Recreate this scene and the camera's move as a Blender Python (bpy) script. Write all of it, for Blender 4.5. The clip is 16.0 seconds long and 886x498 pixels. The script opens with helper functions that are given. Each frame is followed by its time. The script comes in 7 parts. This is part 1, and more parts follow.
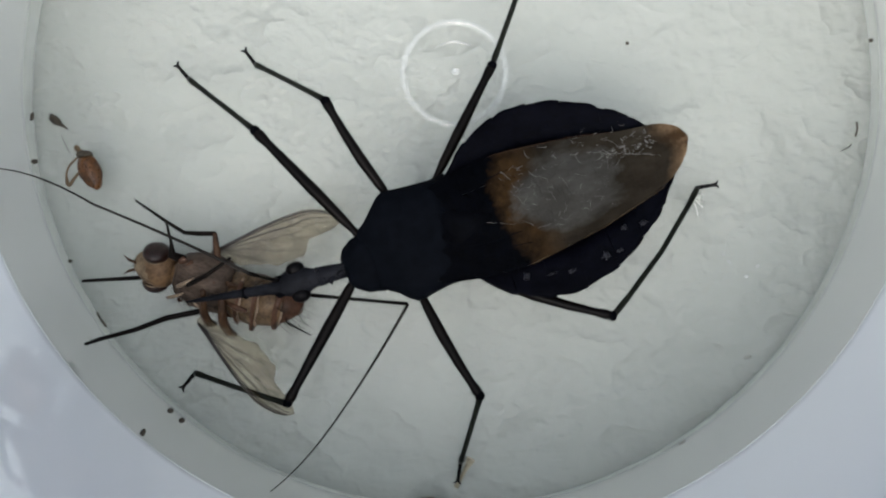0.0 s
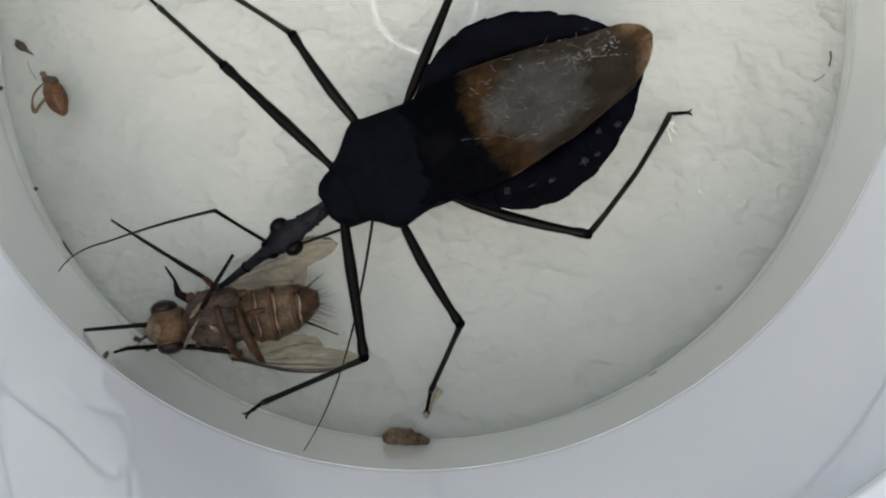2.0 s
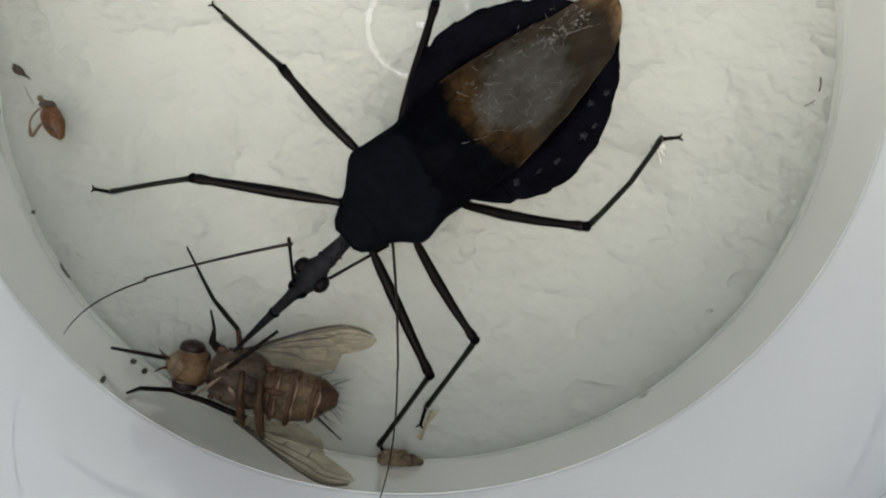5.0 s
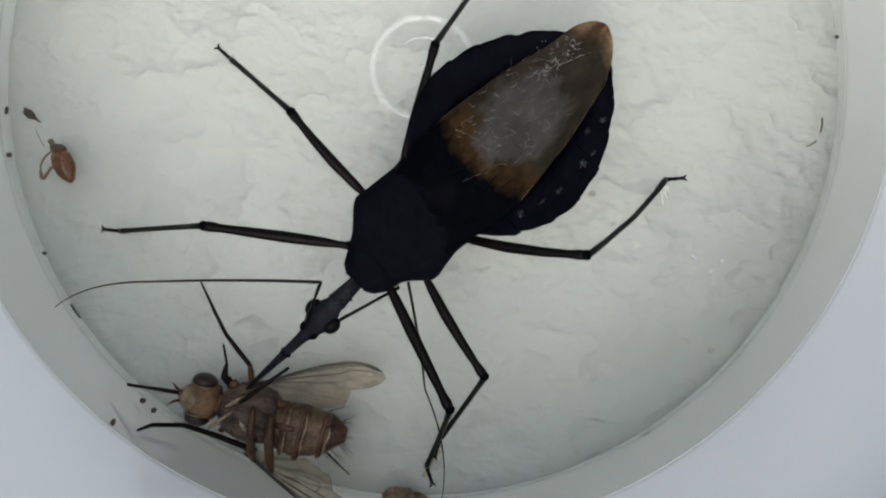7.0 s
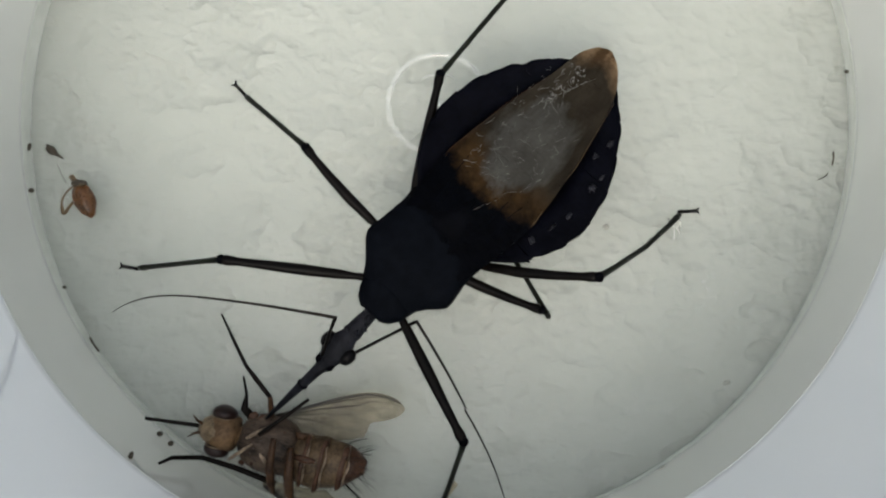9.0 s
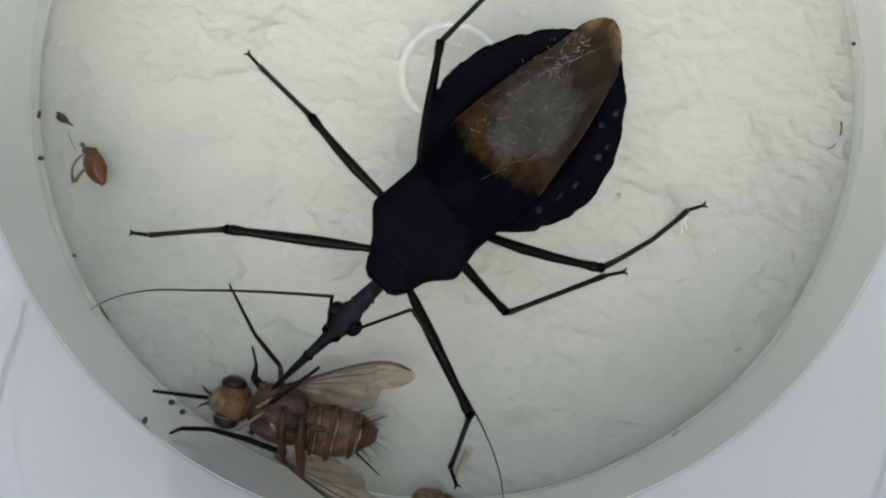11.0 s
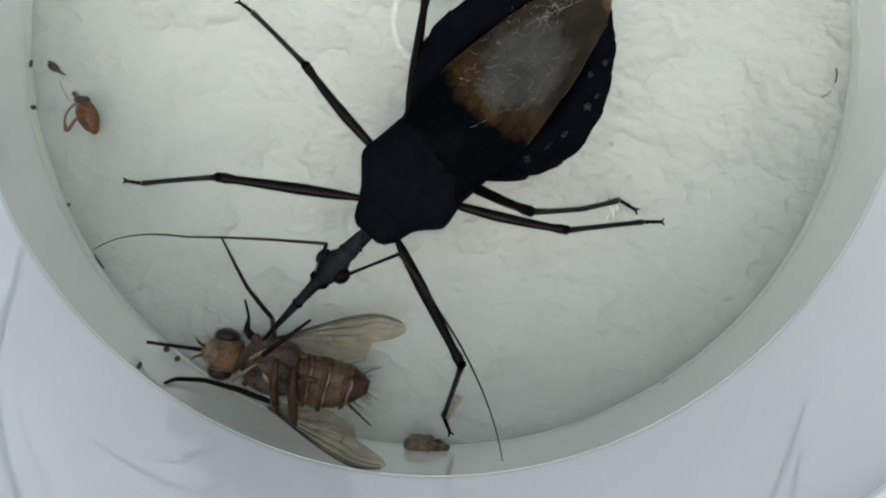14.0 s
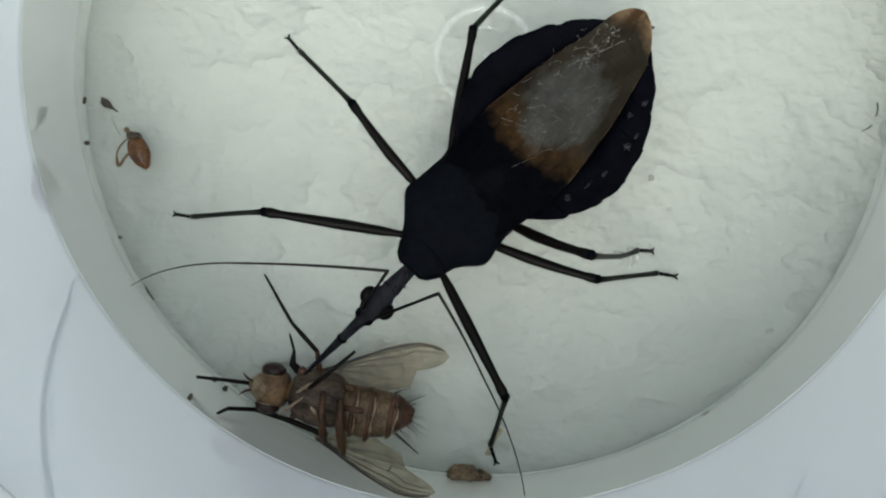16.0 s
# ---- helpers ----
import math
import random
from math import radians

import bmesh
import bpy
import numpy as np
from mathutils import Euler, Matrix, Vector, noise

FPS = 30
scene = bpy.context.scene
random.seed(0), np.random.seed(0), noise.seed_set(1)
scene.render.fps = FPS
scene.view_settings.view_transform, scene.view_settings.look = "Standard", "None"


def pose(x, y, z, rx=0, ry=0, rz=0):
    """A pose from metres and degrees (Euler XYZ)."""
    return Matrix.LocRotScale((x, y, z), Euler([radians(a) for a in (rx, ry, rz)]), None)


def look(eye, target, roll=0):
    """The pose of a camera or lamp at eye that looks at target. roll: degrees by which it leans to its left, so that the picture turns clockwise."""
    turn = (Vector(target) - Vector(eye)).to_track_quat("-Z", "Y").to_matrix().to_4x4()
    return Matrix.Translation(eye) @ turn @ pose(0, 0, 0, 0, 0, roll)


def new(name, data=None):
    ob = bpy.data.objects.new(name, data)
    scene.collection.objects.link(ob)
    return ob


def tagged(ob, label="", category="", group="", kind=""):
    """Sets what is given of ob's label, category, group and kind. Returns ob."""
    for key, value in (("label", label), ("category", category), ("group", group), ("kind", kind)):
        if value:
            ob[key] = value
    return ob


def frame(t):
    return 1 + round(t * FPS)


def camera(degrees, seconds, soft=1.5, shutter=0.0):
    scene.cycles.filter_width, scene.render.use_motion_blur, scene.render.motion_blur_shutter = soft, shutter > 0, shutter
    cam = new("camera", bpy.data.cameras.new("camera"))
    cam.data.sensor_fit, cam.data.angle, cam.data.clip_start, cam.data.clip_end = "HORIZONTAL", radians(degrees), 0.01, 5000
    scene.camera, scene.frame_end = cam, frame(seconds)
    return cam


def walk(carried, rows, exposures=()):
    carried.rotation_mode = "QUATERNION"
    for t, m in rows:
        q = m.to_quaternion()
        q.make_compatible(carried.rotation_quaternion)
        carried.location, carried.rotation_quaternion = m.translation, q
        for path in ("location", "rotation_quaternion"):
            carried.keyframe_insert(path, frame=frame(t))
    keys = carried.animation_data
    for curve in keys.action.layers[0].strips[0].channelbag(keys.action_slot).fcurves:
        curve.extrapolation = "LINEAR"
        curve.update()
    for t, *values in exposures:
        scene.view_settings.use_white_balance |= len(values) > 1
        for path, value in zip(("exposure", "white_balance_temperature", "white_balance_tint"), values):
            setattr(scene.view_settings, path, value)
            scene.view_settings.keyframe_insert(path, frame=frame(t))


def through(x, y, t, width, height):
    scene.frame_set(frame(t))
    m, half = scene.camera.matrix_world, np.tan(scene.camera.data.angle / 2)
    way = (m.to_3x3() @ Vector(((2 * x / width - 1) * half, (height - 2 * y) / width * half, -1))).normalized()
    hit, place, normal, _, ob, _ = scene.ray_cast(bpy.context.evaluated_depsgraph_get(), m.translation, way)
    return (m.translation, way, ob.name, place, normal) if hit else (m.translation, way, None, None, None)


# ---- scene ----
MM = 0.001


def mm(x, y, z, rx=0, ry=0, rz=0):
    """A pose from millimetres and degrees."""
    return pose(x * MM, y * MM, z * MM, rx, ry, rz)


def bone(a, b):
    """A pose at a with its x axis towards b and its z axis as near up as it can be; millimetres."""
    x = (Vector(b) - Vector(a)).normalized()
    y = Vector((0, 0, 1)).cross(x).normalized()
    m = Matrix((x, y, x.cross(y))).transposed().to_4x4()
    m.translation = Vector(a) * MM
    return m


def swing(x, y, degrees):
    """A turn about the upright through x, y; millimetres."""
    return mm(x, y, 0) @ pose(0, 0, 0, 0, 0, degrees) @ mm(-x, -y, 0)


def hinge(x, y, z, turn, lift):
    """A turn and a lift about the joint at x, y, z; millimetres and degrees."""
    return mm(x, y, z) @ pose(0, 0, 0, 0, -lift, turn) @ mm(-x, -y, -z)


# ---- camera ----
cam = camera(55, 16.0, soft=2.1)
walk(cam, [
    (0, mm(0.457, -9.813, 44.037, 0.99, 1.27, -0.16)),
    (0.5, mm(0.595, -11.127, 43.694, 0.52, 1.34, -0.04)),
    (1, mm(0.392, -11.721, 43.541, 0.37, 1.04, -0.07)),
    (1.5, mm(0.569, -11.873, 43.621, 0.65, 1.11, 0.03)),
    (2, mm(1.761, -13.172, 43.562, 0.64, 0.96, 0.11)),
    (2.5, mm(1.804, -12.668, 43.849, 0.66, 0.76, 0.12)),
    (3, mm(2.380, -12.727, 43.809, 0.80, 0.85, 0.16)),
    (3.5, mm(2.375, -12.810, 43.885, 0.83, 0.95, 0.19)),
    (4, mm(2.329, -12.604, 43.859, 0.96, 0.89, 0.18)),
    (4.2, mm(2.039, -12.634, 43.854, 0.91, 0.48, 0.16)),
    (6.3, mm(1.927, -9.805, 44.390, -0.57, 1.45, 0.16)),
    (6.5, mm(2.098, -9.823, 44.368, -0.46, 1.38, 0.16)),
    (7, mm(2.319, -9.504, 44.555, 0.15, 1.53, 0.03)),
    (7.5, mm(2.018, -9.052, 44.592, 1.03, 2.00, -0.08)),
    (8, mm(1.963, -7.616, 45.253, 2.35, 2.30, -0.43)),
    (8.5, mm(2.180, -8.416, 44.962, 2.21, 2.28, -0.12)),
    (11, mm(0.174, -11.647, 45.006, 2.97, 0.71, -0.08)),
    (11.5, mm(0.278, -11.901, 44.904, 2.19, 0.96, -0.02)),
    (12, mm(0.942, -12.142, 45.015, 1.31, 0.96, 0.04)),
    (12.5, mm(1.214, -12.282, 45.137, 1.01, 0.79, 0.05)),
    (13, mm(1.534, -12.581, 45.069, 0.73, 0.74, 0.07)),
    (13.5, mm(1.137, -12.446, 45.098, 0.53, 0.99, 0.01)),
    (14, mm(1.022, -12.468, 45.093, 0.56, 1.24, -0.08)),
    (14.5, mm(0.184, -10.379, 45.806, 1.88, 2.15, -0.17)),
    (15, mm(0.068, -10.841, 45.925, 1.18, 2.65, -0.15)),
    (15.5, mm(0.006, -11.040, 45.929, 1.09, 2.79, -0.06)),
    (16, mm(0.062, -11.166, 45.871, 1.10, 2.84, -0.02)),
], exposures=[(0, 0.81, 5910, 5), (1.2, 0.81, 5910, 5.5), (2, 0.86, 6220, 7), (2.6, 0.86, 6390, 6), (4, 0.86, 6590, 4), (7, 0.81, 6060, 6), (8, 0.76, 5960, 3), (8.5, 0.76, 6260, 3), (10.9, 0.81, 6230, 4), (11.5, 0.81, 6100, 4), (12.5, 0.86, 5910, -3), (14.5, 0.86, 6080, 2), (16, 0.86, 5990, -3)])

# ---- light: a bright overcast sky, strongest from the near side of the cup ----
world = bpy.data.worlds.new("sky")
scene.world = world
world.use_nodes = True
sky = world.node_tree.nodes.new("ShaderNodeTexSky")
sky.sky_type = "NISHITA"
sky.sun_disc = False
sky.sun_elevation = radians(58)
sky.sun_rotation = radians(190)
sky.air_density = 0.4
sky.dust_density = 6.0
sky.ozone_density = 0.0
world.node_tree.links.new(sky.outputs[0], world.node_tree.nodes["Background"].inputs[0])
world.node_tree.nodes["Background"].inputs[1].default_value = 0.15

sun_data = bpy.data.lights.new("sun", "SUN")
sun_data.energy = 2.1
sun_data.angle = radians(140)
sun_data.color = (1.0, 0.97, 0.92)
sun = new("sun", sun_data)
sun.matrix_basis = look((-0.1, -1.29, 2.07), (0, 0, 0))


# ---- materials ----
class Nodes:
    """A small wrapper to write node materials in short lines."""

    def __init__(self, name):
        self.mat = bpy.data.materials.new(name)
        self.mat.use_nodes = True
        self.tree = self.mat.node_tree
        self.bsdf = self.tree.nodes["Principled BSDF"]
        self.out = self.tree.nodes["Material Output"]
        self.coord = self.tree.nodes.new("ShaderNodeTexCoord").outputs["Object"]

    def node(self, kind, **links):
        n = self.tree.nodes.new(kind)
        for key, value in links.items():
            self.put(n.inputs[key.replace("_", " ")], value)
        return n

    def put(self, socket, value):
        if isinstance(value, bpy.types.NodeSocket):
            self.tree.links.new(value, socket)
        else:
            socket.default_value = value

    def noise(self, scale, detail=4.0, rough=0.55, stretch=None):
        """Noise with features of about 1/scale millimetres."""
        where = self.coord
        if stretch:
            m = self.tree.nodes.new("ShaderNodeMapping")
            self.put(m.inputs["Vector"], self.coord)
            m.inputs["Scale"].default_value = stretch
            where = m.outputs[0]
        n = self.node("ShaderNodeTexNoise", Vector=where, Scale=scale * 1000, Detail=detail, Roughness=rough)
        return n.outputs["Fac"]

    def ramp(self, fac, *stops):
        n = self.node("ShaderNodeValToRGB", Fac=fac)
        e = n.color_ramp.elements
        while len(e) < len(stops):
            e.new(0.5)
        for el, (p, c) in zip(e, stops):
            el.position = p
            el.color = (*c, 1)
        return n.outputs["Color"]

    def math(self, op, a, b=0.0, c=0.0):
        n = self.tree.nodes.new("ShaderNodeMath")
        n.operation = op
        for s, v in zip(n.inputs, (a, b, c)):
            self.put(s, v)
        return n.outputs[0]

    def mix(self, fac, a, b):
        n = self.tree.nodes.new("ShaderNodeMix")
        n.data_type = "RGBA"
        self.put(n.inputs[0], fac)
        for s, v in ((n.inputs[6], a), (n.inputs[7], b)):
            self.put(s, v if isinstance(v, bpy.types.NodeSocket) else (*v, 1))
        return n.outputs[2]

    def bump(self, height, millimetres, strength=1.0):
        n = self.node("ShaderNodeBump", Height=height, Strength=strength, Distance=millimetres * MM)
        return n.outputs[0]

    def finish(self, color=None, rough=None, normal=None, **more):
        for key, value in (("Base Color", color), ("Roughness", rough), ("Normal", normal)):
            if value is not None:
                if key == "Base Color" and not isinstance(value, bpy.types.NodeSocket):
                    value = (*value, 1)
                self.put(self.bsdf.inputs[key], value)
        for key, value in more.items():
            self.put(self.bsdf.inputs[key.replace("_", " ")], value)
        return self.mat

    def blend(self, fac, a, b):
        n = self.tree.nodes.new("ShaderNodeMixShader")
        self.put(n.inputs[0], fac)
        self.tree.links.new(a, n.inputs[1])
        self.tree.links.new(b, n.inputs[2])
        return n.outputs[0]

    def surface(self, shader):
        self.tree.links.new(shader, self.out.inputs["Surface"])
        return self.mat


def mottled(name, dark, light, scale, rough=0.5, bump=0.02, stretch=None, **more):
    n = Nodes(name)
    big = n.noise(scale, 5, 0.6, stretch)
    fine = n.noise(scale * 7, 3, 0.6, stretch)
    both = n.math("ADD", n.math("MULTIPLY", big, 0.65), n.math("MULTIPLY", fine, 0.35))
    return n.finish(n.ramp(both, (0.36, dark), (0.64, light)), n.math("MULTIPLY_ADD", fine, 0.25, rough - 0.12),
                    n.bump(both, bump), **more)


def paper_material():
    """White board with a soft stippled paint relief, stronger in some places than in others."""
    n = Nodes("painted_board")
    big = n.noise(0.06, 3, 0.5)
    mid = n.noise(0.35, 2.6, 0.5, (0.9, 1.12, 1))
    small = n.noise(1.3, 2.5, 0.5, (0.9, 1.1, 1))
    grain = n.noise(4, 3, 0.6)
    # paint mottling that also carries the relief's light and shade as colour
    tint = n.math("ADD", n.math("MULTIPLY", big, 0.45), n.math("MULTIPLY", mid, 0.55))
    color = n.ramp(tint, (0.3, (0.236, 0.243, 0.222)), (0.7, (0.272, 0.279, 0.256)))
    ridge = n.math("POWER", n.math("SUBTRACT", 1.0, n.math("ABSOLUTE", n.math("MULTIPLY_ADD", mid, 4.0, -2.1))), 2.0)
    mask = n.ramp(big, (0.38, (0.35, 0.35, 0.35)), (0.62, (1, 1, 1)))
    relief = n.math("ADD", n.math("MULTIPLY", mid, 0.50), n.math("ADD", n.math("MULTIPLY", ridge, 0.12), n.math("MULTIPLY", small, 0.17)))
    height = n.math("ADD", n.math("MULTIPLY", relief, mask), n.math("MULTIPLY", grain, 0.008))
    return n.finish(color, 0.55, n.bump(height, 1.5, 1.0))


def clear_material(name, white, tint=(0.985, 0.99, 0.98), rough=0.06, shiny=1.0, milky=(0.80, 0.82, 0.82)):
    """Clear plastic with a milky share, and the gloss of its surface."""
    n = Nodes(name)
    through = n.node("ShaderNodeBsdfTransparent", Color=(*tint, 1)).outputs[0]
    haze = n.noise(0.35, 4, 0.6)
    milk = n.node("ShaderNodeBsdfDiffuse", Color=(*milky, 1)).outputs[0]
    share = n.math("MULTIPLY_ADD", haze, white * 0.6, white * 0.7)
    body = n.blend(share, through, milk)
    normal = n.bump(n.noise(0.5, 3, 0.5), 0.02, 0.5)
    gloss = n.node("ShaderNodeBsdfGlossy", Color=(1, 1, 1, 1), Roughness=rough, Normal=normal).outputs[0]
    shine = n.node("ShaderNodeFresnel", IOR=1.49, Normal=normal).outputs[0]
    return n.surface(n.blend(n.math("MULTIPLY", shine, shiny), body, gloss))


def band_material():
    """Clear smooth foot of the wall, which mirrors the base beside it."""
    n = Nodes("clear_plastic_foot")
    through = n.node("ShaderNodeBsdfTransparent", Color=(0.95, 0.955, 0.95, 1)).outputs[0]
    haze = n.noise(0.15, 3, 0.5)
    color = n.ramp(haze, (0.3, (0.90, 0.905, 0.85)), (0.7, (0.94, 0.945, 0.89)))
    front = n.node("ShaderNodeBsdfDiffuse", Color=color).outputs[0]
    back = n.node("ShaderNodeBsdfTranslucent", Color=color).outputs[0]
    normal = n.bump(n.noise(0.3, 3, 0.5), 0.02, 0.3)
    gloss = n.node("ShaderNodeBsdfGlossy", Color=(0.95, 0.96, 0.96, 1), Roughness=0.06, Normal=normal).outputs[0]
    shine = n.node("ShaderNodeFresnel", IOR=1.75, Normal=normal).outputs[0]
    milk = n.blend(0.4, front, back)
    return n.surface(n.blend(n.math("ADD", shine, 0.26), n.blend(0.62, through, milk), gloss))


def wall_material():
    """Milky translucent plastic, clearer at its foot, smooth enough to mirror at a low angle."""
    n = Nodes("milky_plastic")
    haze = n.noise(0.05, 3, 0.5)
    color = n.ramp(haze, (0.3, (0.90, 0.925, 0.955)), (0.7, (0.94, 0.96, 0.98)))
    front = n.node("ShaderNodeBsdfDiffuse", Color=color).outputs[0]
    back = n.node("ShaderNodeBsdfTranslucent", Color=(0.92, 0.945, 0.98, 1)).outputs[0]
    through = n.node("ShaderNodeBsdfTransparent", Color=(0.96, 0.97, 0.99, 1)).outputs[0]
    normal = n.bump(n.noise(0.12, 3, 0.5), 0.02, 0.3)
    gloss = n.node("ShaderNodeBsdfGlossy", Color=(1, 1, 1, 1), Roughness=0.04, Normal=normal).outputs[0]
    shine = n.node("ShaderNodeFresnel", IOR=1.75, Normal=normal).outputs[0]
    height = n.math("MULTIPLY", n.node("ShaderNodeSeparateXYZ", Vector=n.coord).outputs[2], 1000.0)
    clear = n.ramp(n.math("MULTIPLY_ADD", n.math("SUBTRACT", height, 4.7), 2.5, n.math("MULTIPLY_ADD", haze, 0.6, -0.3)), (0.0, (0.35, 0.35, 0.35)), (1.0, (0.07, 0.07, 0.07)))
    return n.surface(n.blend(n.math("ADD", shine, 0.13), n.blend(clear, n.blend(0.56, front, back), through), gloss))


def wing_material():
    """Forewing of the bug: black leathery base, amber band, grey wrinkled membrane, pale horn tip."""
    n = Nodes("bug_forewing")
    sep = n.node("ShaderNodeSeparateXYZ", Vector=n.coord)
    s = n.math("MULTIPLY", sep.outputs[0], -1000.0)
    y = n.math("MULTIPLY", sep.outputs[1], 1000.0)
    ay = n.math("ABSOLUTE", y)
    warp = n.math("MULTIPLY_ADD", n.noise(0.7, 4, 0.6), 1.6, -0.8)
    ss = n.math("ADD", s, warp)
    base = n.math("SUBTRACT", ss, n.math("MULTIPLY_ADD", ay, 0.28, 7.15))
    base = n.ramp(n.math("MULTIPLY_ADD", base, 1.6, 0.5), (0.0, (0, 0, 0)), (1.0, (1, 1, 1)))
    u = n.math("DIVIDE", n.math("SUBTRACT", ss, 10.5), 2.8)
    v = n.math("DIVIDE", n.math("SUBTRACT", y, -0.1), 1.95)
    d = n.math("SQRT", n.math("ADD", n.math("MULTIPLY", u, u), n.math("MULTIPLY", v, v)))
    d = n.math("ADD", d, n.math("MULTIPLY_ADD", n.noise(0.6, 4, 0.6, (0.7, 1.5, 1)), 1.1, -0.55))
    wr = n.noise(0.55, 5, 0.6, (0.6, 1.4, 1.0))
    grey = n.ramp(wr, (0.30, (0.017, 0.015, 0.012)), (0.46, (0.031, 0.029, 0.024)), (0.60, (0.047, 0.046, 0.040)), (0.74, (0.085, 0.084, 0.075)))
    amber = n.ramp(n.noise(0.7, 5, 0.6), (0.34, (0.014, 0.009, 0.005)), (0.70, (0.058, 0.033, 0.013)))
    brown = n.ramp(wr, (0.3, (0.010, 0.008, 0.006)), (0.62, (0.030, 0.025, 0.018)), (0.80, (0.075, 0.066, 0.05)))
    rear = n.ramp(n.math("MULTIPLY_ADD", n.math("SUBTRACT", ss, 8.5), 0.75, 0.0), (0.0, (0, 0, 0)), (1.0, (1, 1, 1)))
    around = n.mix(rear, amber, brown)
    color = n.mix(n.ramp(d, (0.78, (0, 0, 0)), (1.06, (1, 1, 1))), grey, around)
    tip = n.ramp(n.math("MULTIPLY_ADD", n.math("SUBTRACT", n.math("ADD", ss, n.math("MULTIPLY", ay, 0.35)), 15.3), 0.9, 0.0), (0.0, (0, 0, 0)), (1.0, (1, 1, 1)))
    horn = n.ramp(n.noise(1.0, 4, 0.6), (0.36, (0.06, 0.036, 0.018)), (0.64, (0.23, 0.16, 0.092)))
    color = n.mix(tip, color, horn)
    black = n.ramp(n.noise(1.5, 4, 0.6), (0.3, (0.0004, 0.0006, 0.0011)), (0.7, (0.0013, 0.0017, 0.0030)))
    color = n.mix(base, black, color)
    rough = n.ramp(wr, (0.3, (0.5, 0.5, 0.5)), (0.7, (0.24, 0.24, 0.24)))
    wrinkle = n.math("ADD", n.noise(1.9, 6, 0.75, (1.4, 0.7, 1)), n.math("MULTIPLY", n.noise(0.8, 3, 0.5), 0.8))
    gloss = n.math("MULTIPLY_ADD", n.ramp(d, (0.7, (1, 1, 1)), (1.5, (0, 0, 0))), 0.17, 0.015)
    return n.finish(color, rough, n.bump(wrinkle, 0.12, 0.9), Specular_IOR_Level=gloss)


def fly_wing_material():
    """Thin brownish membrane, smoky in streaks along the wing, creased and a little shiny."""
    n = Nodes("fly_wing_membrane")
    through = n.node("ShaderNodeBsdfTransparent", Color=(0.93, 0.90, 0.83, 1)).outputs[0]
    tint = n.noise(0.5, 5, 0.65, (0.6, 1.6, 1))
    fine = n.noise(2.2, 4, 0.6, (0.6, 1.8, 1))
    smoke = n.math("ADD", n.math("MULTIPLY", tint, 0.7), n.math("MULTIPLY", fine, 0.3))
    n.finish(n.ramp(smoke, (0.36, (0.05, 0.036, 0.024)), (0.64, (0.24, 0.19, 0.13))), 0.3, n.bump(fine, 0.08))
    share = n.ramp(smoke, (0.36, (0.30, 0.30, 0.30)), (0.62, (0.03, 0.03, 0.03)))
    return n.surface(n.blend(share, through, n.bsdf.outputs[0]))


PAPER = paper_material()
CLEAR = clear_material("clear_plastic", 0.04, rough=0.35, shiny=0.3)
SEAM = clear_material("clear_plastic_seam", 0.02, rough=0.45, shiny=0.1)
RIDGE = clear_material("clear_plastic_ridge", 0.17, rough=0.15)
BAND = band_material()
WALL = wall_material()
FOOT = clear_material("milky_plastic_foot", 0.9, rough=0.4, shiny=0.1, milky=(0.55, 0.56, 0.52))
BLACK = mottled("black_cuticle", (0.0004, 0.0005, 0.0008), (0.0014, 0.0016, 0.0024), 1.3, 0.6, 0.05, Specular_IOR_Level=0.01)
BLACK_DULL = mottled("dull_black_cuticle", (0.0007, 0.0010, 0.0016), (0.0021, 0.0027, 0.0041), 2.0, 0.65, 0.05, Specular_IOR_Level=0.012)
HEAD = mottled("slate_black_head", (0.0012, 0.0014, 0.0020), (0.0085, 0.0090, 0.0118), 1.6, 0.6, 0.05, Specular_IOR_Level=0.06)
RIM_BLACK = mottled("black_abdomen_margin", (0.0004, 0.0005, 0.0010), (0.0016, 0.0018, 0.0034), 0.6, 0.6, 0.05, Specular_IOR_Level=0.012)
LEG = mottled("black_leg", (0.0004, 0.0004, 0.0004), (0.0026, 0.0019, 0.0015), 1.2, 0.35, 0.02, Specular_IOR_Level=0.05)
TIBIA = mottled("olive_black_shin", (0.0012, 0.0016, 0.0011), (0.008, 0.0095, 0.006), 1.4, 0.38, 0.02, Specular_IOR_Level=0.07)
FEELER = mottled("brown_feeler", (0.003, 0.0025, 0.002), (0.012, 0.0095, 0.0075), 2.0, 0.5, 0.01, Specular_IOR_Level=0.08)
BUG_EYE = mottled("bug_eye", (0.0008, 0.0008, 0.001), (0.0028, 0.0024, 0.0026), 4.0, 0.35, 0.02, Specular_IOR_Level=0.05)
WING = wing_material()
# glints on the wing's creases are put into this pale colour
FOLD = mottled("crease_painted_glint", (0.02, 0.018, 0.015), (0.21, 0.205, 0.185), 1.6, 0.3, 0.02)
GREY_SPOT = mottled("grey_spot_cuticle", (0.001, 0.001, 0.0015), (0.019, 0.0195, 0.025), 6.0, 0.5, 0.03, Specular_IOR_Level=0.1)
FLY_FACE = mottled("pale_fly_face", (0.014, 0.008, 0.004), (0.12, 0.072, 0.036), 0.7, 0.55, 0.04, Specular_IOR_Level=0.14)
FLY_CHEEK = mottled("pale_fly_cheek", (0.05, 0.034, 0.019), (0.20, 0.148, 0.09), 1.4, 0.5, 0.04, Specular_IOR_Level=0.2)
FLY_EYE = mottled("dark_red_eye", (0.004, 0.0018, 0.0014), (0.016, 0.007, 0.005), 5.0, 0.35, 0.02, Specular_IOR_Level=0.2)
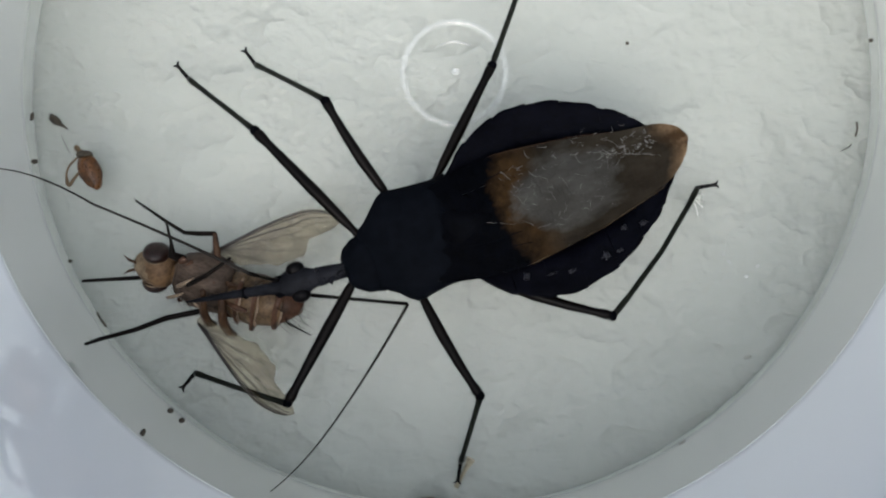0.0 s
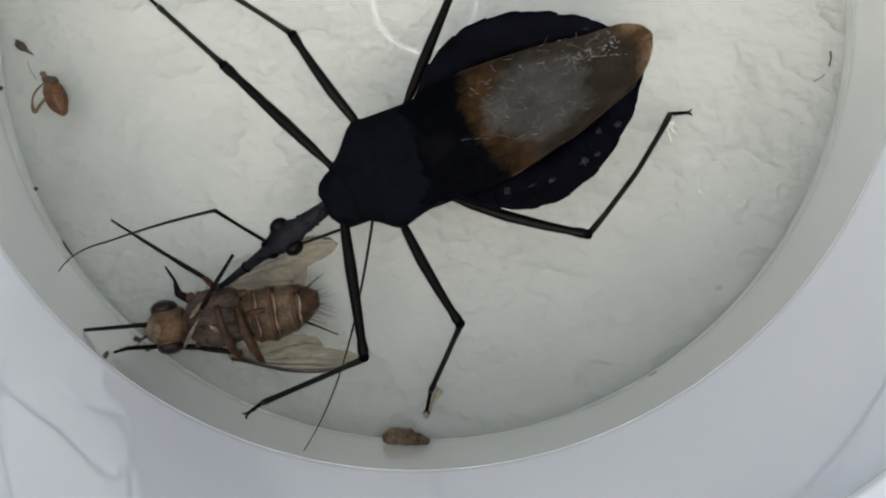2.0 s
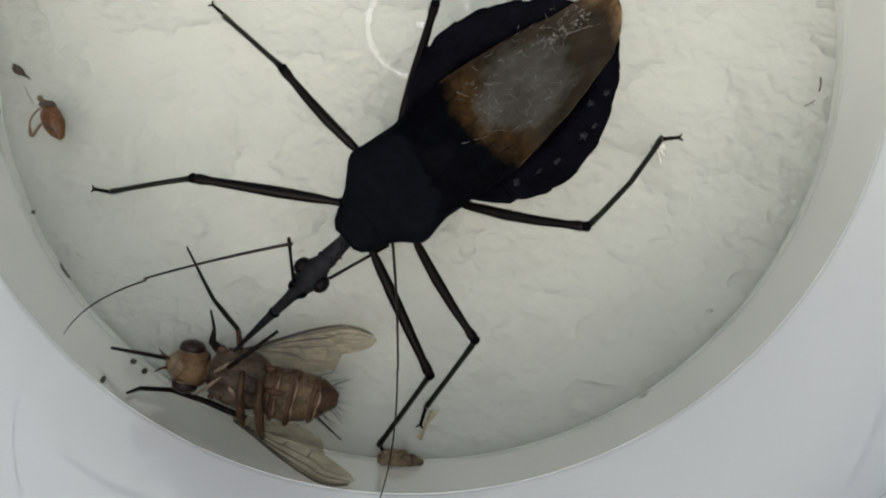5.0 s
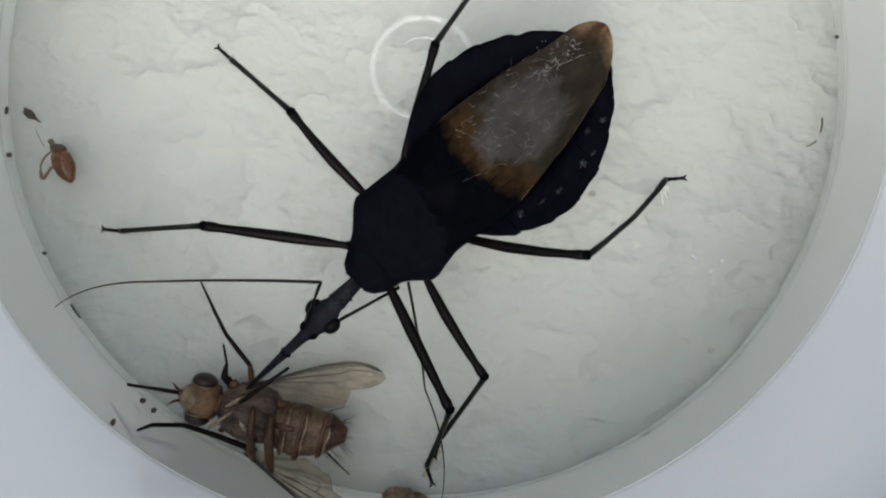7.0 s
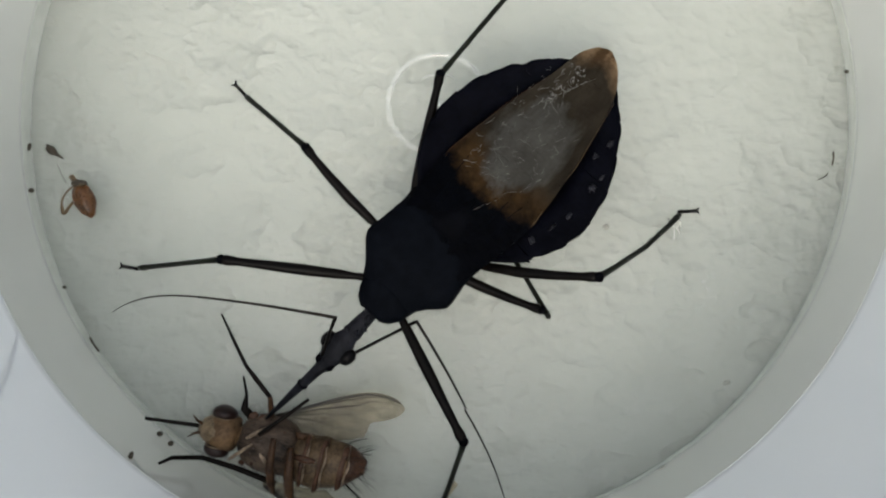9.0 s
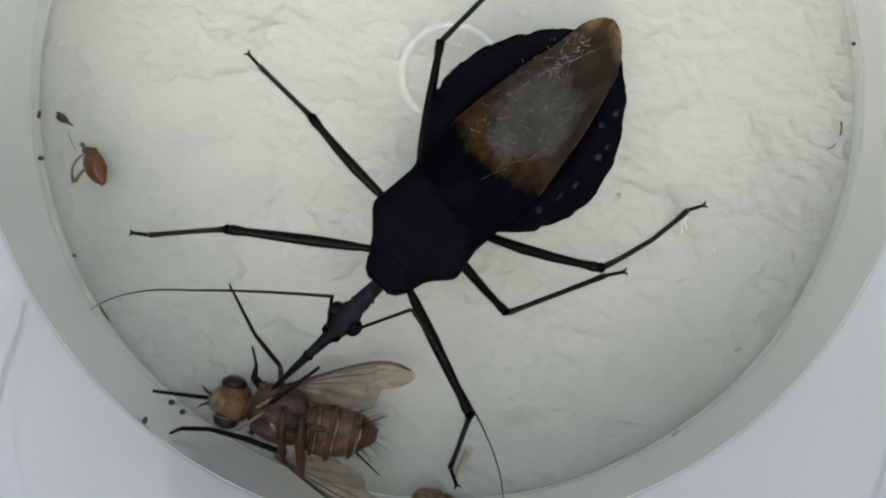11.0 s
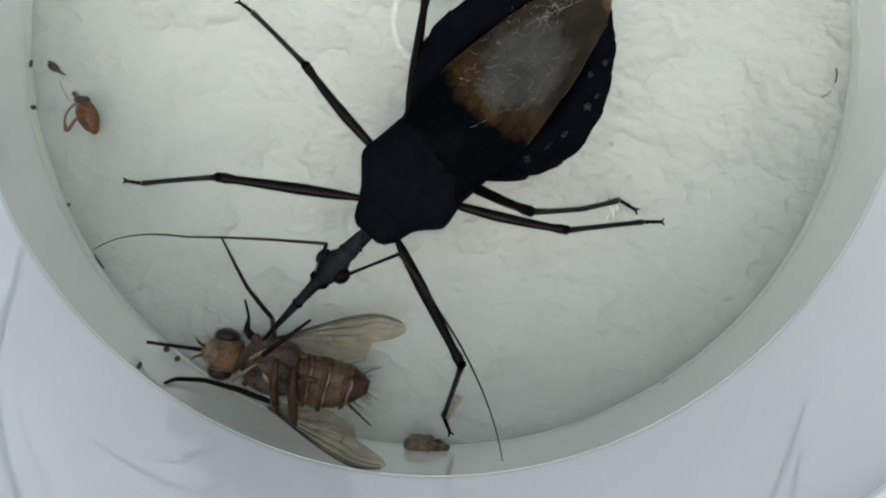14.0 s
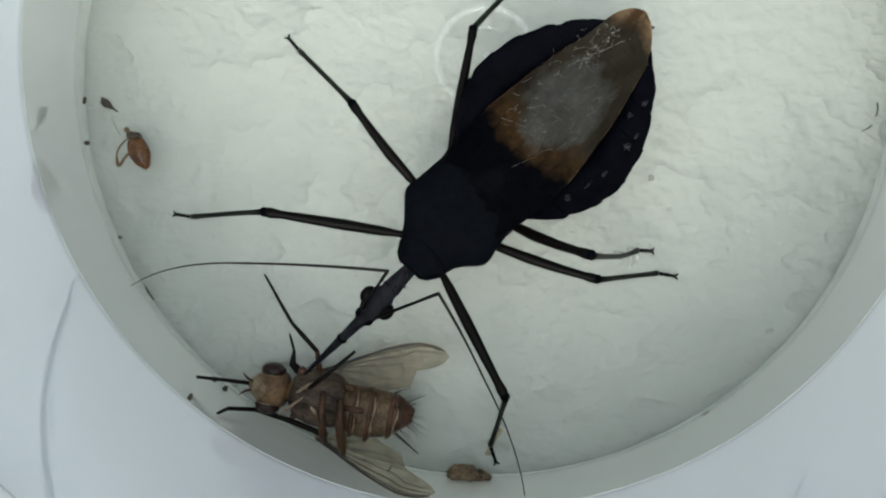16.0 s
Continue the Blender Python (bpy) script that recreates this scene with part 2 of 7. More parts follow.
FLY_THORAX = mottled("brown_grey_thorax", (0.003, 0.002, 0.0013), (0.074, 0.052, 0.037), 1.0, 0.6, 0.08, (0.5, 1.6, 1), Specular_IOR_Level=0.14)
FLY_BELLY = mottled("tan_fly_belly", (0.009, 0.006, 0.003), (0.112, 0.074, 0.041), 0.9, 0.45, 0.05, Specular_IOR_Level=0.14)
FLY_TAIL = mottled("dark_fly_tail", (0.008, 0.004, 0.0025), (0.066, 0.033, 0.019), 1.0, 0.4, 0.05, Specular_IOR_Level=0.14)
FLY_SEAM = mottled("pale_belly_seam", (0.05, 0.036, 0.024), (0.24, 0.18, 0.125), 1.6, 0.5, 0.02, Specular_IOR_Level=0.14)
FLY_LEG = mottled("fly_leg", (0.0015, 0.0012, 0.001), (0.006, 0.0045, 0.0035), 2.5, 0.5, 0.02, Specular_IOR_Level=0.06)
FLY_SHANK = mottled("brown_fly_leg", (0.008, 0.004, 0.002), (0.055, 0.028, 0.013), 1.8, 0.5, 0.02, Specular_IOR_Level=0.14)
FLY_WING = fly_wing_material()
VEIN = mottled("wing_vein", (0.003, 0.0022, 0.0016), (0.015, 0.010, 0.006), 3.0, 0.5, 0.01)
HUSK = mottled("brown_husk", (0.006, 0.0025, 0.001), (0.105, 0.044, 0.012), 0.9, 0.3, 0.04, Specular_IOR_Level=0.25)
STALK = mottled("pale_brown_stalk", (0.05, 0.035, 0.018), (0.14, 0.10, 0.06), 2.0, 0.5, 0.03, Specular_IOR_Level=0.14)
GRIT = mottled("dark_grit", (0.015, 0.013, 0.010), (0.06, 0.05, 0.035), 3.0, 0.6, 0.05, Specular_IOR_Level=0.14)
PALE_GRIT = mottled("pale_grit", (0.13, 0.13, 0.115), (0.30, 0.295, 0.26), 3.0, 0.6, 0.05)
# the white share paints the glint of each droplet
DROPLET = clear_material("clear_droplet", 0.2, rough=0.2, shiny=0.5, milky=(0.92, 0.93, 0.93))
CRUMB = mottled("brown_crumb", (0.010, 0.0065, 0.0045), (0.19, 0.138, 0.083), 2.4, 0.55, 0.12, Specular_IOR_Level=0.14)
SCRAP = mottled("tan_scrap", (0.10, 0.08, 0.04), (0.36, 0.32, 0.22), 2.0, 0.5, 0.04)
FLUFF = mottled("grey_fluff", (0.30, 0.31, 0.27), (0.52, 0.53, 0.48), 2.0, 0.6, 0.03)


# ---- mesh helpers; shapes are written in millimetres ----
def thing(name, label, category, group=""):
    return tagged(new(name), label, category, group)


def mesh_of(name, bm, material, smooth=True):
    bmesh.ops.scale(bm, vec=(MM, MM, MM), verts=bm.verts)
    bmesh.ops.recalc_face_normals(bm, faces=bm.faces)
    data = bpy.data.meshes.new(name)
    bm.to_mesh(data)
    bm.free()
    data.materials.append(material)
    if smooth:
        data.polygons.foreach_set("use_smooth", [True] * len(data.polygons))
    return data


def part(name, bm, material, parent=None, label="", smooth=True):
    ob = new(name, mesh_of(name, bm, material, smooth))
    ob.parent = parent
    return tagged(ob, label)


def tube(points, radii, n=8, bm=None):
    """A closed tube along points, with a radius at each."""
    bm = bm or bmesh.new()
    pts = [Vector(p) for p in points]
    rings = []
    side = None
    for i, p in enumerate(pts):
        way = (pts[min(i + 1, len(pts) - 1)] - pts[max(i - 1, 0)]).normalized()
        side = (side or (Vector((0, 0, 1)) if abs(way.z) < 0.9 else Vector((1, 0, 0))))
        side = (side - way * side.dot(way)).normalized()
        other = way.cross(side)
        rings.append([bm.verts.new(p + (side * math.cos(a) + other * math.sin(a)) * radii[i])
                      for a in (2 * math.pi * k / n for k in range(n))])
    for a, b in zip(rings, rings[1:]):
        for k in range(n):
            bm.faces.new((a[k], a[(k + 1) % n], b[(k + 1) % n], b[k]))
    bm.faces.new(rings[0][::-1])
    bm.faces.new(rings[-1])
    return bm


def curve(a, b, c, steps=10):
    """Points on a quadratic curve from a to c with the control point b."""
    a, b, c = Vector(a), Vector(b), Vector(c)
    return [a * (1 - u) ** 2 + b * 2 * u * (1 - u) + c * u * u for u in (i / steps for i in range(steps + 1))]


def loft(sections, n=24, power=2.3, rough=0.0, bm=None):
    """A closed body along x; sections of (x, y, half width, top, bottom)."""
    bm = bm or bmesh.new()
    rings = []
    for x, y, w, top, bottom in sections:
        ring = []
        for k in range(n):
            a = 2 * math.pi * k / n
            c, s = math.cos(a), math.sin(a)
            e = 2 / power
            py = y + w * math.copysign(abs(c) ** e, c)
            mid, half = (top + bottom) / 2, (top - bottom) / 2
            pz = mid + half * math.copysign(abs(s) ** e, s)
            v = Vector((x, py, pz))
            if rough:
                v += noise.noise_vector(v * 1.7) * rough
            ring.append(bm.verts.new(v))
        rings.append(ring)
    for a, b in zip(rings, rings[1:]):
        for k in range(n):
            bm.faces.new((a[k], a[(k + 1) % n], b[(k + 1) % n], b[k]))
    bm.faces.new(rings[0][::-1])
    bm.faces.new(rings[-1])
    return bm


def lump(center, radii, rough=0.0, detail=3, freq=2.0, bm=None):
    """An uneven rounded body."""
    bm = bm or bmesh.new()
    made = bmesh.ops.create_icosphere(bm, subdivisions=detail, radius=1.0)["verts"]
    for v in made:
        d = v.co.normalized()
        k = 1 + rough * noise.noise(d * freq + Vector(center))
        v.co = Vector(center) + Vector([d[i] * radii[i] * k for i in range(3)])
    return bm


def lathe(profile, n=160, closed=True, sharp=False):
    """A body turned round z from an outline of (radius, height); sharp: each step of the outline keeps its own crisp edge."""
    bm = bmesh.new()
    m = len(profile)
    steps = [(i, (i + 1) % m) for i in range(m if closed else m - 1)]
    ways = [(math.cos(2 * math.pi * k / n), math.sin(2 * math.pi * k / n)) for k in range(n)]

    def ring(i):
        r, z = profile[i]
        return [bm.verts.new((r * c, r * s, z)) for c, s in ways]

    rings = [ring(i) for i in range(m)]
    for i, j in steps:
        a, b = rings[i], rings[j]
        for k in range(n):
            bm.faces.new((a[k], a[(k + 1) % n], b[(k + 1) % n], b[k]))
    if sharp:
        for r in rings:
            for k in range(n):
                bm.edges.get((r[k], r[(k + 1) % n])).smooth = False
    return bm


# ---- the board under the cup ----
def board():
    inner = np.linspace(-42, 42, 281)
    outer = np.array([55, 80, 130, 220.0, 350.0])
    xs = np.concatenate([-outer[::-1], inner, outer])
    verts, faces = [], []
    for y in xs:
        for x in xs:
            z = -1.9
            if abs(x) < 43 and abs(y) < 43:
                p = Vector((x * 0.22 + 0.12 * y, y * 0.28 - 0.08 * x, 0.0))
                q = Vector((x * 0.50 - 0.30 * y, y * 0.62 + 0.25 * x, 7.0))
                z += 0.12 * noise.noise(p) + 0.10 * noise.noise(q) + 0.05 * noise.noise(q * 2.1)
            verts.append((x * MM, y * MM, z * MM))
    m = len(xs)
    for j in range(m - 1):
        for i in range(m - 1):
            a = j * m + i
            faces.append((a, a + 1, a + m + 1, a + m))
    # the board's edge and underside
    n0 = len(verts)
    last = m * (m - 1)
    rim = list(range(m)) + [j * m + m - 1 for j in range(1, m)] + [last + i for i in range(m - 2, -1, -1)] + [j * m for j in range(m - 2, 0, -1)]
    verts += [(verts[i][0], verts[i][1], -0.014) for i in rim]
    k = len(rim)
    faces += [(rim[(i + 1) % k], rim[i], n0 + i, n0 + (i + 1) % k) for i in range(k)]
    faces.append(tuple(n0 + i for i in range(k - 1, -1, -1)))
    data = bpy.data.meshes.new("ground")
    data.from_pydata(verts, [], faces)
    data.materials.append(PAPER)
    data.polygons.foreach_set("use_smooth", [True] * ((m - 1) * (m - 1)) + [False] * (k + 1))
    tagged(new("ground", data), "white painted board with a rough brushed relief under the cup", "table top", kind="structure")


board()


# ---- the plastic cup ----
def plastic_cup():
    cup = thing("plastic_cup", "clear round plastic cup with milky walls on the white board", "cup")
    cup.matrix_basis = mm(-0.3, -0.1, 0)
    mark = Matrix.Translation((0.40, 0.18, 0))                      # the mould's gate lies a little off the middle

    def off(bm):
        bmesh.ops.transform(bm, matrix=mark, verts=bm.verts)
        return bm

    part("base", lathe([(0.001, -0.3), (22.4, -0.3), (22.4, 0.0), (0.001, 0.0)], sharp=True), CLEAR, cup, "clear flat base")
    part("moulding_ring", off(lathe([(2.50, 0.005), (2.55, 0.12), (2.66, 0.16), (2.77, 0.12), (2.84, 0.005)], 96, False)), RIDGE, cup, "raised moulding ring")
    part("moulding_ring", off(lathe([(1.60, 0.002), (1.62, 0.012), (1.66, 0.012), (1.68, 0.002)], 80, False)), CLEAR, cup)
    part("moulding_arc", off(tube([(1.63 * math.cos(a), 1.63 * math.sin(a), 0.01) for a in np.linspace(1.0, 2.2, 12)], [0.01] + [0.05] * 10 + [0.01], 6)), RIDGE, cup)
    part("gate_mark", off(lump((0.05, 0.1, 0.0), (0.22, 0.18, 0.06), 0.5, 3, 3.0)), RIDGE, cup, "rough moulding gate mark")
    part("base_seam", lathe([(22.16, 0.003), (22.24, 0.02), (22.36, 0.025), (22.42, 0.01)], 160, False), SEAM, cup)
    part("lower_band", lathe([(22.42, -0.3), (22.44, 0.2), (22.52, 1.5), (22.72, 4.7), (23.27, 4.7), (23.0, -0.3)], 200, sharp=True), BAND, cup, "clear lower band of the wall")
    part("foot_ring", lathe([(22.72, -0.304), (22.98, -0.304), (22.98, -1.95), (22.72, -1.95)], 160, sharp=True), FOOT, cup, "clear foot ring under the base")
    part("wall", lathe([(22.74, 4.71), (24.55, 18.0), (25.15, 18.0), (23.29, 4.71)], 200, sharp=True), WALL, cup, "milky tapered wall")
    part("rim", lathe([(25.05 + 0.8 * math.cos(a), 18.2 + 0.7 * math.sin(a)) for a in (2 * math.pi * k / 10 for k in range(10))]), WALL, cup, "rolled rim")
    return cup


cup = plastic_cup()

# ---- the bug ----
LEGS = {"right_fore": (7.19, 7.03), "right_middle": (5.8, 6.71), "right_hind": (6.58, 9.15), "left_fore": (7.36, 5.77), "left_middle": (6.14, 5.69), "left_hind": (7.04, 8.6)}
bug = thing("assassin_bug", "black long-legged bug with amber and grey wings feeding on a fly", "insect")
bug_parts = {}


def abdomen_width(x):
    xs = (4.6, 5.2, 6.0, 7.0, 8.2, 9.4, 10.6, 11.8, 13.0, 14.0, 14.8, 15.5)
    ws = (1.6, 2.2, 3.15, 3.85, 4.35, 4.52, 4.35, 3.95, 3.25, 2.5, 1.75, 0.7)
    return float(np.mean([np.interp(x + d, xs, ws) for d in (-0.5, -0.25, 0, 0.25, 0.5)]))


def bug_body():
    part("pronotum", loft([(-0.55, -0.1, 0.9, 0.15, -0.9), (-0.8, -0.1, 1.5, 0.35, -1.2), (-1.15, -0.16, 1.66, 0.5, -1.5), (-1.6, -0.2, 2.04, 0.72, -1.6),
                           (-2.05, -0.2, 2.46, 0.9, -1.6), (-2.35, -0.17, 2.66, 1.0, -1.6), (-2.7, -0.17, 2.66, 1.02, -1.6), (-3.1, -0.18, 2.58, 1.0, -1.6),
                           (-3.8, -0.2, 2.50, 0.95, -1.6), (-4.5, -0.2, 2.46, 0.85, -1.7), (-5.0, -0.2, 2.38, 0.72, -1.7)], 36, 3.0, 0.07),
         BLACK_DULL, bug, "dull blue-black shield over the thorax")
    part("collar", loft([(0.35, 0, 0.62, 0.0, -0.75), (0.15, 0, 0.98, 0.2, -0.95), (-0.35, 0, 1.32, 0.38, -1.1), (-0.95, 0, 1.42, 0.52, -1.2),
                         (-1.3, 0, 1.1, 0.45, -1.1)], 28, 2.5, 0.08), BLACK_DULL, bug, "two-lobed collar behind the neck")
    part("scutellum", loft([(-4.6, -0.1, 1.15, 0.86, 0.2), (-5.2, -0.1, 0.95, 0.90, 0.2), (-6.0, -0.1, 0.55, 0.86, 0.2), (-6.9, -0.1, 0.15, 0.76, 0.3)], 16, 2.2, 0.04), BLACK, bug)
    part("thorax", loft([(-3.2, -0.15, 2.2, 0.2, -2.0), (-4.2, -0.2, 2.48, 0.2, -2.2), (-5.4, -0.2, 2.58, 0.2, -2.1), (-6.4, -0.1, 1.9, 0.1, -1.9)], 24, 2.3, 0.05), BLACK, bug)
    part("abdomen", loft([(-x, -0.1, abdomen_width(x) - 0.2, -0.1, -0.55 - 1.2 * (abdomen_width(x) / 4.5)) for x in np.linspace(4.7, 15.4, 26)], 32, 2.1, 0.04),
         BLACK, bug, "flat black abdomen")
    # margin plates of the abdomen, a row on each side
    rng = random.Random(21)
    cuts = (5.3, 6.7, 8.3, 9.9, 11.5, 13.0, 14.2, 15.3)
    for side in (-1, 1):
        for a, b in zip(cuts, cuts[1:]):
            bm = bmesh.new()
            rows = []
            for i in range(7):
                u = i / 6
                x = a - 0.12 + (b - a + 0.2) * u
                swell = -0.02 + 0.05 * u + (0.025 if i >= 5 else 0.0)
                w = abdomen_width(x)
                row = []
                for f, z in ((0.52, -0.02), (0.72, 0.02), (0.88, 0.16), (0.97, 0.28), (1.0, 0.22), (1.0, 0.05), (0.9, -0.25), (0.55, -0.2)):
                    p = Vector((-x, (side * (w + 0.1 + (swell if f > 0.9 else 0)) * (0.955 if side < 0 else 1.0) - 0.03) * f, z - 0.05 + 0.03 * u))
                    row.append(bm.verts.new(p + noise.noise_vector(p * 1.6) * 0.12))
                rows.append(row)
            for r, q in zip(rows, rows[1:]):
                for k in range(8):
                    bm.faces.new((r[k], r[(k + 1) % 8], q[(k + 1) % 8], q[k]))
            bm.faces.new(rows[0])
            bm.faces.new(rows[-1][::-1])
            for r in (rows[0], rows[-1]):
                for k in range(8):
                    bm.edges.get((r[k], r[(k + 1) % 8])).smooth = False
            plate = part("margin_plate", bm, RIM_BLACK, bug)
            if side > 0 and a > 6:
                # a few uneven grey spots on the plates of one side
                spots = bmesh.new()
                for k in range(rng.randint(1, 3)):
                    xm = a + (b - a) * rng.uniform(0.15, 0.85)
                    lump((-xm, abdomen_width(xm) * rng.uniform(0.72, 0.92) - 0.1, 0.10), (rng.uniform(0.06, 0.24), rng.uniform(0.05, 0.16), 0.05), 1.6, 3, 5.0, spots)
                part("margin_spot", spots, GREY_SPOT, plate, "small grey spots")


def forewing(side):
    """One forewing: a thin domed blade from the shoulder to the tip."""
    bm = bmesh.new()
    rows = []
    nx, ny = 56, 16
    for i in range(nx + 1):
        x = 3.6 + 12.9 * i / nx
        w = np.mean([np.interp(x + d, (3.6, 5.0, 6.5, 7.8, 9.5, 11.5, 13.5, 14.8, 15.6, 16.1, 16.5), (2.0, 2.4, 2.6, 2.68, 2.5, 2.15, 1.72, 1.42, 1.25, 1.12, 1.0)) for d in (-0.4, -0.2, 0, 0.2, 0.4)])
        w = float(w) * math.sqrt(max(0.01, 1 - max(0.0, (x - 14.9) / 1.61) ** 2))
        lo, hi = (-w, 0.35 * w) if side < 0 else (-0.55 * w, w)
        row = []
        for j in range(ny + 1):
            y = lo + (hi - lo) * j / ny
            z = 0.80 - 0.045 * (x - 3.6) - 0.10 * (y / max(w, 0.3)) ** 2 * w + (0.03 + 0.05 * min(1.0, 3 * j / ny) if side > 0 else 0.0)
            z = max(z, 0.24)
            p = Vector((x * 1.1, y * 1.6, 3.0))
            z += 0.05 * noise.noise(p) + 0.035 * noise.noise(p * 3.1)
            row.append(bm.verts.new((-x, y - 0.035 * max(0.0, x - 13.0) ** 2, z)))
        rows.append(row)
    for r, q in zip(rows, rows[1:]):
        for j in range(ny):
            bm.faces.new((r[j], r[j + 1], q[j + 1], q[j]))
    bmesh.ops.solidify(bm, geom=bm.faces[:], thickness=0.02)
    ob = part("forewing", bm, WING, bug, "black, amber and grey folded wing with a pale tip")
    vein = tube([(-x, side * (float(np.interp(x, (5.0, 7.8, 11.5, 14.8), (2.1, 2.66, 2.2, 1.42)))), 0.78 - 0.045 * (x - 3.6) - 0.16) for x in np.linspace(7.4, 14.8, 16)],
                [0.004] + [0.008] * 15, 6)
    part("wing_edge", vein, STALK if side > 0 else FLY_SHANK, ob, "thin pale front edge of the wing" if side > 0 else "thin brown front edge of the wing")
    for k in range(3):                                          # faint veins of the leathery base
        y0 = side * (0.55 + 0.62 * k)
        pts = [(-x, y0 * (0.75 + 0.06 * (x - 4.5)) + 0.05 * math.sin(2 * x + k), 0.81 - 0.045 * (x - 3.6) - 0.03 * y0 * y0 + (0.07 if side > 0 else 0.0)) for x in np.linspace(4.8, 7.6 + 0.3 * k, 10)]
        part("wing_vein", tube(pts, [0.02] * 10, 5), BLACK_DULL, ob)
    rng = random.Random(40 + side)

    def on_wing(x, y, lift=0.0):
        return (-x, y, max(0.80 - 0.045 * (x - 3.6) - 0.03 * y * y, 0.24) + (0.10 if side > 0 else 0.03) + lift)

    def crease(bm, x, y, a, run, r, bend=0.3):
        pts = []
        for u in (-1, -0.5, 0, 0.5, 1):
            a += rng.uniform(-bend, bend)
            pts.append(on_wing(x + math.cos(a) * run * u, y + math.sin(a) * run * u))
        tube(pts, [r * k for k in (0.4, 1.0, 0.8, 1.0, 0.3)], 4, bm)

    bm = bmesh.new()
    if side > 0:
        for k in range(22):                                     # puckered knot before the tip
            x = rng.uniform(12.4, 15.0)
            size = rng.uniform(0.012, 0.034)
            lump(on_wing(x, rng.gauss(-0.95, 0.22) + 0.12 * (x - 13.7)), (size * rng.uniform(0.9, 2.2), size, 0.035), 0.7, 2, 3.0, bm)
        for k in range(34):
            x = rng.uniform(12.3, 15.0)
            crease(bm, x, rng.gauss(-0.95, 0.36), rng.uniform(0, 3.1), rng.uniform(0.06, 0.20), rng.uniform(0.005, 0.016), 0.9)
        for k in range(44):                                     # fine wrinkles on the membrane
            crease(bm, rng.uniform(8.2, 12.8), rng.gauss(0.0, 0.9), rng.gauss(0.9, 0.9), rng.uniform(0.08, 0.40), rng.uniform(0.002, 0.007), 0.5)
        for k in range(9):
            crease(bm, rng.gauss(8.7, 0.35), rng.gauss(-1.3, 0.45), rng.gauss(1.0, 0.5), rng.uniform(0.06, 0.22), rng.uniform(0.007, 0.013), 0.5)
        for k in range(9):                                      # broken line of the overlapping edge
            f = (k + rng.uniform(0, 0.6)) / 9
            crease(bm, 6.4 + 3.4 * f, 0.1 + 1.45 * f + rng.gauss(0, 0.06), 0.42, rng.uniform(0.08, 0.2), rng.uniform(0.004, 0.010), 0.3)
        for k in range(12):
            f = (k + rng.uniform(0, 0.5)) / 12
            crease(bm, 11.9 + 3.2 * f, -1.25 + 1.25 * f, 0.40, rng.uniform(0.06, 0.2), rng.uniform(0.006, 0.017), 0.35)
    else:
        for k in range(22):
            crease(bm, rng.uniform(7.6, 13.5), rng.uniform(-2.0, -1.2), rng.gauss(0.1, 0.5), rng.uniform(0.05, 0.22), rng.uniform(0.005, 0.011), 0.4)
    tagged(part("membrane_folds", bm, FOLD, ob, "raised creases with their glints painted in pale grey"), kind="stuff")
    return ob


def bug_head():
    head = part("head", loft([(-0.3, 0, 0.36, 0.3, -0.42), (0.6, 0, 0.36, 0.32, -0.42), (1.3, 0, 0.42, 0.36, -0.42), (1.7, 0, 0.47, 0.42, -0.44), (1.95, 0, 0.44, 0.38, -0.44),
                              (2.3, 0, 0.60, 0.47, -0.48), (2.8, 0, 0.68, 0.52, -0.5), (3.3, 0, 0.60, 0.46, -0.48), (3.8, 0, 0.40, 0.34, -0.4), (4.3, 0, 0.28, 0.2, -0.3)], 22, 2.1, 0.09),
                HEAD, bug, "long narrow black head with bulging eyes")
    for s in (-1, 1):
        part("eye", lump((2.8, s * 0.62, 0.08), (0.45, 0.36, 0.42), 0.05), BUG_EYE, head, "round bulging black eye")
        part("feeler_base", lump((3.7, s * 0.34, 0.15), (0.28, 0.18, 0.18), 0.25, 3), BLACK, head)
    bumps = bmesh.new()
    rng = random.Random(8)
    for k in range(16):
        x = rng.uniform(0.4, 4.0)
        lump((x, rng.uniform(-0.4, 0.4), 0.30 + 0.06 * x - 0.02 * x * x), (rng.uniform(0.08, 0.2), rng.uniform(0.06, 0.14), 0.10), 0.7, 2, 3.0, bumps)
    part("head_bumps", bumps, HEAD, head)
    bug_parts["head"] = head
    ros = part("rostrum", tube([(-0.5, 0, 0), (0.3, 0, 0.02), (1.5, 0, 0.05), (2.8, 0, 0.04), (4.2, 0, 0.0), (4.9, 0, 0)],
                               [0.32, 0.29, 0.23, 0.17, 0.11, 0.045], 12), HEAD, bug, "tapering black sucking beak")
    part("beak_joint", lump((1.55, 0, 0.04), (0.16, 0.3, 0.28), 0.1, 2), BLACK, ros)
    bug_parts["rostrum"] = ros


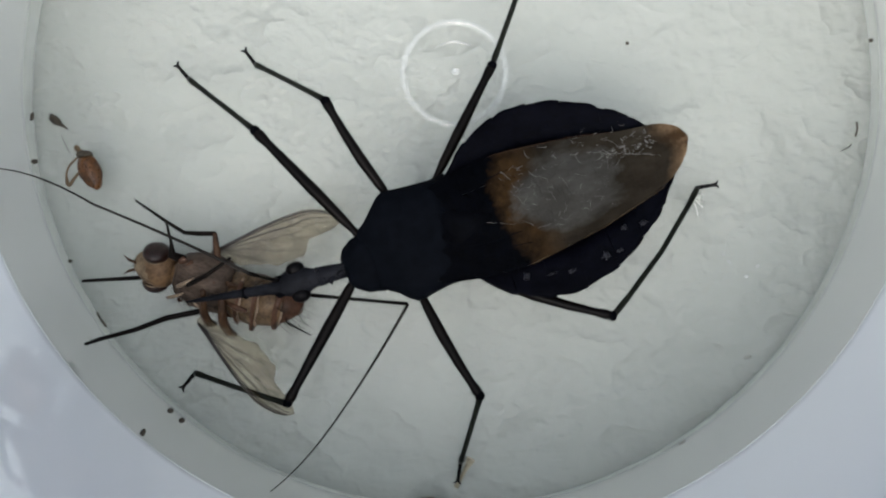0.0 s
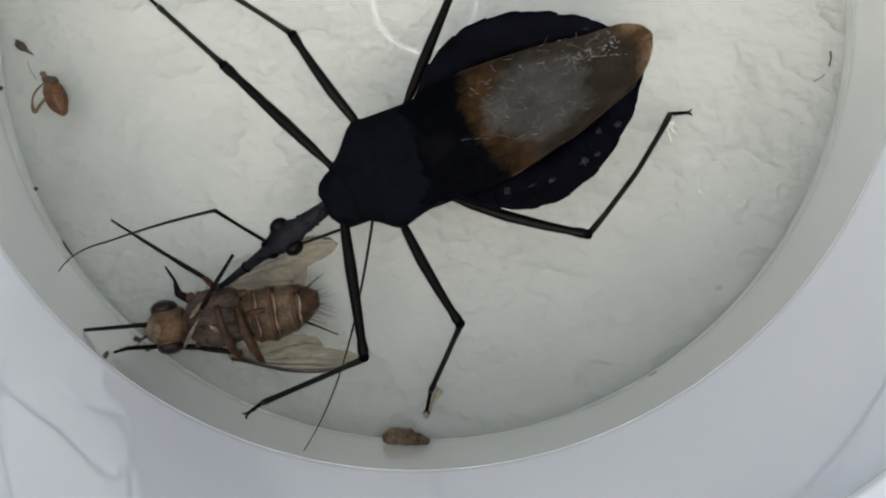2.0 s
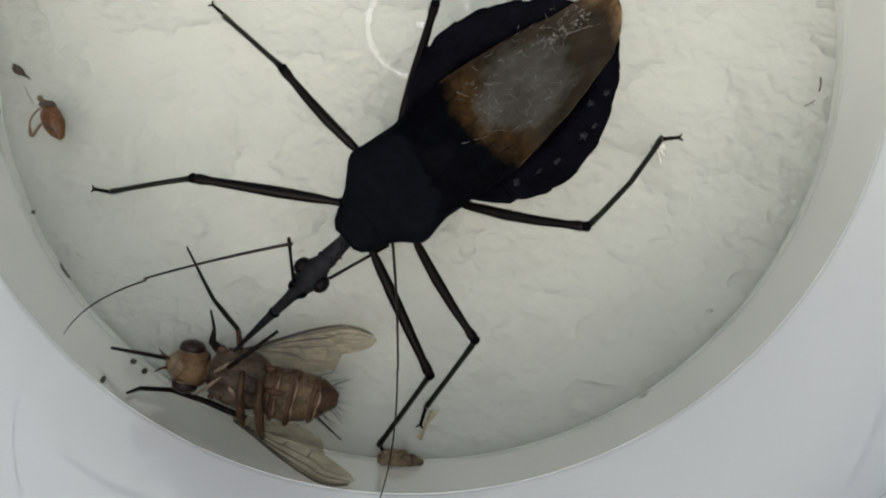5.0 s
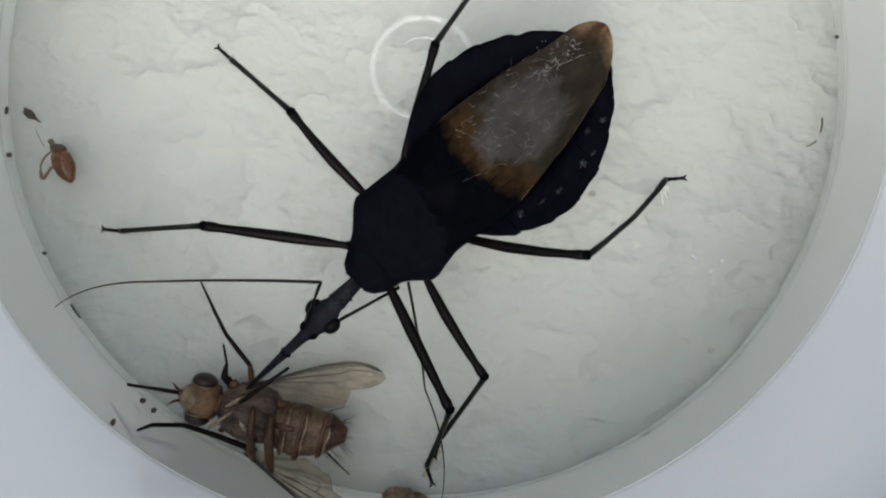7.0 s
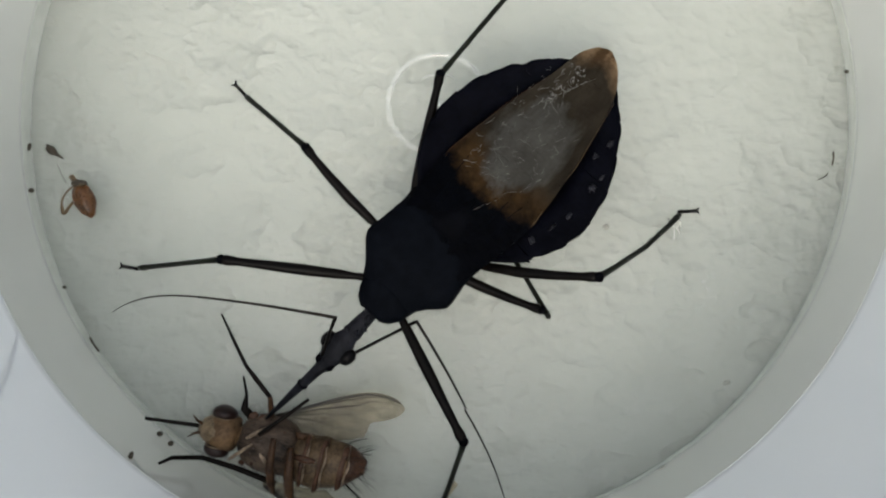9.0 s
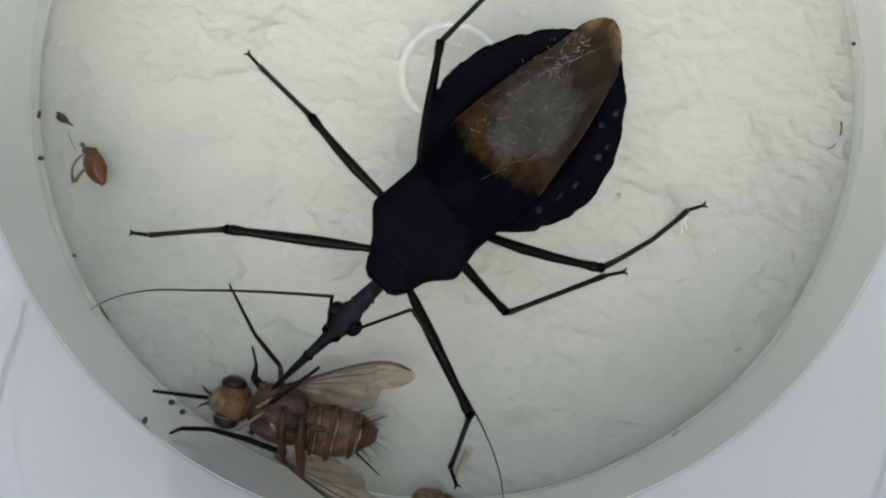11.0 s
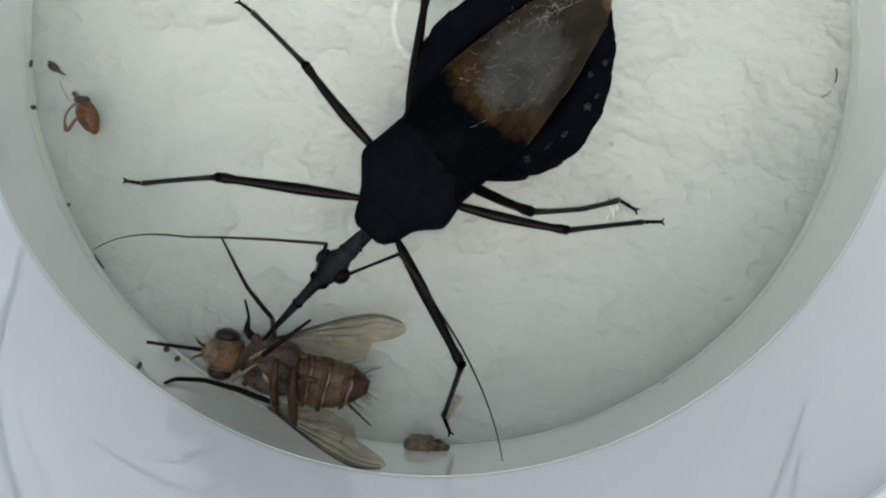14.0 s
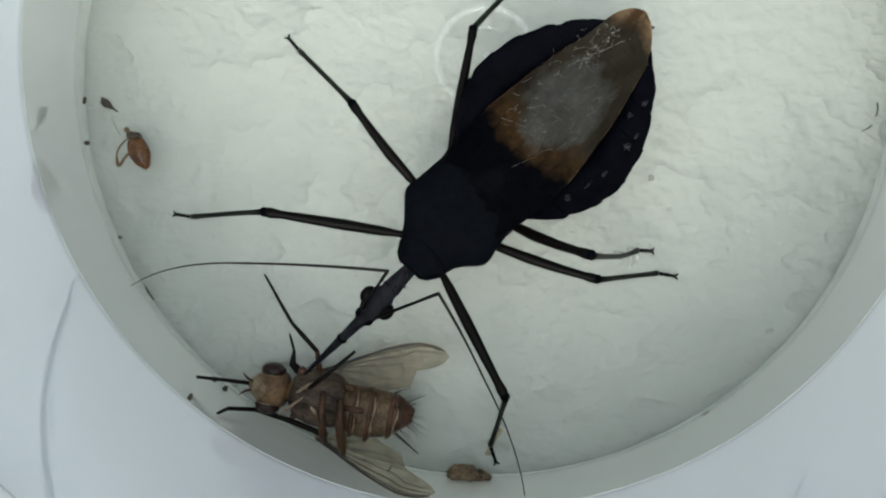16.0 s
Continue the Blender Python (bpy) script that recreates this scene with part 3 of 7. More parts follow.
def bug_feeler(side):
    s = 1 if side == "left" else -1
    bug_parts[side + " scape"] = part("feeler_shaft", tube([(0, 0, 0), (1.2, 0, 0.05), (3.2, 0, 0.05), (4.6, 0, 0)], [0.1, 0.085, 0.075, 0.09], 8), LEG, bug, "stiff black first joint of the feeler")
    one, two = (6.0, 7.0) if s > 0 else (7.4, 5.7)
    pts = curve((0, 0, 0), (one / 2, 0.14 * s, 0.15), (one, 0, 0), 10)
    bug_parts[side + " flagellum"] = part("feeler_joint", tube(pts, [0.078 - 0.028 * i / 10 for i in range(11)], 7), FEELER, bug, "thin brown second joint of the feeler")
    pts = curve((0, 0, 0), (two * 0.62, 0.8 * s, 0.1), (two, 0, 0), 12)
    bug_parts[side + " lash"] = part("feeler_lash", tube(pts, [0.05 - 0.03 * i / 12 for i in range(13)], 7), FEELER, bug, "thin curved brown feeler lash")


def bug_leg(name, femur_length, tibia_length):
    f, t = femur_length, tibia_length
    thick = 0.29 if "fore" in name else 0.27
    us = (0, 0.04, 0.10, 0.2, 0.45, 0.7, 0.88, 0.95, 1.0)
    rs = (0.55, 0.7, 0.6, 0.85, 1.0, 0.85, 0.72, 0.95, 0.7)
    bow = {"right_middle": 0.13, "left_hind": -0.2, "left_middle": -0.13}.get(name, 0.0)
    bm = tube([(f * u, bow * math.sin(u * math.pi), 0.10 * math.sin(u * math.pi)) for u in us], [thick * r for r in rs], 10)
    femur = part("femur", bm, LEG, bug, "long black thigh")
    part("trochanter", lump((0.12, 0, 0), (0.36, 0.27, 0.27), 0.08, 2), BLACK, femur)
    part("knee", lump((f - 0.05, 0, 0.02), (0.24, 0.25, 0.25), 0.1, 2), BLACK, femur)
    us = (0, 0.05, 0.15, 0.5, 0.85, 0.95, 1.0)
    rs = (0.8, 1.0, 0.85, 0.82, 0.85, 1.05, 0.9)
    lean = -0.22 if name == "left_hind" else 0.0
    bm = tube([(t * u, lean * math.sin(u * math.pi), 0.12 * math.sin(u * math.pi)) for u in us], [0.16 * r for r in rs], 9)
    tibia = part("tibia", bm, TIBIA, bug, "thin olive-black shin")
    rng = random.Random(name)
    bm = bmesh.new()
    for k in range(26):
        u = rng.uniform(0.1, 0.97)
        a = rng.uniform(0, 2 * math.pi)
        d = Vector((0.5, math.cos(a), math.sin(a)))
        p = Vector((t * u, 0, 0.12 * math.sin(u * math.pi)))
        tube([p, p + d * 0.27], [0.012, 0.004], 3, bm)
    tagged(part("hairs", bm, FEELER, tibia), kind="stuff")
    tarsus = part("tarsus", tube([(0, 0, 0), (0.3, 0, -0.02), (0.34, 0, 0), (0.65, 0, -0.02), (0.7, 0, 0), (1.1, 0, 0)], [0.085, 0.115, 0.08, 0.115, 0.08, 0.105], 8), LEG, bug, "short jointed black foot")
    for s in (-1, 1):
        part("claw", tube(curve((1.08, s * 0.03, 0), (1.28, s * 0.14, 0.06), (1.3, s * 0.2, -0.1), 5), [0.06, 0.055, 0.048, 0.04, 0.03, 0.012], 6), BLACK, tarsus)
    for key, ob in (("femur", femur), ("tibia", tibia), ("tarsus", tarsus)):
        bug_parts[name + " " + key] = ob
    return tibia


bug_body()
forewing(-1)
forewing(1)
bug_head()
for feeler_side in ("right", "left"):
    bug_feeler(feeler_side)
for leg_name, (femur_mm, tibia_mm) in LEGS.items():
    shin = bug_leg(leg_name, femur_mm, tibia_mm)
    if leg_name == "left_hind":
        fluff = bmesh.new()
        rng = random.Random(5)
        for k in range(10):
            p = Vector((tibia_mm - 0.5 + rng.uniform(-0.3, 0.3), -rng.uniform(0.1, 0.3), rng.uniform(-0.3, 0.0)))
            tube(curve(p, p + Vector((rng.uniform(-0.4, 0.4), -rng.uniform(0, 0.4), 0.1)), p + Vector((rng.uniform(-0.4, 0.4), -rng.uniform(0.1, 0.7), -0.1)), 5), [0.03] * 6, 4, fluff)
        part("fluff", fluff, FLUFF, shin, "wisp of pale fluff stuck to the shin")

# ---- the fly ----
fly_parts = {}
fly = thing("dead_fly", "limp brown fly with spread clear wings held on the bug's beak", "fly")


def fly_wing(side):
    """Blade of one wing, from its root backwards and outwards."""
    root = Vector((1.3, -1.4, 0.1)) if side < 0 else Vector((1.0, 2.1, 0.1))
    tip = Vector((-5.15, -3.45, 0.2)) if side < 0 else Vector((-5.75, 3.1, 2.1))
    way = (tip - root)
    length = way.length
    way.normalize()
    out = Vector((0, 0, 1)).cross(way).normalized() * (1 if side < 0 else -1)   # towards the front edge
    deep = 1.45 if side < 0 else 1.15

    def edges(u):
        front = 0.88 * math.sin(math.pi * 0.5 * min(u / 0.75, 1)) ** 1.3
        back = -0.3 - (deep - 0.3) * math.sin(math.pi * 0.5 * min(u / 0.55, 1)) + 0.06 * math.sin(u * 23) + 0.05 * math.sin(u * 51)
        return front, back * (1 - 0.6 * min(1, max(0, (u - 0.67) / 0.07)))

    def place(u, v):
        front, back = edges(min(u, 0.74))
        if u > 0.74:
            k = math.sqrt(max(0.0, 1 - ((u - 0.74) / 0.26) ** 2))
            mid = front * 0.4 + back * 0.6
            front, back = mid + (front - mid) * k, mid + (back - mid) * k
            front -= 0.5 * (u - 0.74)
        w = back + (front - back) * v
        p = root + way * (u * length) + out * w
        if side > 0 and w > 0:                     # the front edge leans up against the cup wall
            h = min(1.0, max(0.0, (u - 0.4) / 0.38))
            p += out * (-0.45 * w * h) + Vector((0, 0, 1.7 * w * h))
        p.z += 0.13 * math.sin(u * 9 + v * 5) * (1 - v) + 0.06 * math.sin(u * 24 + v * 9) * (1 - v) ** 2 + 0.15 * u * (1 - v)
        return p

    bm = bmesh.new()
    nu, nv = 60, 14
    grid = [[bm.verts.new(place(i / nu, j / nv)) for j in range(nv + 1)] for i in range(nu + 1)]
    for i in range(nu):
        for j in range(nv):
            bm.faces.new((grid[i][j], grid[i + 1][j], grid[i + 1][j + 1], grid[i][j + 1]))
    bmesh.ops.remove_doubles(bm, verts=bm.verts, dist=0.002)
    bmesh.ops.solidify(bm, geom=bm.faces[:], thickness=0.02)
    wing = part("wing", bm, FLY_WING, fly, "thin clear amber wing with dark veins")
    lines = [[(0.02, 0.97), (0.5, 0.995), (0.97, 0.9)], [(0.02, 0.93), (0.5, 0.93), (0.95, 0.82)], [(0.03, 0.88), (0.5, 0.8), (0.97, 0.62)],
             [(0.04, 0.84), (0.45, 0.62), (0.92, 0.42)], [(0.05, 0.8), (0.35, 0.42), (0.7, 0.12)], [(0.05, 0.72), (0.2, 0.35), (0.38, 0.05)],
             [(0.42, 0.66), (0.45, 0.56), (0.46, 0.48)], [(0.62, 0.56), (0.66, 0.4), (0.62, 0.24)]]
    for k, (a, b, c) in enumerate(lines):
        pts = []
        for i in range(13):
            s = i / 12
            u = a[0] * (1 - s) ** 2 + 2 * b[0] * s * (1 - s) + c[0] * s * s
            v = a[1] * (1 - s) ** 2 + 2 * b[1] * s * (1 - s) + c[1] * s * s
            pts.append(place(u, v) + Vector((0, 0, 0.015)))
        part("wing_vein", tube(pts, [(0.08 if k == 0 else 0.042 if k < 3 else 0.03) * (1 - 0.5 * i / 12) for i in range(13)], 5), VEIN, wing)
    return wing


def fly_leg(points, radii, material=None):
    """One leg: its joints in order, thickest at the body."""
    pts, rad = [], []
    for i in range(len(points) - 1):
        a, b = Vector(points[i]), Vector(points[i + 1])
        for k in range(4):
            pts.append(a.lerp(b, k / 4))
            rad.append(radii[i] + (radii[i + 1] - radii[i]) * k / 4)
    pts.append(Vector(points[-1]))
    rad.append(radii[-1])
    leg = part("leg", tube(pts, rad, 7), material or FLY_LEG, fly)
    rng = random.Random(len(pts) * 7 + int(points[0][0] * 10))
    bm = bmesh.new()
    for k in range(16):
        i = rng.randrange(1, len(pts))
        a = rng.uniform(0, 6.28)
        tube([pts[i], pts[i] + Vector((0.12, math.cos(a) * 0.25, math.sin(a) * 0.25))], [0.012, 0.004], 3, bm)
    tagged(part("leg_hairs", bm, FLY_LEG, leg), kind="stuff")
    return leg


def fly_body():
    head = part("head", loft([(2.75, 0, 0.5, 0.5, -0.5), (2.95, 0, 0.85, 0.85, -0.8), (3.4, 0, 1.0, 1.0, -0.95), (3.9, 0, 0.95, 0.95, -0.9),
                              (4.35, 0, 0.7, 0.7, -0.75), (4.7, 0, 0.42, 0.4, -0.5), (4.85, 0, 0.2, 0.15, -0.3)], 24, 2.1, 0.08), FLY_FACE, fly, "yellow-brown head")
    for s in (-1, 1):
        part("eye", lump((3.7, s * 0.95, 0.1), (0.66, 0.42, 0.72), 0.04), FLY_EYE, head, "large dark red compound eye")
        part("feeler", tube([(4.6, s * 0.2, 0.4), (4.95, s * 0.35, 0.5), (5.2, s * 0.6, 0.55)], [0.09, 0.07, 0.02], 6), FLY_SHANK, head)
    bm = bmesh.new()
    rng = random.Random(11)
    for k in range(18):
        a, h = rng.uniform(-1.2, 1.2), rng.uniform(-0.4, 0.7)
        p = Vector((4.5 - 0.3 * abs(a), 0.6 * a, h))
        tube([p, p + Vector((0.35, a * 0.25, 0.12))], [0.014, 0.004], 3, bm)
    tagged(part("face_bristles", bm, FLY_LEG, head), kind="stuff")
    part("face", loft([(3.75, 0, 0.55, 0.98, -0.6), (3.95, 0, 0.78, 0.98, -0.8), (4.35, 0, 0.74, 0.76, -0.78), (4.70, 0, 0.46, 0.45, -0.52), (4.88, 0, 0.2, 0.17, -0.3)], 22, 2.1, 0.08), FLY_CHEEK, head, "pale silky face")
    for s in (-1, 1):
        part("eye_rim", tube([(3.72 + 0.60 * math.cos(a), s * 0.74, 0.12 + 0.66 * math.sin(a)) for a in np.linspace(0.1, 3.0, 12)], [0.02] + [0.035] * 10 + [0.02], 5), FLY_CHEEK, head)
    part("neck", loft([(2.2, 0, 0.55, 0.5, -0.5), (2.9, 0, 0.5, 0.5, -0.5)], 14), FLY_FACE, fly)
    thorax = part("thorax", loft([(2.6, 0, 0.7, 0.7, -0.7), (2.3, 0, 1.15, 1.1, -1.0), (1.6, 0, 1.42, 1.35, -1.25), (0.8, 0, 1.45, 1.42, -1.3), (0.1, 0, 1.3, 1.3, -1.2),
                                  (-0.3, 0, 1.0, 0.9, -0.9)], 28, 2.2, 0.12), FLY_THORAX, fly, "bristly grey-brown striped thorax")
    for s, x in ((-1, 1.5), (1, 0.7)):
        part("side_ridge", tube(curve((x + 0.6, s * 0.25, 1.3), (x + 0.2, s * 0.6, 1.42), (x - 0.2, s * 0.95, 1.15), 6), [0.06, 0.1, 0.11, 0.11, 0.1, 0.08, 0.05], 6), FLY_SEAM, thorax)
    part("pale_streak", tube(curve((2.85, 1.15, 0.75), (2.4, 0.65, 1.3), (1.7, -0.1, 1.45), 8), [0.04, 0.07, 0.09, 0.10, 0.10, 0.09, 0.08, 0.06, 0.03], 6), FLY_SEAM, thorax)
    for s in (-1, 1):
        part("scale_lobe", lump((-0.45, s * 0.95, 0.90), (0.26, 0.16, 0.07), 0.9, 3, 2.5), FLY_SHANK, thorax, "brown wing scale")
    lumps = bmesh.new()
    for k in range(16):
        a, x = rng.uniform(0.3, 2.8), rng.uniform(0.0, 2.2)
        lump((x, 1.3 * math.cos(a), 1.28 * math.sin(a)), (rng.uniform(0.1, 0.3), rng.uniform(0.1, 0.25), 0.14), 0.7, 2, 2.5, lumps)
    part("torn_skin", lumps, FLY_TAIL, thorax, "dark torn lumps of the thorax")
    bm = bmesh.new()
    for k in range(46):
        a, x = rng.uniform(0.1, 3.0), rng.uniform(-0.1, 2.3)
        p = Vector((x, 1.4 * math.cos(a), 1.35 * math.sin(a)))
        tube([p, p + Vector((-0.3, math.cos(a) * 0.4, math.sin(a) * 0.35))], [0.016, 0.004], 3, bm)
    tagged(part("bristles", bm, FLY_LEG, thorax), kind="stuff")
    # belly rings
    rings = [(-0.2, 1.08), (-1.0, 1.27), (-1.9, 1.27), (-3.05, 1.0), (-3.9, 0.34)]
    off = {-0.2: 0.2, -1.0: 0.32, -1.9: 0.3, -3.05: 0.15, -3.9: 0.0}
    for i, ((xa, wa), (xb, wb)) in enumerate(zip(rings, rings[1:])):
        oa, ob_ = off[xa], off[xb]
        om = (oa + ob_) / 2
        bm = loft([(xa + 0.08, oa, wa * 0.86, wa * 0.78, -wa * 0.8), (xa - 0.02, oa, wa * 1.0, wa * 0.93, -wa * 0.93), ((xa + xb) / 2, om, (wa + wb) / 2 * 1.05, (wa + wb) / 2 * 0.97, -(wa + wb) / 2 * 0.95),
                   (xb + 0.04, ob_, wb * 1.04, wb * 0.96, -wb * 0.95), (xb - 0.02, ob_, wb * 0.9, wb * 0.8, -wb * 0.8)], 26, 2.1, 0.08)
        ring = part("belly_ring", bm, FLY_TAIL if i >= 3 else FLY_BELLY, fly, "dark brown belly end" if i >= 3 else "tan belly ring")
        if i < 3:
            seam = [(xb + 0.03 + 0.10 * math.cos(a * 2) + 0.04 * math.sin(5 * a + i), ob_ + wb * 1.06 * math.cos(a), wb * 0.99 * math.sin(a)) for a in np.linspace(0.1, 3.04, 20)]
            part("belly_seam", tube(seam, [0.02] + [0.05 + 0.02 * math.sin(k * 1.3 + i) for k in range(18)] + [0.02], 5), FLY_SEAM, ring)
            edge = loft([(xb + 0.36 * (xa - xb), om, wb * 0.45 + wa * 0.3, (wb * 0.45 + wa * 0.3), 0.0), (xb + 0.28 * (xa - xb), om, (wb * 0.72 + wa * 0.28) * 1.07, (wb * 0.72 + wa * 0.28) * 1.0, 0.0),
                         (xb + 0.10 * (xa - xb), ob_, (wb * 0.9 + wa * 0.1) * 1.07, (wb * 0.9 + wa * 0.1) * 1.0, 0.0), (xb + 0.02, ob_, wb * 0.9, wb * 0.8, 0.0)], 26, 2.1, 0.10)
            part("ring_edge", edge, FLY_TAIL, ring, "dark hind edge of the belly ring")
    part("belly_stripe", loft([(-0.3, 0.1, 0.12, 1.12, 0.95), (-1.0, 0.08, 0.2, 1.36, 1.1), (-1.5, 0.05, 0.1, 1.38, 1.2)], 10, 2, 0.04), FLY_TAIL, fly)
    bm = bmesh.new()
    for k in range(30):
        a = rng.uniform(0, 2 * math.pi)
        x = rng.uniform(-3.85, -2.6)
        w = float(np.interp(-x, (2.2, 3.25, 3.85), (1.25, 0.9, 0.35)))
        p = Vector((x, w * math.cos(a), w * math.sin(a)))
        tube(curve(p, p + Vector((-0.35, math.cos(a) * 0.35, math.sin(a) * 0.3)), p + Vector((-0.95, math.cos(a) * 0.62, math.sin(a) * 0.25)), 4), [0.018, 0.016, 0.013, 0.010, 0.004], 3, bm)
    tagged(part("tail_bristles", bm, FLY_LEG, fly), kind="stuff")


fly_body()
fly_parts["upper wing"] = fly_wing(-1)
fly_parts["lower wing"] = fly_wing(1)
fly_parts["fore leg"] = fly_leg([(2.3, -0.3, -0.6), (4.2, 0.05, -0.6), (5.2, 0.1, -0.7), (7.62, 0.15, -0.1)], (0.16, 0.13, 0.115, 0.085))
fly_parts["lower leg"] = fly_leg([(0.4, 2.0, -0.3), (2.6, 1.55, -0.2), (4.4, 1.45, -0.6), (5.55, 1.32, 1.0), (5.8, 1.37, 2.2)], (0.16, 0.15, 0.13, 0.11, 0.07))
fly_parts["upper coxa"] = fly_leg([(0, 0, 0), (0.8, 0, 0.04), (1.6, 0, 0)], (0.15, 0.17, 0.12), FLY_SHANK)
fly_parts["upper femur"] = fly_leg([(0, 0, 0), (1.0, 0, 0.05), (2.0, 0, 0)], (0.12, 0.13, 0.10))
fly_parts["upper tibia"] = fly_leg([(0, 0, 0), (1.2, 0, 0.04), (3.1, 0, 0)], (0.10, 0.09, 0.055))
fly_leg([(2.3, -1.1, 0.2), (2.7, -1.5, 0.6), (2.75, -2.2, 0.6), (3.25, -2.95, 0.1)], (0.24, 0.2, 0.08, 0.06))
fly_leg([(1.5, -0.6, 1.35), (0.6, -1.6, 1.5), (-0.45, -2.85, 1.2)], (0.12, 0.115, 0.08))
fly_leg([(-0.2, -0.35, 1.3), (-0.4, 1.0, 1.45), (-0.6, 1.9, 1.1), (-0.75, 2.65, 0.4)], (0.16, 0.25, 0.24, 0.12), FLY_SHANK)
fly_leg([(0.75, -0.6, 1.4), (0.6, 0.8, 1.45), (0.4, 1.6, 1.2), (0.3, 2.25, 0.5)], (0.14, 0.21, 0.22, 0.12), FLY_SHANK)
fly_leg([(-2.9, 0.9, 0.0), (-3.3, 1.15, 0.1), (-4.5, 2.0, -0.4)], (0.05, 0.06, 0.03))


# ---- crumbs and specks on the cup's base ----
def husk():
    ob = thing("seed_husk", "shiny brown oval husk with a bent stalk lying on the base", "seed husk")
    ob.matrix_basis = mm(-18.85, -4.93, 0.0)
    body = lump((0, 0, 0), (0.98, 0.56, 0.52), 0.12, 4, 1.7)
    for v in body.verts:                                          # narrower towards the free end
        v.co.y *= 1 - 0.22 * max(0.0, -v.co.x)
    bmesh.ops.transform(body, matrix=Matrix.Translation((0.12, -0.08, 0.5)) @ Matrix.Rotation(radians(114), 4, "Z"), verts=body.verts)
    part("body", body, HUSK, ob)
    part("cap", lump((-0.2, 0.82, 0.5), (0.42, 0.22, 0.32), 0.35, 3, 3), GRIT, ob)
    part("tip", tube([(-0.3, 0.95, 0.5), (-0.55, 1.05, 0.4), (-0.74, 1.22, 0.22)], [0.11, 0.12, 0.17], 7), STALK, ob)
    part("stalk", tube(curve((-0.6, 0.68, 0.4), (-1.25, 0.25, 0.35), (-1.28, -0.3, 0.2), 6) + curve((-1.27, -0.45, 0.18), (-1.25, -0.95, 0.12), (-1.05, -0.62, 0.16), 4)
                       + curve((-0.95, -0.5, 0.2), (-0.75, -0.25, 0.3), (-0.4, 0.0, 0.4), 4), [0.055] * 7 + [0.095] * 5 + [0.085] * 5, 7), STALK, ob, "bent pale stalk")
    return ob


def speck(name, x, y, size, material, label, turn=0, flat=0.5, category="speck", z=0.0):
    bm = lump((0, 0, size[1] * flat * 0.8), (size[0], size[1], size[1] * flat), 0.5, 2, 2.3)
    ob = new(name, mesh_of(name, bm, material))
    ob.matrix_basis = mm(x, y, z, 0, 0, turn)
    return tagged(ob, label, category, "specks on the base")


def fibre(x, y, points, radius, label):
    bm = tube([(a, b, radius) for a, b in points], [radius] * len(points), 5)
    ob = new("fibre", mesh_of("fibre", bm, GRIT))
    ob.matrix_basis = mm(x, y, 0.01)
    return tagged(ob, label, "fibre", "fibres on the base")


husk()
crumb = thing("crumb", "rough brown crumb lying against the cup wall", "crumb")
crumb.matrix_basis = mm(-0.8, -22.3, 0.0, 0, 0, -8)
crumb_body = bmesh.new()
for cx, cy, cz, rx_, ry_, rz_ in ((-0.7, 0, 0.4, 0.5, 0.4, 0.4), (-0.1, 0.08, 0.42, 0.65, 0.42, 0.42), (0.6, -0.02, 0.34, 0.55, 0.34, 0.34), (-0.5, 0.3, 0.4, 0.25, 0.2, 0.3)):
    lump((cx, cy, cz), (rx_, ry_, rz_), 0.45, 3, 3.0, crumb_body)
part("body", crumb_body, CRUMB, crumb)

chip = thing("dark_chip", "tiny dark green-black chip beside the husk", "speck", "specks on the base")
chip.matrix_basis = mm(-20.75, -2.26, 0, 0, 0, -40)
part("body", lump((0, 0, 0.2), (0.36, 0.2, 0.2), 0.6, 3, 2.5), GRIT, chip)
part("spike", tube([(0.2, 0, 0.15), (0.75, 0.05, 0.08)], [0.13, 0.03], 6), GRIT, chip)

for sx, sy, sa, sb, turn in ((-21.9, -4.4, 0.17, 0.13, 0), (-22.05, -2.05, 0.22, 0.11, 80), (-20.0, -9.62, 0.12, 0.1, 0), 
                             (9.04, 1.56, 0.1, 0.09, 0), (21.5, 1.6, 0.12, 0.1, 0)):
    speck("grit_speck", sx, sy, (sa, sb), GRIT, "tiny dark speck of grit on the clear base", turn)
for sx, sy, sa, sb, turn in ((8.9, -6.5, 0.16, 0.14, 0), (15.05, -14.64, 0.2, 0.1, 20), (11.7, -19.02, 0.2, 0.08, 30)):
    speck("grit_speck", sx, sy, (sa, sb), PALE_GRIT, "tiny pale grey speck of grit on the clear base", turn)
for sx, sy, sz, sa, sb, turn in ((-14.50, -17.70, 4.4, 0.24, 0.12, 60), (-14.44, -17.27, 0.74, 0.17, 0.14, 0), (-13.85, -17.76, 0.77, 0.16, 0.14, 30)):
    speck("grit_speck", sx, sy, (sa, sb), GRIT, "tiny dark speck of grit stuck to the cup wall", turn, z=sz)
fibre(-18.3, -12.7, [(-0.25, 0.4), (-0.05, 0.05), (0.25, -0.35)], 0.06, "short dark fibre near the wall")
fibre(20.7, -3.1, [(0.02, 0.5), (0.05, 0.15), (-0.05, -0.25)], 0.05, "short dark fibre on the base")
fibre(20.25, -3.95, [(0.2, 0.2), (0.0, 0.0), (-0.35, -0.15)], 0.03, "bent grey fibre on the base")
fibre(-20.3, -3.5, [(-0.2, 0.5), (0.0, 0.0), (0.3, -0.5)], 0.016, "hair-thin fibre by the husk")
scrap = thing("pale_scrap", "pale translucent scrap of shed skin on the base", "scrap")
scrap.matrix_basis = mm(0.55, -20.5, 0.0, 0, 0, 62)
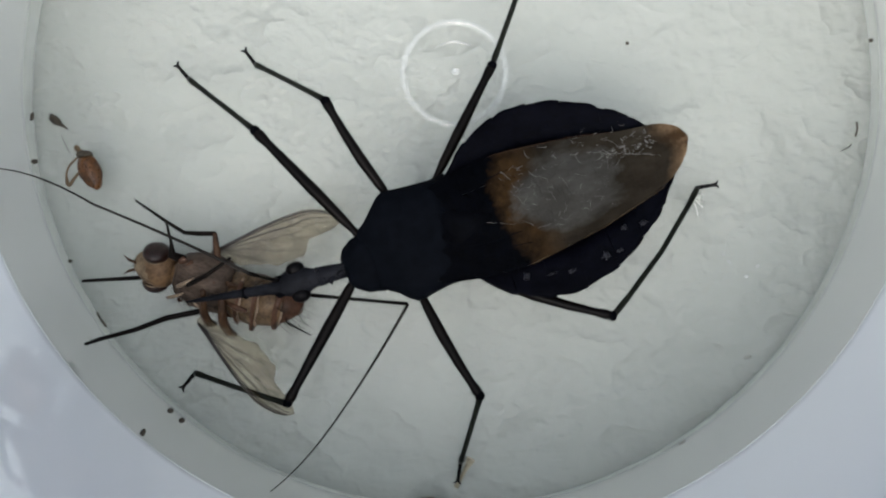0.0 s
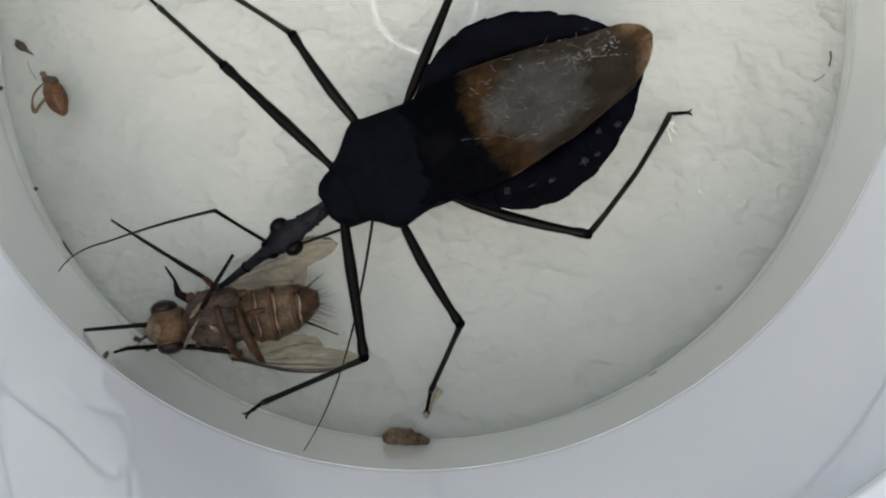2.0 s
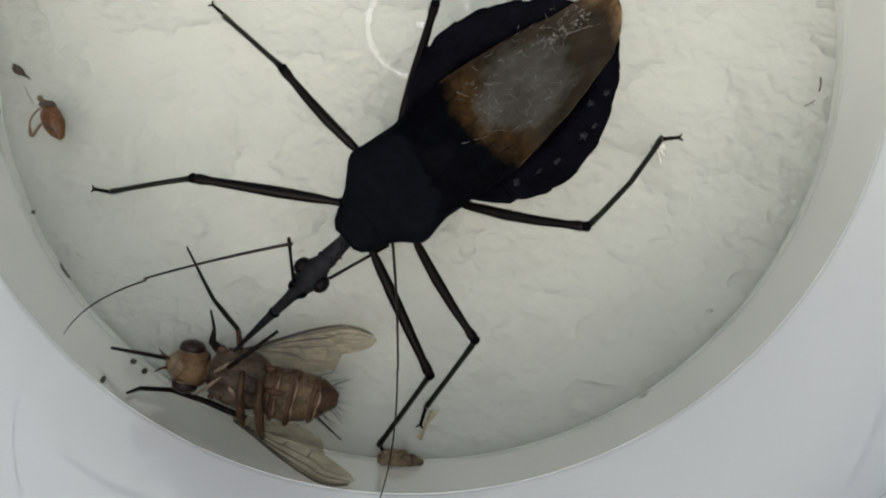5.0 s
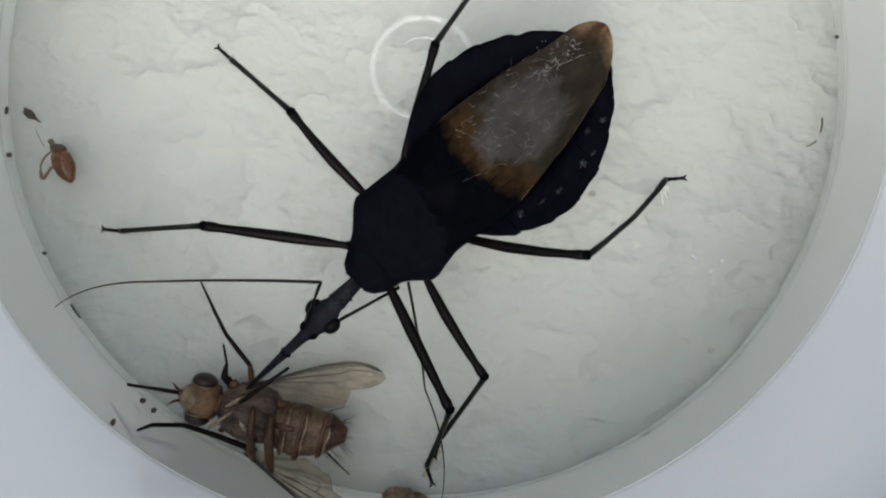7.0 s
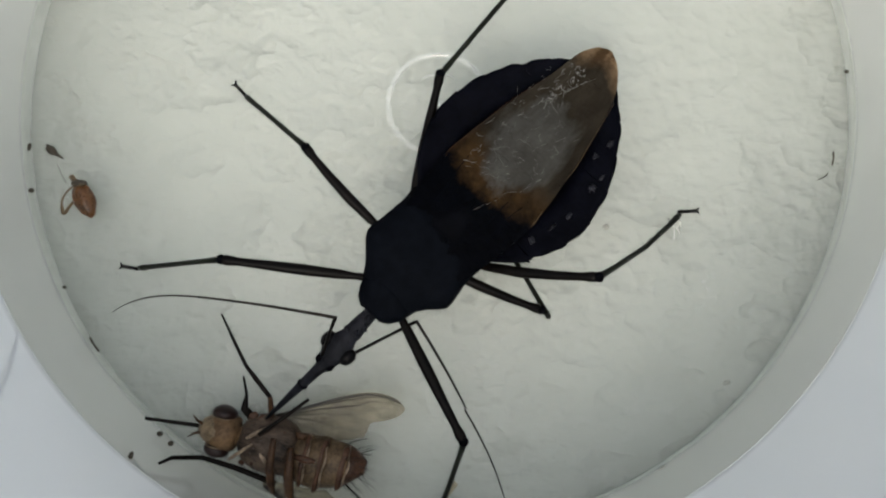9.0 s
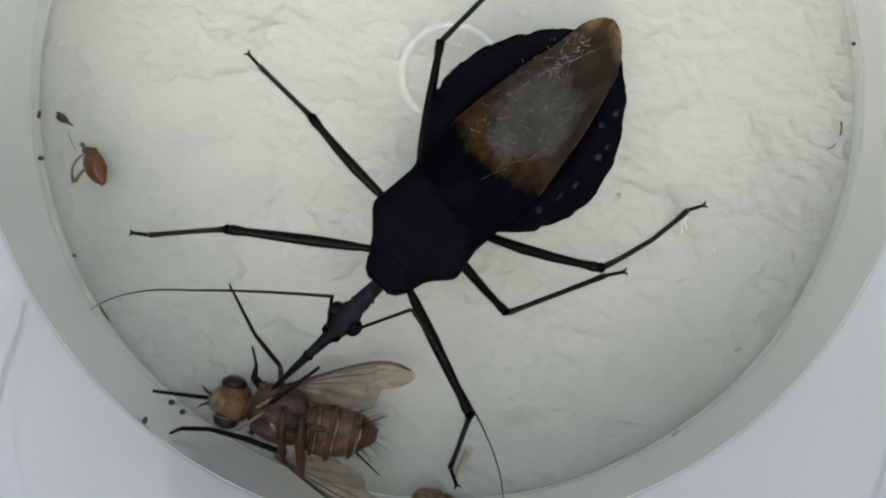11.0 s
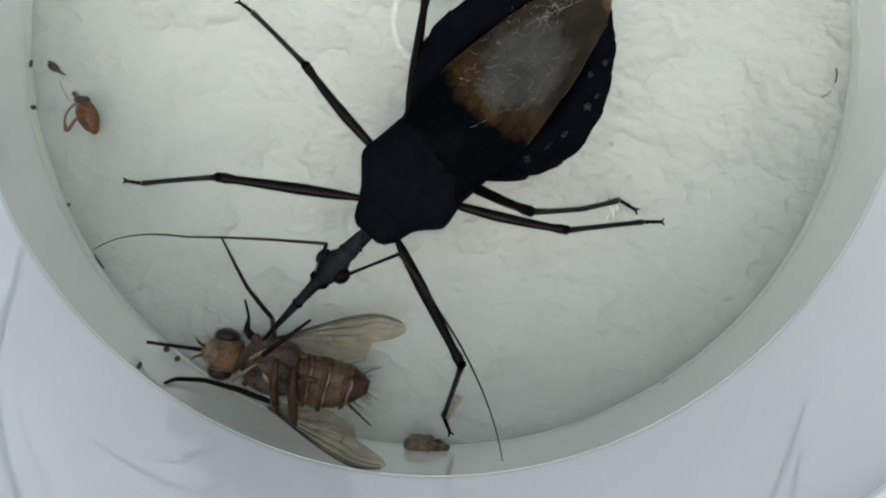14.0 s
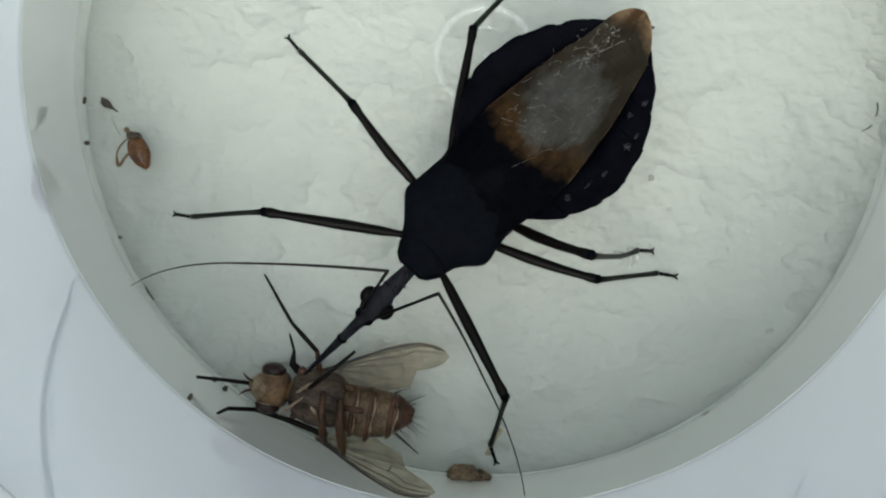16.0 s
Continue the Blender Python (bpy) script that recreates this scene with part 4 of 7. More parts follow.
part("body", tube([(-0.9, 0, 0.12), (-0.5, 0, 0.1), (0.0, 0.0, 0.1), (0.5, 0, 0.12), (0.75, 0.0, 0.14)], [0.13, 0.10, 0.09, 0.18, 0.24], 8), SCRAP, scrap)
rng = random.Random(3)
for k in range(9):
    ob = speck("clear_droplet", 14.75 + rng.uniform(-0.9, 0.9), -9.9 + rng.uniform(-0.7, 0.7), (rng.uniform(0.04, 0.11), rng.uniform(0.03, 0.07)), DROPLET, "tiny clear droplet drying on the base, its glint painted in white", rng.uniform(0, 180), 0.6, "droplet")


def motions():
    """The bug turns and shifts its legs, the fly is pulled round; poses in millimetres and degrees."""
    walk(bug, [
        (0, mm(-4.60, -10.01, 4.94, 0, -0.7, -160.1)),
        (0.5, mm(-4.57, -10.07, 4.81, 0, -1.2, -159.5)),
        (1, mm(-4.65, -10.07, 4.78, 0, 0.9, -159.3)),
        (1.5, mm(-4.36, -10.23, 4.85, 0, -0.2, -157.2)),
        (2, mm(-3.99, -10.61, 4.97, 0, -1.6, -153.5)),
        (2.5, mm(-3.99, -10.59, 4.90, 0, -0.6, -152.7)),
        (3, mm(-3.76, -10.60, 4.87, 0, -0.2, -151.4)),
        (3.5, mm(-3.47, -10.81, 5.05, 0, -1.8, -148.7)),
        (4, mm(-3.17, -10.88, 5.02, 0, -2.0, -144.9)),
        (6.5, mm(-2.68, -10.72, 4.91, 0, -2.0, -136.5)),
        (7, mm(-2.58, -10.70, 4.96, 0, -2.7, -135.7)),
        (7.5, mm(-2.62, -10.67, 5.01, 0, -1.9, -135.4)),
        (8, mm(-2.50, -10.55, 4.97, 0, -3.7, -135.5)),
        (8.5, mm(-2.59, -10.55, 4.94, 0, -1.7, -134.8)),
        (11, mm(-3.15, -10.98, 5.14, 0, -1.4, -133.4)),
        (11.5, mm(-3.27, -11.00, 5.00, 0, -0.8, -133.9)),
        (12, mm(-3.21, -11.08, 5.18, 0, -1.3, -133.4)),
        (12.5, mm(-3.14, -11.00, 5.15, 0, -1.9, -133.5)),
        (13, mm(-3.18, -11.09, 5.11, 0, -1.5, -133.5)),
        (13.5, mm(-3.20, -11.07, 5.14, 0, -1.9, -133.5)),
        (14, mm(-3.21, -11.08, 5.16, 0, -2.1, -133.5)),
        (14.5, mm(-3.30, -11.04, 5.12, 0, -1.5, -134.0)),
        (15, mm(-3.31, -11.09, 5.11, 0, -2.0, -133.9)),
        (15.5, mm(-3.32, -11.11, 5.13, 0, -2.1, -133.9)),
        (16, mm(-3.36, -11.11, 5.14, 0, -2.6, -133.9)),
    ])
    walk(bug_parts["right_fore femur"], [
        (0, bone((-0.89, -1.06, -0.51), (2.09, -7.59, -0.07))),
        (0.5, bone((-0.85, -1.14, -0.50), (2.10, -7.67, 0.09))),
        (1, bone((-0.89, -1.06, -0.51), (1.97, -7.63, 0.10))),
        (1.5, bone((-0.87, -1.11, -0.50), (1.94, -7.72, -0.15))),
        (2, bone((-0.82, -1.23, -0.50), (1.69, -7.97, -0.52))),
        (2.5, bone((-0.84, -1.17, -0.50), (1.54, -7.96, -0.62))),
        (3, bone((-0.84, -1.17, -0.50), (1.55, -7.95, -0.67))),
        (3.5, bone((-0.82, -1.21, -0.50), (2.44, -7.62, -0.63))),
        (4, bone((-0.77, -1.24, -0.50), (3.98, -6.64, -0.26))),
        (6.5, bone((-0.78, -1.24, -0.49), (3.70, -6.85, -0.09))),
        (7, bone((-0.75, -1.27, -0.50), (3.68, -6.94, -0.29))),
        (7.5, bone((-0.79, -1.22, -0.50), (3.62, -6.89, -0.23))),
        (8, bone((-0.73, -1.30, -0.50), (3.76, -6.91, -0.31))),
        (8.5, bone((-0.80, -1.21, -0.50), (3.62, -6.88, -0.20))),
        (11, bone((-0.86, -1.14, -0.50), (3.35, -6.96, -0.02))),
        (11.5, bone((-0.93, -1.04, -0.51), (3.30, -6.83, 0.15))),
        (12, bone((-0.90, -1.08, -0.50), (3.24, -6.94, -0.11))),
        (12.5, bone((-0.87, -1.12, -0.50), (3.33, -6.95, -0.11))),
        (13, bone((-0.89, -1.10, -0.50), (3.27, -6.95, -0.05))),
        (13.5, bone((-0.89, -1.10, -0.50), (3.27, -6.95, -0.09))),
        (14, bone((-0.90, -1.08, -0.50), (3.26, -6.94, -0.08))),
        (14.5, bone((-0.89, -1.09, -0.51), (3.22, -6.96, 0.14))),
        (15, bone((-0.89, -1.10, -0.51), (3.22, -6.97, 0.13))),
        (15.5, bone((-0.87, -1.12, -0.50), (3.22, -7.00, 0.10))),
        (16, bone((-0.88, -1.11, -0.50), (3.22, -6.99, 0.07))),
    ])
    walk(bug_parts["right_fore tibia"], [
        (0, bone((2.09, -7.59, -0.07), (5.08, -12.24, -4.41))),
        (0.5, bone((2.10, -7.67, 0.09), (4.91, -12.37, -4.32))),
        (1, bone((1.97, -7.63, 0.10), (4.93, -12.41, -4.12))),
        (1.5, bone((1.94, -7.72, -0.15), (4.64, -12.76, -4.26))),
        (2, bone((1.69, -7.97, -0.52), (3.80, -13.39, -4.47))),
        (2.5, bone((1.54, -7.96, -0.62), (3.75, -13.51, -4.32))),
        (3, bone((1.55, -7.95, -0.67), (3.64, -13.63, -4.25))),
        (3.5, bone((2.44, -7.62, -0.63), (5.60, -12.48, -4.61))),
        (4, bone((3.98, -6.64, -0.26), (8.37, -9.88, -4.69))),
        (6.5, bone((3.70, -6.85, -0.09), (7.68, -10.55, -4.56))),
        (7, bone((3.68, -6.94, -0.29), (7.61, -10.75, -4.69))),
        (7.5, bone((3.62, -6.89, -0.23), (7.61, -10.63, -4.65))),
        (8, bone((3.76, -6.91, -0.31), (7.66, -10.62, -4.83))),
        (8.5, bone((3.62, -6.88, -0.20), (7.66, -10.65, -4.55))),
        (11, bone((3.35, -6.96, -0.02), (6.84, -10.85, -4.73))),
        (11.5, bone((3.30, -6.83, 0.15), (6.85, -10.71, -4.51))),
        (12, bone((3.24, -6.94, -0.11), (6.73, -10.89, -4.77))),
        (12.5, bone((3.33, -6.95, -0.11), (6.81, -10.90, -4.78))),
        (13, bone((3.27, -6.95, -0.05), (6.74, -10.91, -4.70))),
        (13.5, bone((3.27, -6.95, -0.09), (6.71, -10.90, -4.79))),
        (14, bone((3.26, -6.94, -0.08), (6.66, -10.88, -4.81))),
        (14.5, bone((3.22, -6.96, 0.14), (6.72, -10.65, -4.71))),
        (15, bone((3.22, -6.97, 0.13), (6.64, -10.70, -4.76))),
        (15.5, bone((3.22, -7.00, 0.10), (6.60, -10.75, -4.80))),
        (16, bone((3.22, -6.99, 0.07), (6.56, -10.75, -4.86))),
    ])
    walk(bug_parts["right_fore tarsus"], [
        (0, bone((5.08, -12.24, -4.41), (5.50, -13.25, -4.78))),
        (0.5, bone((4.91, -12.37, -4.32), (5.32, -13.38, -4.71))),
        (1, bone((4.93, -12.41, -4.12), (5.39, -13.40, -4.49))),
        (1.5, bone((4.64, -12.76, -4.26), (5.05, -13.76, -4.64))),
        (2, bone((3.80, -13.39, -4.47), (4.19, -14.41, -4.84))),
        (2.5, bone((3.75, -13.51, -4.32), (4.14, -14.52, -4.70))),
        (3, bone((3.64, -13.63, -4.25), (3.97, -14.66, -4.63))),
        (3.5, bone((5.60, -12.48, -4.61), (6.05, -13.46, -5.01))),
        (4, bone((8.37, -9.88, -4.69), (9.05, -10.72, -5.08))),
        (6.5, bone((7.68, -10.55, -4.56), (8.37, -11.38, -4.95))),
        (7, bone((7.61, -10.75, -4.69), (8.28, -11.59, -5.11))),
        (7.5, bone((7.61, -10.63, -4.65), (8.25, -11.51, -5.03))),
        (8, bone((7.66, -10.62, -4.83), (8.31, -11.47, -5.25))),
        (8.5, bone((7.66, -10.65, -4.55), (8.29, -11.53, -4.94))),
        (11, bone((6.84, -10.85, -4.73), (7.46, -11.74, -5.12))),
        (11.5, bone((6.85, -10.71, -4.51), (7.47, -11.60, -4.90))),
        (12, bone((6.73, -10.89, -4.77), (7.34, -11.78, -5.16))),
        (12.5, bone((6.81, -10.90, -4.78), (7.41, -11.78, -5.20))),
        (13, bone((6.74, -10.91, -4.70), (7.36, -11.80, -5.10))),
        (13.5, bone((6.71, -10.90, -4.79), (7.32, -11.79, -5.18))),
        (14, bone((6.66, -10.88, -4.81), (7.26, -11.77, -5.22))),
        (14.5, bone((6.72, -10.65, -4.71), (7.35, -11.53, -5.10))),
        (15, bone((6.64, -10.70, -4.76), (7.26, -11.58, -5.16))),
        (15.5, bone((6.60, -10.75, -4.80), (7.21, -11.64, -5.20))),
        (16, bone((6.56, -10.75, -4.86), (7.15, -11.64, -5.27))),
    ])
    walk(bug_parts["right_middle femur"], [
        (0, bone((-2.82, -2.16, -0.78), (-1.47, -7.74, 0.08))),
        (0.5, bone((-2.84, -2.11, -0.79), (-1.52, -7.66, 0.27))),
        (1, bone((-2.85, -2.03, -0.80), (-1.59, -7.61, 0.20))),
        (1.5, bone((-2.85, -2.05, -0.80), (-1.61, -7.64, 0.16))),
        (2, bone((-2.85, -2.05, -0.80), (-1.79, -7.71, -0.02))),
        (2.5, bone((-2.86, -1.97, -0.81), (-1.94, -7.63, 0.07))),
        (3, bone((-2.85, -2.07, -0.80), (-1.96, -7.75, -0.01))),
        (3.5, bone((-2.83, -2.20, -0.79), (-2.09, -7.93, -0.24))),
        (4, bone((-2.83, -2.23, -0.78), (-2.26, -7.97, -0.14))),
        (6.5, bone((-2.85, -2.09, -0.79), (-2.93, -7.84, -0.01))),
        (7, bone((-2.85, -2.16, -0.79), (-3.04, -7.91, -0.02))),
        (7.5, bone((-2.85, -2.10, -0.79), (-3.02, -7.86, -0.06))),
        (8, bone((-2.85, -2.13, -0.79), (-2.93, -7.87, 0.12))),
        (8.5, bone((-2.85, -2.05, -0.80), (-3.08, -7.80, 0.00))),
        (11, bone((-2.85, -2.02, -0.80), (-3.25, -7.76, -0.06))),
        (11.5, bone((-2.84, -1.89, -0.82), (-3.27, -7.63, -0.05))),
        (12, bone((-2.84, -1.94, -0.81), (-3.39, -7.69, -0.25))),
        (12.5, bone((-2.85, -2.00, -0.80), (-3.35, -7.76, -0.24))),
        (13, bone((-2.85, -2.00, -0.80), (-3.43, -7.75, -0.22))),
        (13.5, bone((-2.84, -1.96, -0.81), (-3.44, -7.70, -0.18))),
        (14, bone((-2.84, -1.94, -0.81), (-3.46, -7.68, -0.18))),
        (14.5, bone((-2.84, -1.94, -0.81), (-3.43, -7.67, -0.09))),
        (15, bone((-2.84, -1.92, -0.82), (-3.48, -7.64, -0.04))),
        (15.5, bone((-2.84, -1.95, -0.81), (-3.52, -7.66, -0.05))),
        (16, bone((-2.84, -1.94, -0.81), (-3.54, -7.65, -0.03))),
    ])
    walk(bug_parts["right_middle tibia"], [
        (0, bone((-1.47, -7.74, 0.08), (1.58, -11.73, -4.37))),
        (0.5, bone((-1.52, -7.66, 0.27), (1.28, -11.78, -4.23))),
        (1, bone((-1.59, -7.61, 0.20), (1.41, -11.72, -4.16))),
        (1.5, bone((-1.61, -7.64, 0.16), (1.05, -11.95, -4.24))),
        (2, bone((-1.79, -7.71, -0.02), (0.29, -12.36, -4.38))),
        (2.5, bone((-1.94, -7.63, 0.07), (0.13, -12.26, -4.32))),
        (3, bone((-1.96, -7.75, -0.01), (0.07, -12.53, -4.26))),
        (3.5, bone((-2.09, -7.93, -0.24), (-0.35, -12.89, -4.41))),
        (4, bone((-2.26, -7.97, -0.14), (-1.13, -13.06, -4.36))),
        (6.5, bone((-2.93, -7.84, -0.01), (-2.63, -13.07, -4.21))),
        (7, bone((-3.04, -7.91, -0.02), (-2.77, -13.12, -4.23))),
        (7.5, bone((-3.02, -7.86, -0.06), (-2.74, -13.04, -4.31))),
        (8, bone((-2.93, -7.87, 0.12), (-2.73, -12.99, -4.20))),
        (8.5, bone((-3.08, -7.80, 0.00), (-2.78, -12.98, -4.25))),
        (11, bone((-3.25, -7.76, -0.06), (-3.59, -12.82, -4.45))),
        (11.5, bone((-3.27, -7.63, -0.05), (-3.55, -12.76, -4.37))),
        (12, bone((-3.39, -7.69, -0.25), (-3.74, -12.86, -4.51))),
        (12.5, bone((-3.35, -7.76, -0.24), (-3.67, -12.97, -4.45))),
        (13, bone((-3.43, -7.75, -0.22), (-3.73, -12.97, -4.42))),
        (13.5, bone((-3.44, -7.70, -0.18), (-3.82, -12.89, -4.42))),
        (14, bone((-3.46, -7.68, -0.18), (-3.89, -12.85, -4.42))),
        (14.5, bone((-3.43, -7.67, -0.09), (-3.68, -12.76, -4.44))),
        (15, bone((-3.48, -7.64, -0.04), (-3.83, -12.74, -4.39))),
        (15.5, bone((-3.52, -7.66, -0.05), (-3.90, -12.76, -4.40))),
        (16, bone((-3.54, -7.65, -0.03), (-3.95, -12.75, -4.37))),
    ])
    walk(bug_parts["right_middle tarsus"], [
        (0, bone((1.58, -11.73, -4.37), (1.92, -12.75, -4.77))),
        (0.5, bone((1.28, -11.78, -4.23), (1.77, -12.72, -4.66))),
        (1, bone((1.41, -11.72, -4.16), (1.88, -12.69, -4.57))),
        (1.5, bone((1.05, -11.95, -4.24), (1.49, -12.94, -4.63))),
        (2, bone((0.29, -12.36, -4.38), (0.66, -13.39, -4.74))),
        (2.5, bone((0.13, -12.26, -4.32), (0.49, -13.31, -4.63))),
        (3, bone((0.07, -12.53, -4.26), (0.45, -13.55, -4.61))),
        (3.5, bone((-0.35, -12.89, -4.41), (-0.16, -13.95, -4.80))),
        (4, bone((-1.13, -13.06, -4.36), (-0.92, -14.12, -4.73))),
        (6.5, bone((-2.63, -13.07, -4.21), (-2.60, -14.14, -4.61))),
        (7, bone((-2.77, -13.12, -4.23), (-2.71, -14.20, -4.64))),
        (7.5, bone((-2.74, -13.04, -4.31), (-2.70, -14.11, -4.72))),
        (8, bone((-2.73, -12.99, -4.20), (-2.71, -14.07, -4.60))),
        (8.5, bone((-2.78, -12.98, -4.25), (-2.79, -14.06, -4.65))),
        (11, bone((-3.59, -12.82, -4.45), (-3.69, -13.90, -4.82))),
        (11.5, bone((-3.55, -12.76, -4.37), (-3.66, -13.84, -4.73))),
        (12, bone((-3.74, -12.86, -4.51), (-3.80, -13.95, -4.88))),
        (12.5, bone((-3.67, -12.97, -4.45), (-3.75, -14.05, -4.85))),
        (13, bone((-3.73, -12.97, -4.42), (-3.75, -14.05, -4.82))),
        (13.5, bone((-3.82, -12.89, -4.42), (-3.79, -13.97, -4.81))),
        (14, bone((-3.89, -12.85, -4.42), (-3.81, -13.93, -4.81))),
        (14.5, bone((-3.68, -12.76, -4.44), (-3.80, -13.84, -4.81))),
        (15, bone((-3.83, -12.74, -4.39), (-3.96, -13.82, -4.76))),
        (15.5, bone((-3.90, -12.76, -4.40), (-4.02, -13.83, -4.78))),
        (16, bone((-3.95, -12.75, -4.37), (-4.07, -13.82, -4.76))),
    ])
    walk(bug_parts["right_hind femur"], [
        (0, bone((-4.64, -2.28, -1.00), (-9.42, -6.80, -0.88))),
        (0.5, bone((-4.67, -2.31, -0.99), (-9.45, -6.80, -0.61))),
        (1, bone((-4.63, -2.27, -1.00), (-9.39, -6.81, -1.02))),
        (1.5, bone((-4.63, -2.27, -1.00), (-9.41, -6.79, -0.82))),
        (2, bone((-4.69, -2.32, -0.99), (-9.63, -6.66, -0.81))),
        (2.5, bone((-4.71, -2.33, -0.99), (-9.71, -6.61, -0.74))),
        (3, bone((-4.64, -2.27, -0.99), (-9.61, -6.57, -0.79))),
        (3.5, bone((-4.69, -2.31, -0.99), (-9.74, -6.51, -0.64))),
        (4, bone((-4.64, -2.25, -0.99), (-9.87, -6.23, -0.62))),
        (6.5, bone((-4.50, -2.15, -1.00), (-10.10, -5.49, -0.11))),
        (7, bone((-4.52, -2.16, -1.00), (-10.13, -5.41, 0.11))),
        (7.5, bone((-4.57, -2.19, -0.99), (-10.23, -5.37, 0.07))),
        (8, bone((-4.46, -2.13, -1.01), (-9.95, -5.51, 0.27))),
        (8.5, bone((-4.55, -2.18, -0.99), (-10.12, -5.51, 0.06))),
        (11, bone((-4.83, -2.37, -1.00), (-10.31, -6.00, -0.94))),
        (11.5, bone((-4.87, -2.39, -0.99), (-10.36, -6.01, -0.86))),
        (12, bone((-4.89, -2.41, -1.00), (-10.41, -5.98, -0.94))),
        (12.5, bone((-4.82, -2.36, -1.00), (-10.28, -6.03, -0.91))),
        (13, bone((-4.84, -2.38, -1.00), (-10.27, -6.09, -1.05))),
        (13.5, bone((-4.82, -2.37, -1.01), (-10.24, -6.10, -1.16))),
        (14, bone((-4.80, -2.36, -1.01), (-10.19, -6.12, -1.23))),
        (14.5, bone((-4.90, -2.41, -0.99), (-10.41, -6.00, -0.86))),
        (15, bone((-4.91, -2.42, -0.98), (-10.44, -5.97, -0.75))),
        (15.5, bone((-4.94, -2.43, -0.98), (-10.45, -6.01, -0.75))),
        (16, bone((-4.95, -2.44, -0.98), (-10.44, -6.05, -0.72))),
    ])
    walk(bug_parts["right_hind tibia"], [
        (0, bone((-9.42, -6.80, -0.88), (-14.79, -13.46, -4.12))),
        (0.5, bone((-9.45, -6.80, -0.61), (-14.95, -13.35, -3.84))),
        (1, bone((-9.39, -6.81, -1.02), (-14.93, -13.28, -4.37))),
        (1.5, bone((-9.41, -6.79, -0.82), (-15.27, -12.97, -4.15))),
        (2, bone((-9.63, -6.66, -0.81), (-16.01, -12.45, -3.88))),
        (2.5, bone((-9.71, -6.61, -0.74), (-16.12, -12.21, -4.07))),
        (3, bone((-9.61, -6.57, -0.79), (-16.16, -11.98, -4.17))),
        (3.5, bone((-9.74, -6.51, -0.64), (-16.67, -11.52, -3.87))),
        (4, bone((-9.87, -6.23, -0.62), (-17.23, -10.65, -3.76))),
        (6.5, bone((-10.10, -5.49, -0.11), (-18.24, -7.67, -3.67))),
        (7, bone((-10.13, -5.41, 0.11), (-18.28, -7.47, -3.49))),
        (7.5, bone((-10.23, -5.37, 0.07), (-18.28, -7.34, -3.79))),
        (8, bone((-9.95, -5.51, 0.27), (-18.20, -7.39, -3.19))),
        (8.5, bone((-10.12, -5.51, 0.06), (-18.26, -7.09, -3.79))),
        (11, bone((-10.31, -6.00, -0.94), (-18.91, -6.54, -4.01))),
        (11.5, bone((-10.36, -6.01, -0.86), (-18.91, -6.60, -4.06))),
        (12, bone((-10.41, -5.98, -0.94), (-19.00, -6.54, -4.04))),
        (12.5, bone((-10.28, -6.03, -0.91), (-18.93, -6.58, -3.84))),
        (13, bone((-10.27, -6.09, -1.05), (-18.94, -6.60, -3.92))),
        (13.5, bone((-10.24, -6.10, -1.16), (-18.97, -6.57, -3.83))),
        (14, bone((-10.19, -6.12, -1.23), (-18.97, -6.58, -3.76))),
        (14.5, bone((-10.41, -6.00, -0.86), (-18.99, -6.66, -3.96))),
        (15, bone((-10.44, -5.97, -0.75), (-19.05, -6.66, -3.76))),
        (15.5, bone((-10.45, -6.01, -0.75), (-19.07, -6.64, -3.74))),
        (16, bone((-10.44, -6.05, -0.72), (-19.11, -6.64, -3.59))),
    ])
